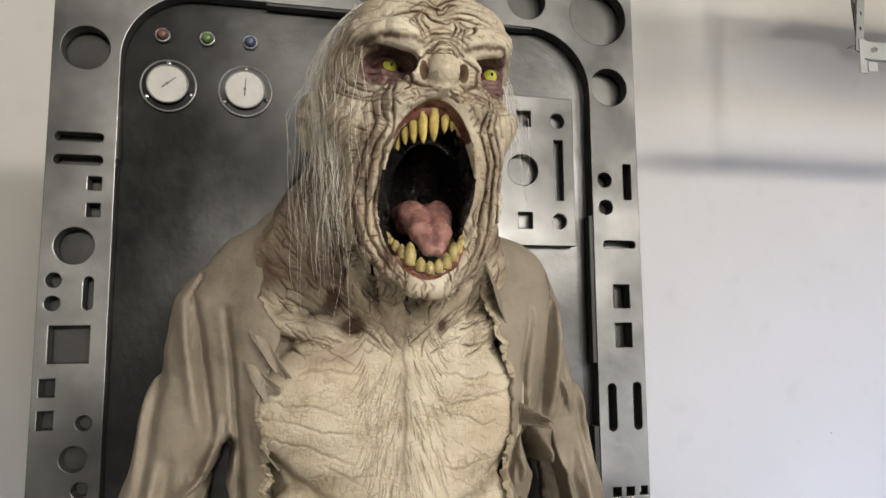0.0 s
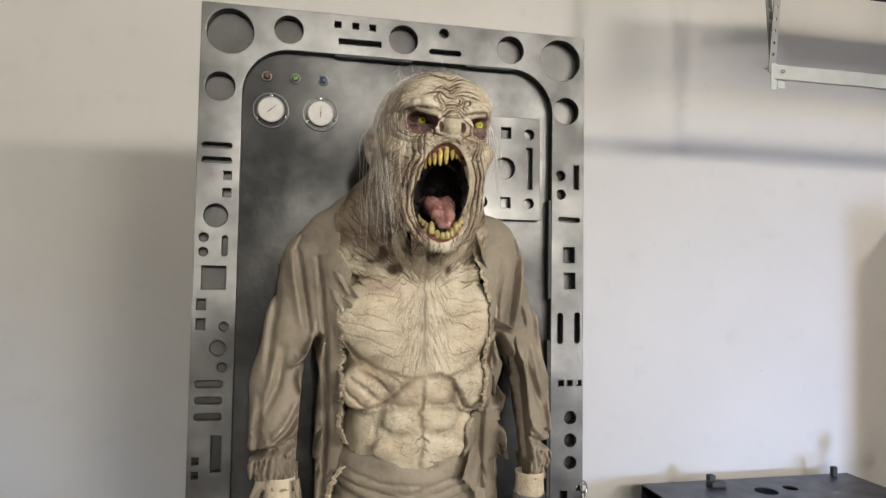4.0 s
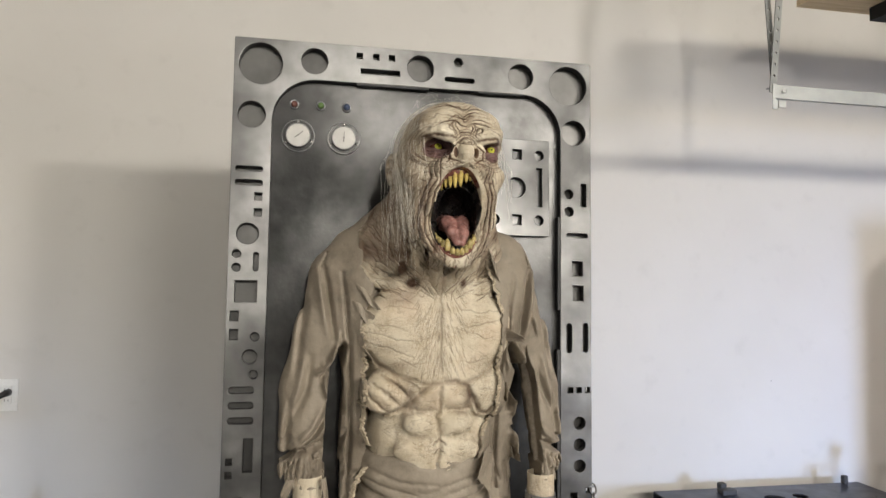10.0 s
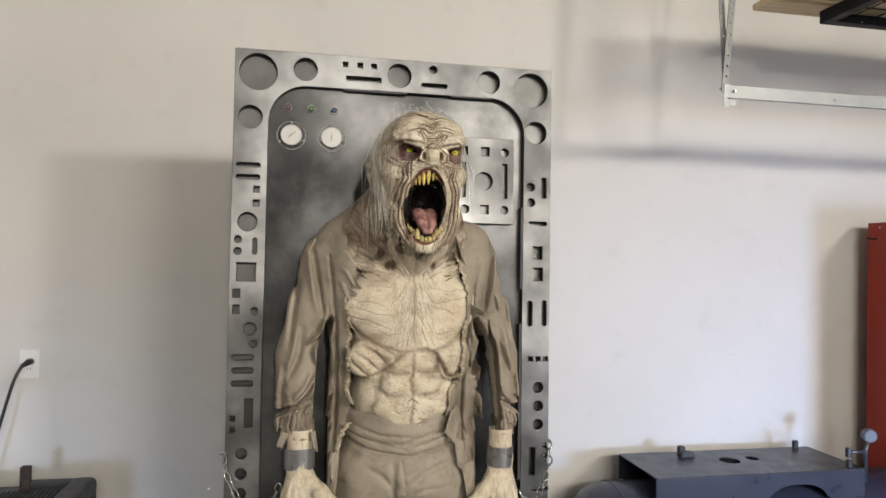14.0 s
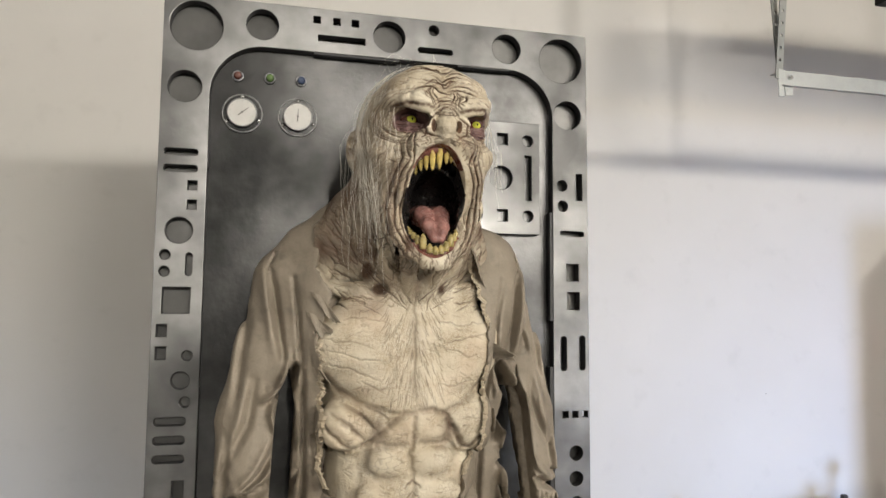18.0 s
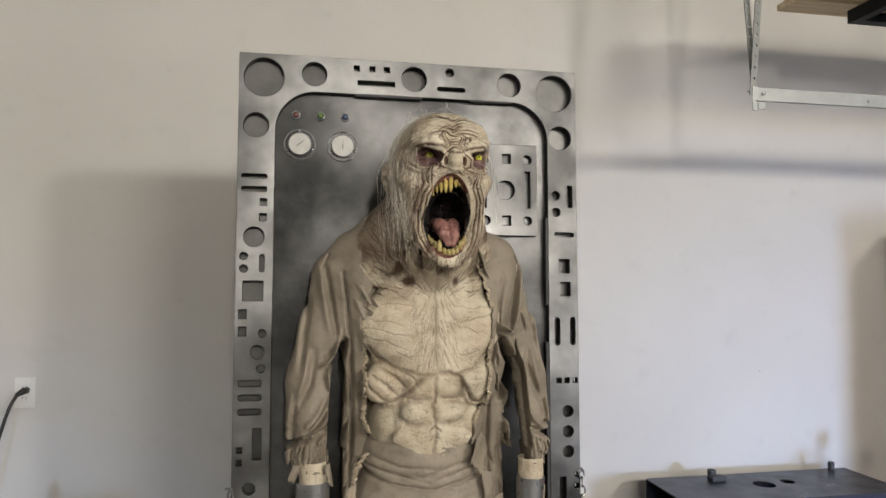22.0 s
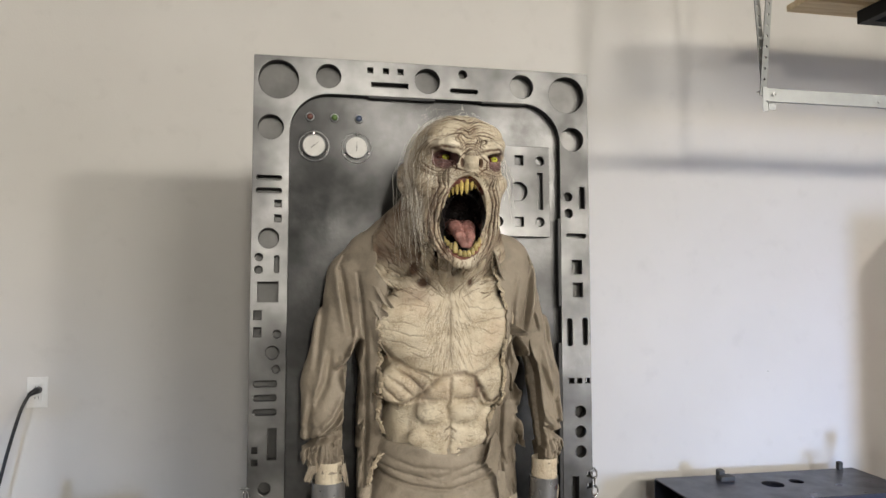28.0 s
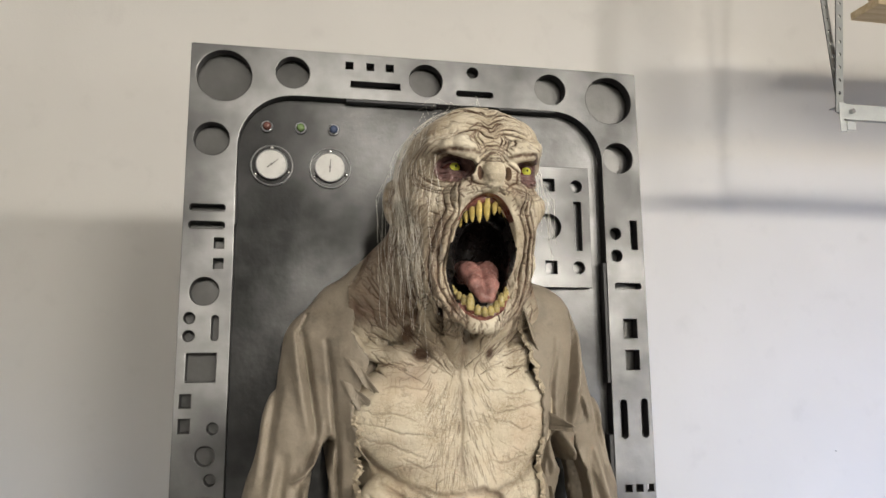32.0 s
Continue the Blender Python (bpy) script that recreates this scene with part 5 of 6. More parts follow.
# creases over the breast
for pts in ([(0.030, 1.478), (0.065, 1.474), (0.095, 1.475), (0.125, 1.462)], [(0.035, 1.458), (0.075, 1.452), (0.105, 1.440), (0.150, 1.436)],
            [(0.040, 1.435), (0.085, 1.426), (0.115, 1.412), (0.140, 1.404)], [(0.250, 1.470), (0.290, 1.477), (0.348, 1.488)],
            [(0.255, 1.458), (0.285, 1.455), (0.302, 1.446), (0.318, 1.450)], [(0.240, 1.512), (0.280, 1.50), (0.345, 1.508)],
            [(0.105, 1.402), (0.135, 1.392), (0.165, 1.396)], [(0.075, 1.51), (0.11, 1.515), (0.15, 1.505)], [(0.240, 1.40), (0.275, 1.394), (0.305, 1.402)]):
    DRAW.line(pts, 0.0013, 0.0017, 0.32, 0.0018)
for i in range(18):
    x0, z0 = U(0.03, 0.34), U(1.37, 1.53)
    DRAW.line([(x0, z0), (x0 + U(0.005, 0.02), z0 + U(-0.004, 0.004)), (x0 + U(0.02, 0.035), z0 + U(-0.008, 0.008))], 0.0011, U(0.0006, 0.0012), U(0.1, 0.35), 0.0018)
# the eye-shaped knot of skin over the nose and the arches round it
for up_, st in ((0.0, 1.0), (0.0065, 0.8), (0.0125, 0.7), (0.0185, 0.55)):
    w_ = 1.0 + 18 * up_
    DRAW.line([(0.208 - 0.019 * w_, 1.8345 + 0.8 * up_), (0.208 - 0.009 * w_, 1.8420 + up_), (0.208, 1.8445 + up_), (0.208 + 0.009 * w_, 1.8415 + up_), (0.208 + 0.019 * w_, 1.8335 + 0.8 * up_)],
              0.0013, 0.0028 * st, st, 0.0006, 0.3)
DRAW.line([(0.190, 1.8350), (0.199, 1.8315), (0.208, 1.8305), (0.217, 1.8315), (0.225, 1.8345)], 0.0013, 0.0026, 0.95, 0.0005, 0.3)
DRAW.line([(0.198, 1.8375), (0.208, 1.8390), (0.218, 1.8370)], 0.0026, -0.0030, 0, 0.0004, 0.3)
# edge of the ribs under the breast
DRAW.line([(0.203, 1.356), (0.180, 1.350), (0.161, 1.339), (0.140, 1.315), (0.116, 1.294), (0.080, 1.280), (0.050, 1.282)], 0.0060, 0.0075, 0.45, 0.0014, 0.5)
DRAW.line([(0.206, 1.356), (0.232, 1.356), (0.255, 1.345), (0.272, 1.318), (0.290, 1.284), (0.308, 1.284), (0.326, 1.306)], 0.0060, 0.0080, 0.55, 0.0014, 0.4)
# navel
DRAW.line([(0.186, 1.220), (0.198, 1.231), (0.212, 1.219)], 0.0024, 0.004, 0.7)
DRAW.line([(0.188, 1.200), (0.199, 1.214), (0.210, 1.199)], 0.0020, 0.003, 0.6)
idx, gx, gy, gz = B.near(0.009)


def wrinkles(x, y, z):
    """Random creases: strong on the neck, finer on face and trunk. Returns depth and how brown they are painted."""
    wx = x + 0.012 * vnoise(x * 40, y * 40, z * 40)
    wz = z + 0.012 * vnoise(x * 40 + 9, y * 40, z * 40)
    neck = smooth01(z, 1.53, 1.57) * (1 - smooth01(z, 1.70, 1.78)) * smooth01(np.maximum(y - 0.80, 0.0), 0.02, 0.06)
    side = smooth01(np.abs(x - C), 0.055, 0.085) * smooth01(z, 1.70, 1.74) * smooth01(y, 0.80, 0.84)
    r = np.abs(wx - C)
    along, across = 0.72 * r + 0.69 * wz, -0.69 * r + 0.72 * wz
    a = 1 - np.abs(2 * vnoise(across * 120, along * 26, y * 30) - 1) * 4.5
    a = np.maximum(a, 0.75 - np.abs(2 * vnoise(across * 210 + 7, along * 50, y * 50) - 1) * 4.0)
    b = 1 - np.abs(2 * vnoise(wx * 120 + 5, y * 80, wz * 75) - 1) * 5.5
    c = 1 - np.abs(2 * vnoise(wx * 130 + 3, y * 130, wz * 130) - 1) * 6.0
    a, b, c = (np.clip(v, 0, 1) for v in (a, b, c))
    face = smooth01(z, 1.60, 1.64) * (1 - neck)
    trunk = 1 - smooth01(z, 1.53, 1.58)
    deep = 0.0016 * neck * a + 0.0008 * side * b + 0.0008 * face * c + 0.0009 * trunk * c * vnoise(x * 20, y * 20, z * 20)
    tint = 0.22 * neck * a + 0.16 * side * b + 0.10 * face * c + 0.30 * trunk * c * smooth01(vnoise(x * 18, y * 18, z * 18 + 4), 0.45, 0.75)
    return deep, tint


wd, _ = wrinkles(gx, gy, gz)
B.d[idx] += DRAW.relief(gx, gz) + wd - 0.004 * (vnoise(gx * 28, gy * 28, gz * 28) - 0.5)
bp, bf = B.mesh()


def refine(pts, quads, pick):
    """Split the picked quads in four, so that painted lines stay crisp."""
    q = quads[pick]
    e = np.sort(np.stack([q, np.roll(q, -1, 1)], 2).reshape(-1, 2), 1)
    key = e[:, 0].astype(np.int64) * len(pts) + e[:, 1]
    uniq, inv = np.unique(key, return_inverse=True)
    mids = (pts[uniq // len(pts)] + pts[uniq % len(pts)]) / 2
    mid = len(pts) + inv.reshape(-1, 4)
    cen = len(pts) + len(mids) + np.arange(len(q))
    split = np.stack([np.stack([q[:, i], mid[:, i], cen, mid[:, i - 1]], 1) for i in range(4)], 1).reshape(-1, 4)
    return np.concatenate([pts, mids, pts[q].mean(1)]).astype(np.float32), np.concatenate([quads[~pick], split])


mid_ = bp[bf].mean(1)
front = np.cross(bp[bf[:, 2]] - bp[bf[:, 0]], bp[bf[:, 3]] - bp[bf[:, 1]])
front = np.abs(front[:, 1]) > 0.15 * np.linalg.norm(front, axis=1)
keep = (np.abs(mid_[:, 0] - 0.197) < 0.175) & (mid_[:, 1] < 1.10)
bf, mid_, front = bf[keep], mid_[keep], front[keep]
bp, bf = refine(bp, bf, front & (mid_[:, 1] < 1.02) & (mid_[:, 2] > 1.16))
x, y, z = bp[:, 0], bp[:, 1], bp[:, 2]
_, tint = wrinkles(x, y, z)
lines = DRAW.at(DRAW.tint, x, z)
pigment = np.maximum(tint, lines)
# airbrushed stains: flanks and bruised patches, plus shade painted into the throat hollows and nape
n1, n2 = vnoise(x * 22, y * 22, z * 22), vnoise(x * 60, y * 60, z * 60)
stain = np.zeros_like(x)
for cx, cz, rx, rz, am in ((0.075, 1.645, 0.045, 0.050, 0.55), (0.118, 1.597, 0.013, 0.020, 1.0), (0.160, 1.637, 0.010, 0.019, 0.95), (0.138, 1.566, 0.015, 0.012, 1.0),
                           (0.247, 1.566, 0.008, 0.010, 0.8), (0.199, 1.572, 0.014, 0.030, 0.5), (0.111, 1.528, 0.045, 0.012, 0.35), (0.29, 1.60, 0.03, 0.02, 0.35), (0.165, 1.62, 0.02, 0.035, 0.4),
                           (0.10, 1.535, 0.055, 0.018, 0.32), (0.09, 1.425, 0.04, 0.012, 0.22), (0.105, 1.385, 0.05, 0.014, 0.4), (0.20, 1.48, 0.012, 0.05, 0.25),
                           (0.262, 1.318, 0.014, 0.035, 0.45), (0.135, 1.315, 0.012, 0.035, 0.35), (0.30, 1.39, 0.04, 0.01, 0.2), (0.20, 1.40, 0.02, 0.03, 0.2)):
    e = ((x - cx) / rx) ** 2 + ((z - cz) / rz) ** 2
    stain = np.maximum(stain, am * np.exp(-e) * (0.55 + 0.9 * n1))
# sockets and nostril slits: brown paint plus shade put into the colour
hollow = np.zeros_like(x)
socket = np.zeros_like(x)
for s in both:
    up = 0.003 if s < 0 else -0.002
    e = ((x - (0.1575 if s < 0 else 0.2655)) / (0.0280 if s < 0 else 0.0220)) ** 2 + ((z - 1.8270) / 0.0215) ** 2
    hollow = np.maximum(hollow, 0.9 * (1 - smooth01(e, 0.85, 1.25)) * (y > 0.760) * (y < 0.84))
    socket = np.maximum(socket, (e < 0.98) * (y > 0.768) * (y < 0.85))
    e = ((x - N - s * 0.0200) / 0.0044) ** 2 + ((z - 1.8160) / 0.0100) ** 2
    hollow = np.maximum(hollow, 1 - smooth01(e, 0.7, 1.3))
ring_ = np.sqrt(((x - M + 0.004) / 0.049) ** 2 + ((z - 1.702) / 0.087) ** 2)
stain = np.maximum(stain, 0.42 * np.exp(-((ring_ - 1.42) / 0.26) ** 2) * (y < 0.875) * (z < 1.812) * (0.35 + 0.9 * n1))
stain = np.maximum(stain, 0.26 * smooth01(C - x, 0.055, 0.095) * smooth01(z, 1.66, 1.72) * (0.3 + n1))
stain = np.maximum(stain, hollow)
# shade painted on the neck: browner the further back it recedes
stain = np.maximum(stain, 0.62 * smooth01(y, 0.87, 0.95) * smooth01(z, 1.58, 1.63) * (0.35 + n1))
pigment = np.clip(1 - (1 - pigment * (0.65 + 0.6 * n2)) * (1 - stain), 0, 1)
fc = bp[bf].mean(1)
lip_in = ((fc[:, 0] - M + 0.005) / 0.0490) ** 2 + ((fc[:, 2] - 1.702) / 0.0865) ** 2
arch = (np.maximum(np.abs(fc[:, 0] - M - 0.002) - 0.024, 0) / 0.018) ** 2 + (np.maximum(np.abs(fc[:, 2] - 1.757) - 0.010, 0) / 0.017) ** 2
lip_in = np.where((fc[:, 1] > 0.780) & (arch < 0.9), np.minimum(lip_in, arch), lip_in)
mi = np.zeros(len(bf), np.int32)
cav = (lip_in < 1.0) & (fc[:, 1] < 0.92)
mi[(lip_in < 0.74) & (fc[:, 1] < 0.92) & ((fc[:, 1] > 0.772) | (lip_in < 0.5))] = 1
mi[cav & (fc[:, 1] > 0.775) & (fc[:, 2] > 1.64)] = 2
lip = (lip_in > 0.9) & (lip_in < 1.012) & (fc[:, 1] < 0.815) & ((fc[:, 2] > 1.752) | (fc[:, 2] < 1.652))
mi[lip & (mi == 0)] = 1
mi[(socket[bf].mean(1) > 0.5) & (mi == 0)] = 10
pieces = [(bp, bf, mi)]
n_body = len(bp)


# teeth
def tooth(at, way, length, r, bend):
    at, way = Vector(at), Vector(way).normalized()
    pts, rad = [], []
    for i in range(8):
        u = i / 7
        pts.append(at + way * length * u + Vector((0, -bend * u * u * 0.6 + bend * u, 0)))
        rad.append(r * (0.90 + 0.42 * u - 1.08 * u ** 3.0) if u < 0.99 else r * 0.12)
    return tube(pts, rad, k=9)


# upper row: place across the mouth, root and tip heights
for dx_, z0, z1, r in ((-0.0365, 1.762, 1.744, 0.0042), (-0.0305, 1.768, 1.748, 0.0044), (-0.0235, 1.773, 1.747, 0.0050), (-0.0150, 1.777, 1.745, 0.0054), (-0.0045, 1.780, 1.747, 0.0056),
                       (0.0065, 1.783, 1.757, 0.0052), (0.0150, 1.784, 1.760, 0.0048), (0.0225, 1.780, 1.757, 0.0048), (0.0290, 1.774, 1.744, 0.0052), (0.0345, 1.765, 1.738, 0.0046)):
    y0 = 0.808 - 0.044 * math.sqrt(1 - (dx_ / 0.040) ** 2)
    pieces.append(bm_piece(tooth((M + 0.003 + 1.08 * dx_, y0, z0 + 0.006), (-3.5 * dx_, 0.10, -1), 0.84 * (z0 - z1) + 0.005, r * 0.90, 0.009), 3))
for i, (a, ln, r) in enumerate(((172, 0.009, 0.0046), (158, 0.007, 0.0042), (146, 0.009, 0.0042), (134, 0.011, 0.0046), (120, 0.021, 0.0058), (105, 0.011, 0.0050), (92, 0.010, 0.0048),
                                (79, 0.011, 0.0048), (66, 0.013, 0.0052), (51, 0.017, 0.0054), (36, 0.010, 0.0044), (22, 0.008, 0.0042), (10, 0.008, 0.0040))):
    t = radians(a)
    x0, y0 = M - 0.001 + 0.040 * math.cos(t), 0.826 - 0.040 * math.sin(t)
    z0 = 1.627 + 0.034 * abs(math.cos(t)) ** 2
    pieces.append(bm_piece(tooth((x0, y0, z0 - 0.006), (0.05 * math.cos(t), 0.05, 1), ln + 0.004, r * 1.1, -0.002), 11))
# gums
for z0, rise, y0, dep, r in ((1.7855, -0.020, 0.813, 0.045, 0.0070), (1.620, 0.036, 0.830, 0.040, 0.0055)):
    pts = [(M + 0.045 * math.cos(t), y0 - dep * math.sin(t), z0 + rise * abs(math.cos(t)) ** 1.7) for t in (radians(12 + 13 * k) for k in range(13))]
    pieces.append(bm_piece(tube(pts, r, k=10), 1))
# tongue
tg = Field((0.15, 0.74, 1.60), (0.26, 0.91, 1.72), 0.0025)
for s in both:
    tg.limb([(M + 0.003 + s * 0.013, 0.89, 1.692, 0.018), (M + 0.003 + s * 0.0135, 0.845, 1.688, 0.0165), (M + 0.004 + s * 0.011, 0.818, 1.667, 0.012), (M + 0.006 + s * 0.006, 0.806, 1.648, 0.008)], 0.003)
ti, tx, ty, tz = tg.near(0.012)
tg.d[ti] += 0.003 * (vnoise(tx * 90, ty * 90, tz * 90) - 0.5)
tp, tf = tg.mesh()
pieces.append((tp, tf, 4))
# eyes: small yellow-green irises half under the brow, over mauve lower lids
for s in both:
    ex, ey, ez = (0.1580, 0.799, 1.8335) if s < 0 else (0.2655, 0.801, 1.8320)
    pieces.append(bm_piece(ball((ex, ey, ez), 0.0145, u=24, v=16), 9))
    pieces.append(bm_piece(ball((ex + 0.0015, ey - 0.0080, ez + 0.0005), (0.0092, 0.0080, 0.0078), u=20, v=14), 5))
    pieces.append(bm_piece(ball((ex + 0.003, ey - 0.0156, ez + 0.001), (0.0015, 0.0012, 0.0019), u=12, v=8), 6))
    for k, (dz, r) in enumerate(((-0.0075, 0.0046), (-0.0130, 0.0042))):
        pts = [(ex + q * 0.018, ey - 0.0105 + 0.010 * q * q - 0.002 * k, ez + dz + 0.004 * q * q) for q in (-1, -0.6, -0.2, 0.2, 0.6, 1)]
        pieces.append(bm_piece(tube(pts, [0.001, r * 0.8, r, r, r * 0.8, 0.001], k=10), 10))
    pts = [(ex + q * 0.018, ey - 0.0095 + 0.010 * q * q, ez + 0.0080 - 0.003 * q * q - 0.002 * s * q) for q in (-1, -0.6, -0.2, 0.2, 0.6, 1)]
    pieces.append(bm_piece(tube(pts, [0.001, 0.0036, 0.0040, 0.0040, 0.0036, 0.001], k=10), 10))

# hands
def hand(wx, wy, wz, s):
    """A bare hand hanging down; s is 1 with the thumb towards +x."""
    f = Field((wx - 0.09, wy - 0.12, wz - 0.27), (wx + 0.16 if s > 0 else wx + 0.09, wy + 0.07, wz + 0.075), 0.0026) if s > 0 else \
        Field((wx - 0.15, wy - 0.12, wz - 0.27), (wx + 0.09, wy + 0.07, wz + 0.075), 0.0026)
    f.limb([(wx, wy, wz + 0.07, 0.031), (wx, wy, wz, 0.031), (wx + s * 0.002, wy - 0.008, wz - 0.06, 0.036)], 0.015)
    f.blob((wx + s * 0.002, wy - 0.016, wz - 0.095), (0.047, 0.026, 0.052), 0.015)
    f.limb([(wx + s * 0.022, wy - 0.015, wz - 0.055, 0.024), (wx + s * 0.055, wy - 0.045, wz - 0.075, 0.018), (wx + s * 0.092, wy - 0.058, wz - 0.105, 0.014),
            (wx + s * 0.122, wy - 0.062, wz - 0.142, 0.0105)], 0.014)
    for i in range(4):
        o = -0.033 + i * 0.022
        f.limb([(wx + s * o, wy - 0.024, wz - 0.11, 0.0125), (wx + s * (o * 1.15), wy - 0.050, wz - 0.165, 0.0115), (wx + s * (o * 1.2), wy - 0.045, wz - 0.205, 0.010),
                (wx + s * (o * 1.2), wy - 0.030, wz - 0.235, 0.009)], 0.006)
        f.limb([(wx + s * o * 0.6, wy - 0.034, wz - 0.055, 0.004), (wx + s * o, wy - 0.043, wz - 0.112, 0.0055)], 0.006)
    hi_, hx, hy, hz = f.near(0.012)
    v = np.clip(1 - np.abs(2 * vnoise(hx * 170, hy * 90, hz * 40) - 1) * 5, 0, 1)
    f.d[hi_] += 0.0011 * v + 0.0015 * (vnoise(hx * 60, hy * 60, hz * 60) - 0.5)
    return f.mesh()


hand_pts = []
for wx, wy, wz, s in ((-0.076, 0.995, 1.075, 1), (0.448, 0.99, 1.063, -1)):
    hp, hf = hand(wx, wy, wz, s)
    hand_pts.append(hp)
    pieces.append((hp, hf, 0))
    t0, t1 = Vector((wx + s * 0.114, wy - 0.070, wz - 0.130)), Vector((wx + s * 0.136, wy - 0.072, wz - 0.160))
    pieces.append(bm_piece(tube([t0, (t0 + t1) / 2, t1], [0.006, 0.0075, 0.001], k=10), 8))

# straggling hair: thin and long, most of it hanging over the side of the head and down the neck
hr = random.Random(5)
for i in range(820):
    a = hr.uniform(0, 2 * math.pi)
    top = hr.uniform(0.25, 1.0)
    root = Vector((C - 0.009 + 0.106 * math.cos(a) * top, 0.885 + 0.118 * math.sin(a) * top, 1.832 + 0.104 * math.sqrt(max(0.0, 1 - top * top * 0.98))))
    out = Vector((math.cos(a), math.sin(a) * 0.6, 0))
    lefty = root.x < C - 0.045
    if (root.y < 0.85 and hr.random() < (0.72 if lefty else 0.955)) or (not lefty and hr.random() < 0.55):
        continue
    length = hr.uniform(0.12, 0.31) if lefty else hr.uniform(0.04, 0.18)
    drift = Vector((hr.uniform(-.04, .07), hr.uniform(-.07, .03), 0))
    curl, ph = hr.uniform(0.05, 0.28), hr.uniform(0, 6.3)
    p, v = root.copy(), (out * 0.15 + Vector((0, -0.1, -0.3)) + Vector((hr.uniform(-.3, .3), hr.uniform(-.3, .3), 0))).normalized()
    pts = [p.copy()]
    steps = 16
    for k in range(steps):
        v = (v + drift + Vector((hr.uniform(-.16, .16) + curl * math.sin(ph + k * 1.1), hr.uniform(-.16, .16) + curl * math.cos(ph + k * 1.1), -0.40))).normalized()
        p = p + v * length / steps
        # stay outside the head, over the cheek and in front of the neck
        q = Vector(((p.x - C + 0.009) / 0.113, (p.y - 0.88) / 0.134, (p.z - 1.832) / 0.114))
        if q.length < 1.0 and p.z > 1.80:
            q = q / max(q.length, 1e-3)
            p = Vector((C - 0.009 + q.x * 0.113, 0.88 + q.y * 0.134, 1.832 + q.z * 0.114))
        elif p.z <= 1.80:
            p.y = min(p.y, 0.818 + 0.40 * (1.80 - p.z) + 0.05 * max(0.0, (C - 0.10 - p.x) / 0.03))
            if lefty:
                p.x += 0.05 * (C - 0.098 - p.x)
        pts.append(p.copy())
    if any(0.138 < q.x < 0.280 and q.z < 1.845 and q.y < 0.86 for q in pts):
        continue
    P = np.array([q[:] for q in pts], np.float32)
    w = (hr.uniform(0.00016, 0.00034) * (1 - 0.5 * np.arange(steps + 1) / steps))[:, None].astype(np.float32)
    ringv = [P + w * np.array(o, np.float32) for o in ((1, 0, 0), (-0.5, 0.87, 0), (-0.5, -0.87, 0))]
    m_ = steps + 1
    pieces.append((np.concatenate(ringv), np.array([[a_ * m_ + k, b_ * m_ + k, b_ * m_ + k + 1, a_ * m_ + k + 1] for a_, b_ in ((0, 1), (1, 2), (2, 0)) for k in range(steps)]), 7))

for i in range(24):
    a, lift = hr.uniform(0, 2 * math.pi), hr.uniform(0.010, 0.034)
    x0, y0 = C - 0.009 + hr.uniform(-0.075, 0.060), 0.88 + hr.uniform(-0.045, 0.05)
    z0 = 1.830 + 0.112 * math.sqrt(max(0.05, 1 - ((x0 - C + 0.009) / 0.105) ** 2 - ((y0 - 0.88) / 0.125) ** 2))
    reach = hr.uniform(0.025, 0.075)
    P = np.array([(x0 + reach * u * math.cos(a) + 0.006 * math.sin(5 * u + a), y0 + 0.6 * reach * u * math.sin(a), z0 - 0.003 + lift * math.sin(2.6 * u)) for u in np.linspace(0, 1, steps + 1)], np.float32)
    w = np.full((steps + 1, 1), hr.uniform(0.00008, 0.00016), np.float32)
    ringv = [P + w * np.array(o, np.float32) for o in ((1, 0, 0), (-0.5, 0.87, 0.3), (-0.5, -0.87, 0.3))]
    pieces.append((np.concatenate(ringv), np.array([[a_ * m_ + k, b_ * m_ + k, b_ * m_ + k + 1, a_ * m_ + k + 1] for a_, b_ in ((0, 1), (1, 2), (2, 0)) for k in range(steps)]), 7))

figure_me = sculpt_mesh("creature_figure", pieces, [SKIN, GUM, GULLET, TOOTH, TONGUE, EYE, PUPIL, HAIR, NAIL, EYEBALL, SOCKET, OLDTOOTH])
pa = np.zeros(len(figure_me.vertices), np.float32)
pa[:n_body] = pigment
off = n_body
for pts, faces, m in pieces[1:]:
    if isinstance(m, int) and m == 0:
        pa[off:off + len(pts)] = 0.20 * np.clip(1 - np.abs(2 * vnoise(pts[:, 0] * 170, pts[:, 1] * 90, pts[:, 2] * 40) - 1) * 5, 0, 1)
    off += len(pts)
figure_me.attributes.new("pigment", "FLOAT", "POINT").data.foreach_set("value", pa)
cr = np.zeros(len(figure_me.vertices), np.float32)
cr[:n_body] = lines
figure_me.attributes.new("crease", "FLOAT", "POINT").data.foreach_set("value", cr)
figure = tagged(new("creature_figure", figure_me), "screaming wrinkled latex creature figure with yellow fangs, chained to the panel", "figure")


# ---- clothes ----
def cloth_noise(x, y, z, f, sx=1.0, sz=1.0):
    return vnoise(x * f * sx, y * f, z * f * sz) - 0.5


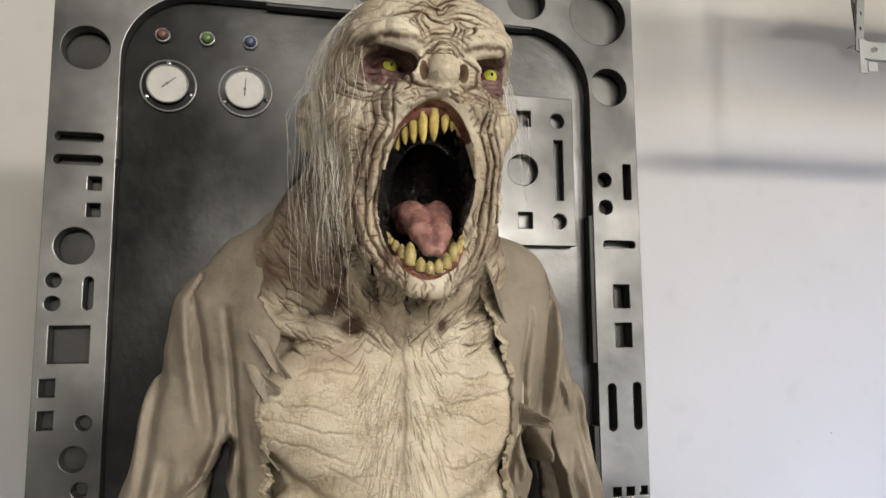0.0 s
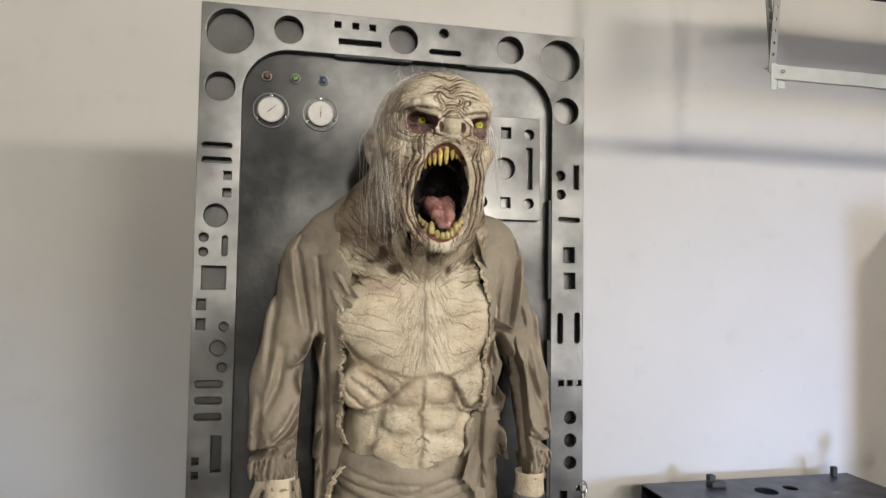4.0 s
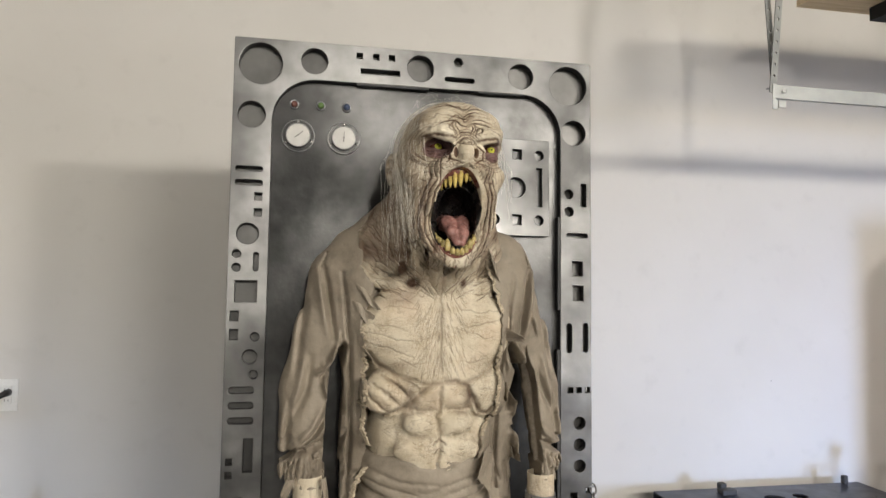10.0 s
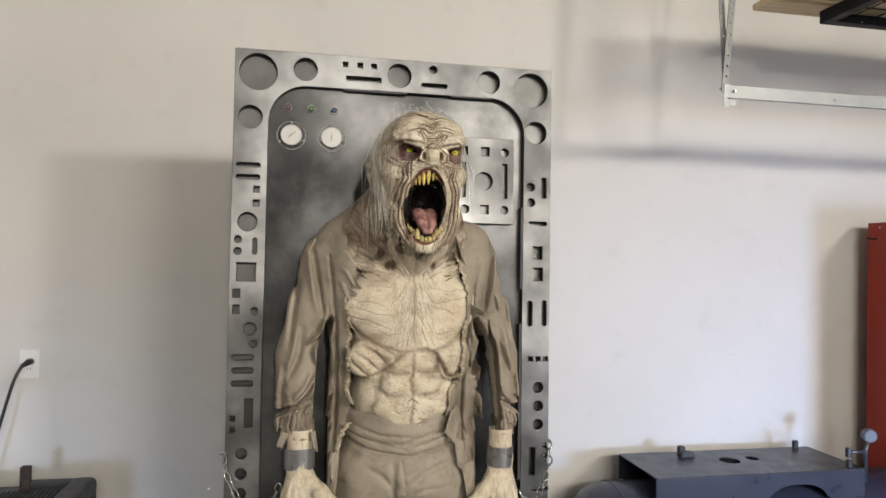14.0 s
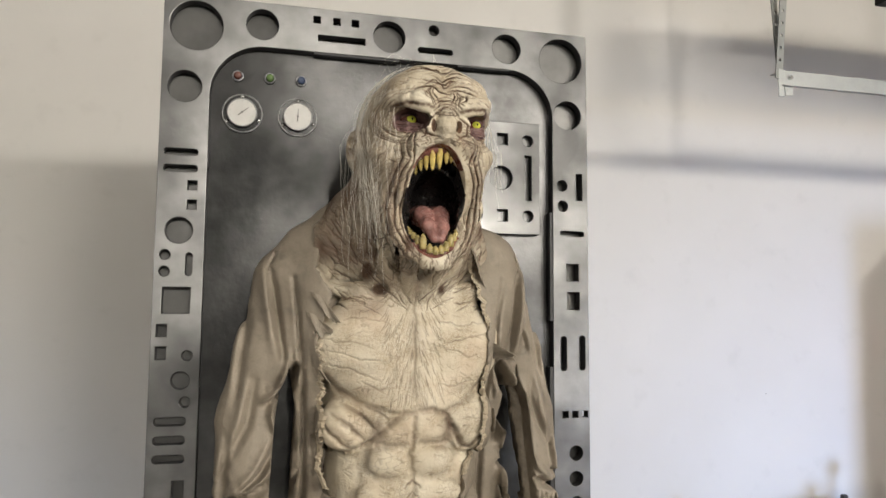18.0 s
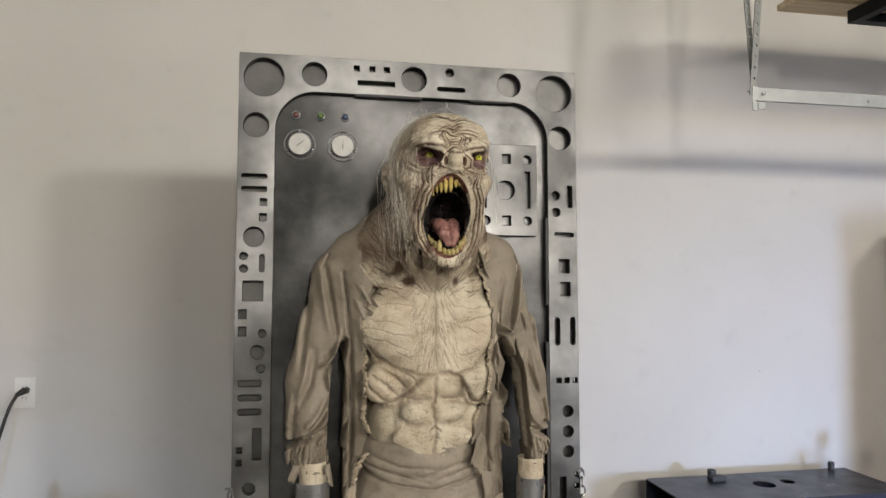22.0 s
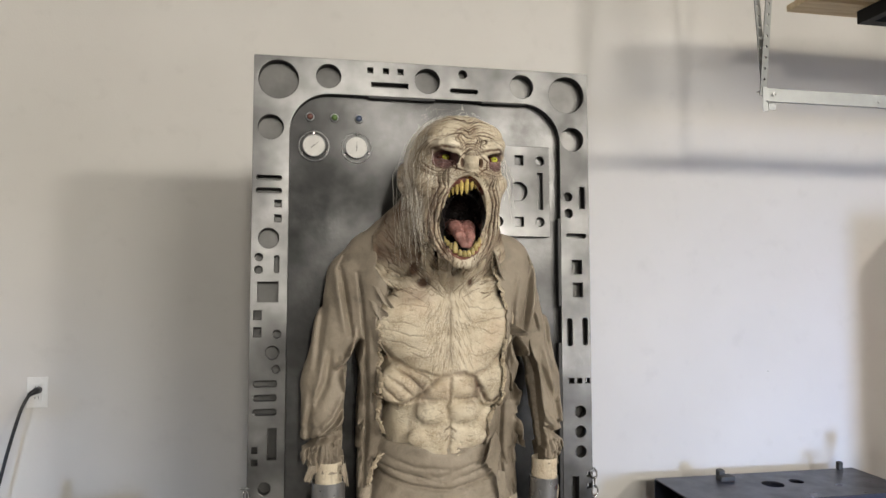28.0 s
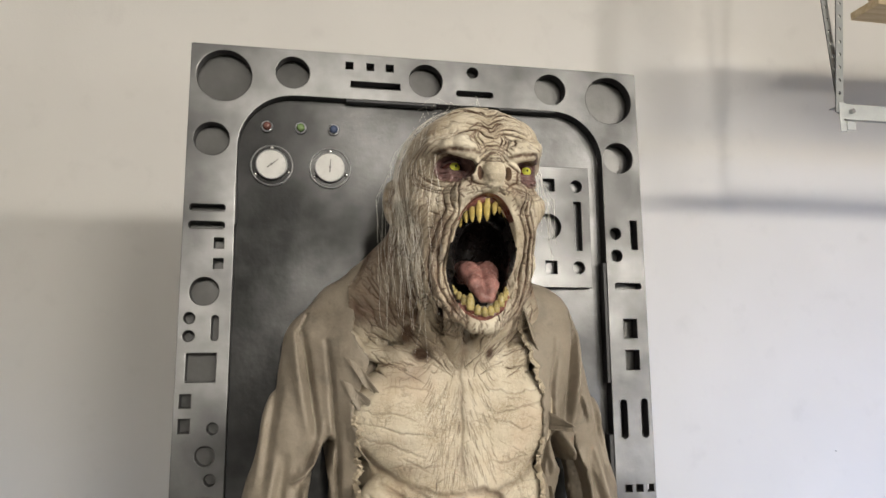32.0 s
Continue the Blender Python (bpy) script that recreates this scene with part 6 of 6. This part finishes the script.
J = Field((-0.19, 0.86, 0.80), (0.56, 1.195, 1.78), 0.003)
for s in both:
    sh, el, wr = ((-0.022, 1.05, 1.575), (-0.078, 1.055, 1.32), (-0.082, 1.02, 1.165)) if s < 0 else ((0.380, 1.05, 1.585), (0.440, 1.055, 1.32), (0.446, 1.015, 1.165))
    J.limb([(*sh, 0.058), (*[a + 0.5 * (b - a) for a, b in zip(sh, el)], 0.060), (*el, 0.063), (*wr, 0.058)], 0.02)
    J.limb([(*wr, 0.050), (wr[0] + s * 0.0 + 0.004, wr[1] - 0.022, wr[2] - 0.055, 0.041)], 0.010)
    # yoke from neck to shoulder
    J.limb([(C + s * 0.105, 1.0, 1.665, 0.036), (C + s * 0.15, 1.035, 1.622, 0.058), (sh[0] - s * 0.01, 1.055, 1.575, 0.060)], 0.02)
    J.limb([(0.197 + s * 0.140, 1.035, 1.56, 0.086), (0.197 + s * 0.156, 1.055, 1.42, 0.078), (0.197 + s * 0.148, 1.085, 1.25, 0.068), (0.197 + s * 0.152, 1.085, 1.10, 0.055),
            (0.197 + s * 0.165, 1.06, 0.97, 0.050)], 0.02)
J.limb([(0.078, 1.050, 1.735, 0.016), (0.048, 1.048, 1.685, 0.026), (0.010, 1.050, 1.640, 0.040), (-0.020, 1.055, 1.590, 0.056)], 0.02)
J.blob((0.195, 1.085, 1.455), (0.196, 0.128, 0.150), 0.03)
J.blob((0.195, 1.12, 1.30), (0.175, 0.09, 0.25), 0.03)
# lay the front over the chest: nowhere deeper than 7 mm over the skin
grid = [np.clip(np.round((J.ax[i] - B.lo[i]) / B.h).astype(int), 0, B.n[i] - 1) for i in range(3)]
inside = [(J.ax[i] >= B.lo[i]) & (J.ax[i] <= B.lo[i] + B.h * (B.n[i] - 1)) for i in range(3)]
over = SMOOTH_BODY[np.ix_(*grid)] - 0.008
over[~inside[0]] = 0.5
over[:, ~inside[1]] = 0.5
over[:, :, ~inside[2]] = 0.5
over[:, :, J.ax[2] > 1.60] = 0.5
J.merge((slice(None),) * 3, over, 0.012, "add")
del over
ji, jx, jy, jz = J.near(0.05)
left = jx < 0.195
# the ragged opening: how far the free edge stands from the middle at each height
rag = 0.010 * (vnoise(jz * 70, jz * 0 + np.where(left, 3.3, 8.8), jz * 0) - 0.5) + 0.006 * (vnoise(jz * 190, jz * 0 + np.where(left, 1.3, 5.8), jz * 0) - 0.5)
zl = np.array([0.80, 0.95, 1.02, 1.10, 1.16, 1.21, 1.26, 1.32, 1.40, 1.455, 1.49, 1.52, 1.56, 1.60, 1.66, 1.75])
ol = np.array([0.145, 0.175, 0.185, 0.182, 0.150, 0.145, 0.160, 0.158, 0.156, 0.160, 0.165, 0.152, 0.145, 0.166, 0.168, 0.130])
zr = np.array([0.80, 0.93, 1.00, 1.06, 1.12, 1.17, 1.22, 1.28, 1.36, 1.43, 1.49, 1.53, 1.58, 1.62, 1.66, 1.72])
orr = np.array([0.175, 0.165, 0.140, 0.125, 0.105, 0.085, 0.100, 0.125, 0.136, 0.143, 0.142, 0.138, 0.122, 0.108, 0.100, 0.098])
edge = np.where(left, np.interp(jz, zl, ol), np.interp(jz, zr, orr)) + rag
cut = edge - np.abs(jx - 0.197)          # positive inside the opening
cut = np.minimum(cut, 1.075 - jy)
# folds
dx = np.where(left, -1.0, 1.0)
arm = smooth01(np.abs(jx - 0.197), 0.175, 0.215)
low = (1 - smooth01(jz, 1.20, 1.30)) * smooth01(jz, 1.08, 1.12)
def ridge(u, v, w, sharp=2.2):
    return np.clip(1 - np.abs(2 * vnoise(u, v, w) - 1) * sharp, 0, 1)


CLOTH = Canvas((-0.20, 0.80), (0.57, 1.73), 21)
K = CLOTH.rng.uniform
for s in both:
    ox = (lambda x: x) if s < 0 else (lambda x: 0.367 - x)       # the right sleeve mirrors the left one
    # long drag folds down the sleeve
    for x0, z0, x1, z1, x2, z2, d in ((-0.052, 1.60, -0.040, 1.52, -0.026, 1.44, 0.007), (-0.088, 1.52, -0.098, 1.44, -0.108, 1.36, 0.003),
                                     (-0.004, 1.425, -0.024, 1.380, -0.046, 1.362, 0.024), (-0.032, 1.39, -0.024, 1.33, -0.008, 1.28, 0.016), (-0.075, 1.40, -0.085, 1.33, -0.110, 1.27, 0.005),
                                     (-0.030, 1.30, -0.055, 1.25, -0.095, 1.205, 0.007), (-0.020, 1.26, -0.045, 1.225, -0.090, 1.20, 0.008), (-0.115, 1.30, -0.120, 1.25, -0.125, 1.20, 0.004)):
        CLOTH.line([(ox(x0), z0), (ox(x1), z1), (ox(x2), z2)], K(0.006, 0.009), d, 0, 0.0006, 0.8, True)
        CLOTH.line([(ox(x0 - 0.014), z0 - 0.004), (ox(x1 - 0.015), z1), (ox(x2 - 0.012), z2 + 0.006)], K(0.006, 0.009), -0.6 * d, 0, 0.0006, 0.8, True)
    # gathers over the cuff
    for i in range(12):
        x0 = -0.128 + i * 0.0092
        CLOTH.line([(ox(x0 + 0.004), 1.195), (ox(x0 + K(-0.004, 0.004)), 1.16), (ox(x0 + K(-0.008, 0.008)), 1.125)], 0.0030, K(0.002, 0.005), 0, 0.0016)
    CLOTH.line([(ox(-0.140), 1.186), (ox(-0.09), 1.203), (ox(-0.025), 1.235)], 0.007, 0.010, 0, 0.002, 0.2)
    # hanging front panels: one long drag fold and broken short ones
    x0 = 0.006 + K(-.004, .004)
    CLOTH.line([(ox(x0 - 0.016), 1.585), (ox(x0 - 0.004), 1.50), (ox(x0 + 0.006), 1.38), (ox(x0 + 0.010), 1.20), (ox(x0), 1.0)], 0.0045, 0.0055, 0, 0.0006, 0.8, True)
    for i in range(4):
        x0, z0 = K(-0.075, 0.045), K(1.25, 1.60)
        l, lean = K(0.03, 0.09), K(-0.35, 0.25)
        w, d = K(0.0022, 0.0045), K(0.0012, 0.0034)
        pts = [(ox(x0), z0), (ox(x0 + 0.5 * lean * l + K(-.003, .003)), z0 - 0.5 * l), (ox(x0 + lean * l), z0 - l)]
        CLOTH.line(pts, w, d, 0, 0.0006, 0.9, True)
        CLOTH.line([(px_ - 0.006 * (1 if s < 0 else -1), pz_) for px_, pz_ in pts], 1.4 * w, -0.8 * d, 0, 0.0006, 0.9, True)
    for i in range(7):
        x0, z0 = K(-0.03, 0.03), K(1.0, 1.25)
        CLOTH.line([(ox(x0), z0), (ox(x0 - K(0.0, 0.02)), z0 - K(0.02, 0.06))], 0.004, K(0.002, 0.004), 0, 0.0006, 0.8, True)
    # shoulder seam
    CLOTH.line([(ox(-0.045), 1.63), (ox(-0.058), 1.595), (ox(-0.050), 1.54), (ox(-0.028), 1.47)], 0.0025, 0.003, 0, 0.0008, 0.2)
folds = 2.7 * CLOTH.relief(jx, jz) * smooth01(-jy, -1.12, -1.04) + arm * low * 0.006 * ridge(dx * jx * 36, jy * 30, jz * 40 + dx * jx * 20)
dd = J.d[ji] + folds + 0.005 * cloth_noise(jx, jy, jz, 16) + 0.0012 * cloth_noise(jx, jy, jz, 60)
# arm separated from the trunk below the armpit
for s in both:
    gapx = np.where(jz > 1.16, 0.197 + s * (0.213 + 0.05 * (1.42 - jz)), 0.197 + s * 0.22)
    gap = (0.018 if s < 0 else 0.024) * smooth01(1.43 - jz, 0.0, 0.10) - np.abs(jx - gapx)
    gap = np.minimum(gap, 1.44 - jz)
    dd = np.maximum(dd, np.where(np.sign(jx - 0.197) == s, gap, -1))
# hollow: keep a thin cloth layer where the front is open
dd = np.maximum(dd, np.minimum(cut, 0.5))
tail_cut = (0.93 + 0.05 * vnoise(jx * 40, jx * 0, jz * 0) - jz)
dd = np.maximum(dd, np.where(np.abs(jx - 0.197) < 0.225, tail_cut, -1))
cuff_end = (1.118 + 0.012 * vnoise(jx * 60, jy * 60, jz * 0) - jz)
dd = np.maximum(dd, np.where(np.abs(jx - 0.197) >= 0.215, cuff_end, -1))
J.d[ji] = dd
jp, jf = J.mesh()
jacket = empty("torn_jacket", (0.195, 1.08, 0.93), "ragged open khaki jacket with torn edges, worn by the figure", "jacket")
jc = jp[jf].mean(1)
off_arm = np.abs(jc[:, 0] - 0.197) - np.where(jc[:, 2] < 1.44, 0.213 + 0.05 * (1.42 - jc[:, 2]), 0.236)
worn = np.where(off_arm < 0, 0, np.where(jc[:, 2] < 1.172, 2, 1) + np.where(jc[:, 0] < 0.197, 0, 2))
for kind, name in enumerate(("jacket_body", "sleeve", "cuff", "sleeve", "cuff")):
    under(new(name, sculpt_mesh(name, [(jp, jf[worn == kind], 0)], [KHAKI])), jacket)


def front_y(F, x, z, miss=0.97):
    """The frontmost surface of a field at (x, z)."""
    i, k = int(round((x - F.lo[0]) / F.h)), int(round((z - F.lo[2]) / F.h))
    col = F.d[min(max(i, 0), F.n[0] - 1), :, min(max(k, 0), F.n[2] - 1)]
    hit = np.nonzero(col < 0)[0]
    return float(F.ax[1][hit[0]]) if len(hit) else miss


FL = random.Random(3)


def flap(p0, p1, p2, p3, lift):
    """A torn, curling scrap of cloth between four corners (x, z); the edge p2-p3 lifts off."""
    made = bmesh.new()
    y = [min(front_y(J, *p), front_y(B, *p)) - 0.003 for p in (p0, p1)]
    p0, p1, p2, p3 = (Vector((p[0], 0, p[1])) for p in (p0, p1, p2, p3))
    n, rows = 8, []
    for i in range(n + 1):
        row = []
        jag = FL.uniform(-0.004, 0.004)
        for j in range(n + 1):
            u, v = i / n, j / n
            q = (p0 * (1 - u) + p1 * u) * (1 - v) + (p3 * (1 - u) + p2 * u) * v + (p3 - p0).normalized() * jag * v
            q.y = y[0] * (1 - u) + y[1] * u - lift * (1.6 * v - 0.6 * v * v + 0.25 * math.sin(5 * u + 3 * v))
            q += Vector((FL.uniform(-.0006, .0006), 0, FL.uniform(-.0006, .0006)))
            row.append(made.verts.new(q))
        rows.append(row)
    for i in range(n):
        for j in range(n):
            made.faces.new((rows[i][j], rows[i + 1][j], rows[i + 1][j + 1], rows[i][j + 1]))
    bmesh.ops.recalc_face_normals(made, faces=made.faces)
    bmesh.ops.solidify(made, geom=made.faces[:], thickness=0.0016)
    bmesh.ops.recalc_face_normals(made, faces=made.faces)
    under(from_bm("torn_flap", made, KHAKI), jacket)


flap((0.018, 1.560), (0.040, 1.548), (0.070, 1.505), (0.046, 1.515), 0.014)
flap((0.012, 1.525), (0.030, 1.515), (0.058, 1.492), (0.036, 1.478), 0.012)
flap((0.348, 1.470), (0.352, 1.440), (0.388, 1.436), (0.382, 1.450), 0.020)
flap((0.036, 1.425), (0.042, 1.395), (0.062, 1.386), (0.056, 1.400), 0.008)
flap((0.300, 1.20), (0.328, 1.19), (0.318, 1.110), (0.282, 1.145), 0.010)
flap((0.318, 1.12), (0.342, 1.11), (0.344, 1.035), (0.322, 1.055), 0.012)
flap((0.338, 1.05), (0.372, 1.06), (0.372, 0.945), (0.352, 0.960), 0.012)
flap((0.000, 1.09), (0.024, 1.10), (0.016, 1.005), (0.002, 1.03), 0.012)
flap((-0.120, 1.150), (-0.104, 1.145), (-0.118, 1.112), (-0.132, 1.118), 0.010)
flap((-0.050, 1.145), (-0.038, 1.15), (-0.030, 1.098), (-0.042, 1.108), 0.010)
flap((0.306, 1.645), (0.330, 1.61), (0.346, 1.555), (0.322, 1.59), 0.006)


def fringe(side, z0, z1):
    """A frayed pale strip along the jacket's free edge."""
    made = bmesh.new()
    rows, z = [], z0
    while z > z1:
        o = np.interp(z, zl, ol) if side < 0 else np.interp(z, zr, orr)
        rg = 0.010 * (float(vnoise(np.float32(z * 70), np.float32(3.3 if side < 0 else 8.8), np.float32(0))) - 0.5) \
            + 0.006 * (float(vnoise(np.float32(z * 190), np.float32(1.3 if side < 0 else 5.8), np.float32(0))) - 0.5)
        x = 0.197 + side * (o + rg)
        y = min(front_y(J, x + side * 0.004, z), front_y(B, x, z, 1.0)) - 0.002
        w = FL.uniform(0.002, 0.008)
        rows.append([made.verts.new((x + side * 0.004, y + 0.002, z)), made.verts.new((x - side * 0.001, y - FL.uniform(0.001, 0.004), z)),
                     made.verts.new((x - side * w, y - FL.uniform(0, 0.003), z + FL.uniform(-0.002, 0.002)))])
        z -= 0.0035
    for a, b in zip(rows, rows[1:]):
        for j in range(2):
            made.faces.new((a[j], a[j + 1], b[j + 1], b[j]))
    bmesh.ops.recalc_face_normals(made, faces=made.faces)
    bmesh.ops.solidify(made, geom=made.faces[:], thickness=0.0012)
    bmesh.ops.recalc_face_normals(made, faces=made.faces)
    under(from_bm("frayed_edge", made, FRINGE, smooth=False), jacket)


fringe(-1, 1.47, 1.205)
fringe(-1, 1.16, 1.04)
fringe(1, 1.62, 1.50)
fringe(1, 1.43, 1.23)

T = Field((-0.06, 0.83, 0.0), (0.46, 1.195, 1.215), 0.004)
T.blob((0.193, 1.070, 1.15), (0.163, 0.138, 0.135), 0.03)
T.blob((0.193, 1.055, 1.03), (0.178, 0.128, 0.12), 0.03)
for s in both:
    T.limb([(0.193 + s * 0.085, 1.05, 1.0, 0.095), (0.193 + s * 0.100, 1.06, 0.55, 0.080), (0.193 + s * 0.105, 1.07, 0.03, 0.075)], 0.025)
ti, tx, ty, tz = T.near(0.03)
waist = smooth01(tz, 1.04, 1.09)
sag = tz + 0.22 * (tx - 0.193) ** 2 + 0.03 * vnoise(tx * 8, ty * 8, tz * 8)
roll = 0.0012 * np.sin(sag * 150 + 2.5 * vnoise(tx * 10, ty * 10, tz * 10)) * waist
PANTS = Canvas((-0.07, 0.7), (0.47, 1.23), 31)
K = PANTS.rng.uniform
for pts, w, d in (([(0.158, 1.06), (0.160, 0.98), (0.170, 0.92)], 0.008, 0.012), ([(0.16, 1.0), (0.135, 1.03), (0.10, 1.05)], 0.007, 0.008),
                  ([(0.17, 0.99), (0.24, 1.04), (0.31, 1.06)], 0.008, 0.008), ([(0.03, 1.118), (0.09, 1.098), (0.15, 1.088), (0.20, 1.084)], 0.0045, 0.010), ([(0.36, 1.122), (0.30, 1.100), (0.25, 1.090), (0.20, 1.084)], 0.0045, 0.010),
                  ([(0.05, 1.160), (0.12, 1.138), (0.20, 1.132)], 0.0036, 0.005), ([(0.34, 1.160), (0.28, 1.142), (0.21, 1.128)], 0.0036, 0.005), ([(0.04, 1.135), (0.12, 1.115), (0.19, 1.100)], 0.0036, 0.006), ([(0.35, 1.140), (0.28, 1.122), (0.21, 1.104)], 0.0036, 0.006),
                  ([(0.14, 1.18), (0.19, 1.17), (0.26, 1.178)], 0.004, 0.005), ([(0.178, 1.075), (0.184, 1.03), (0.190, 0.97), (0.196, 0.88)], 0.0028, 0.006), ([(0.165, 0.99), (0.19, 0.96), (0.21, 0.90)], 0.007, 0.008), ([(0.15, 0.985), (0.12, 0.95), (0.09, 0.90)], 0.007, 0.008)):
    PANTS.line(pts, w, d, 0, 0.0008, 0.6, True)
for i in range(16):
    x0, z0 = K(0.0, 0.36), K(0.85, 1.18)
    PANTS.line([(x0, z0), (x0 + K(0.01, 0.03), z0 + K(-0.012, 0.008)), (x0 + K(0.03, 0.07), z0 + K(-0.02, 0.02))], K(0.003, 0.006), K(0.002, 0.005), 0, 0.0008, 0.8, True)
T.d[ti] += roll * 0.6 + 1.15 * PANTS.relief(tx, tz) * smooth01(1.19 - tz, 0.0, 0.03) + 0.008 * cloth_noise(tx, ty, tz, 16) + 0.003 * cloth_noise(tx, ty, tz, 50)
top_edge = tz - 1.192 - 0.004 * np.sin(tx * 60)
T.d[ti] = np.maximum(T.d[ti], top_edge)
T.d[:, :, T.ax[2] > 1.2] = 0.5
tp, tf = T.mesh()
trousers = empty("ragged_trousers", (0.193, 1.07, 0.0), "grey-taupe trousers with a rolled cloth waist, worn by the figure", "trousers")
high = tp[tf].mean(1)[:, 2] > 1.078
for name, keep in (("waist_wrap", high), ("trouser_body", ~high)):
    under(new(name, sculpt_mesh(name, [(tp, tf[keep], 0)], [GREYCLOTH])), trousers)
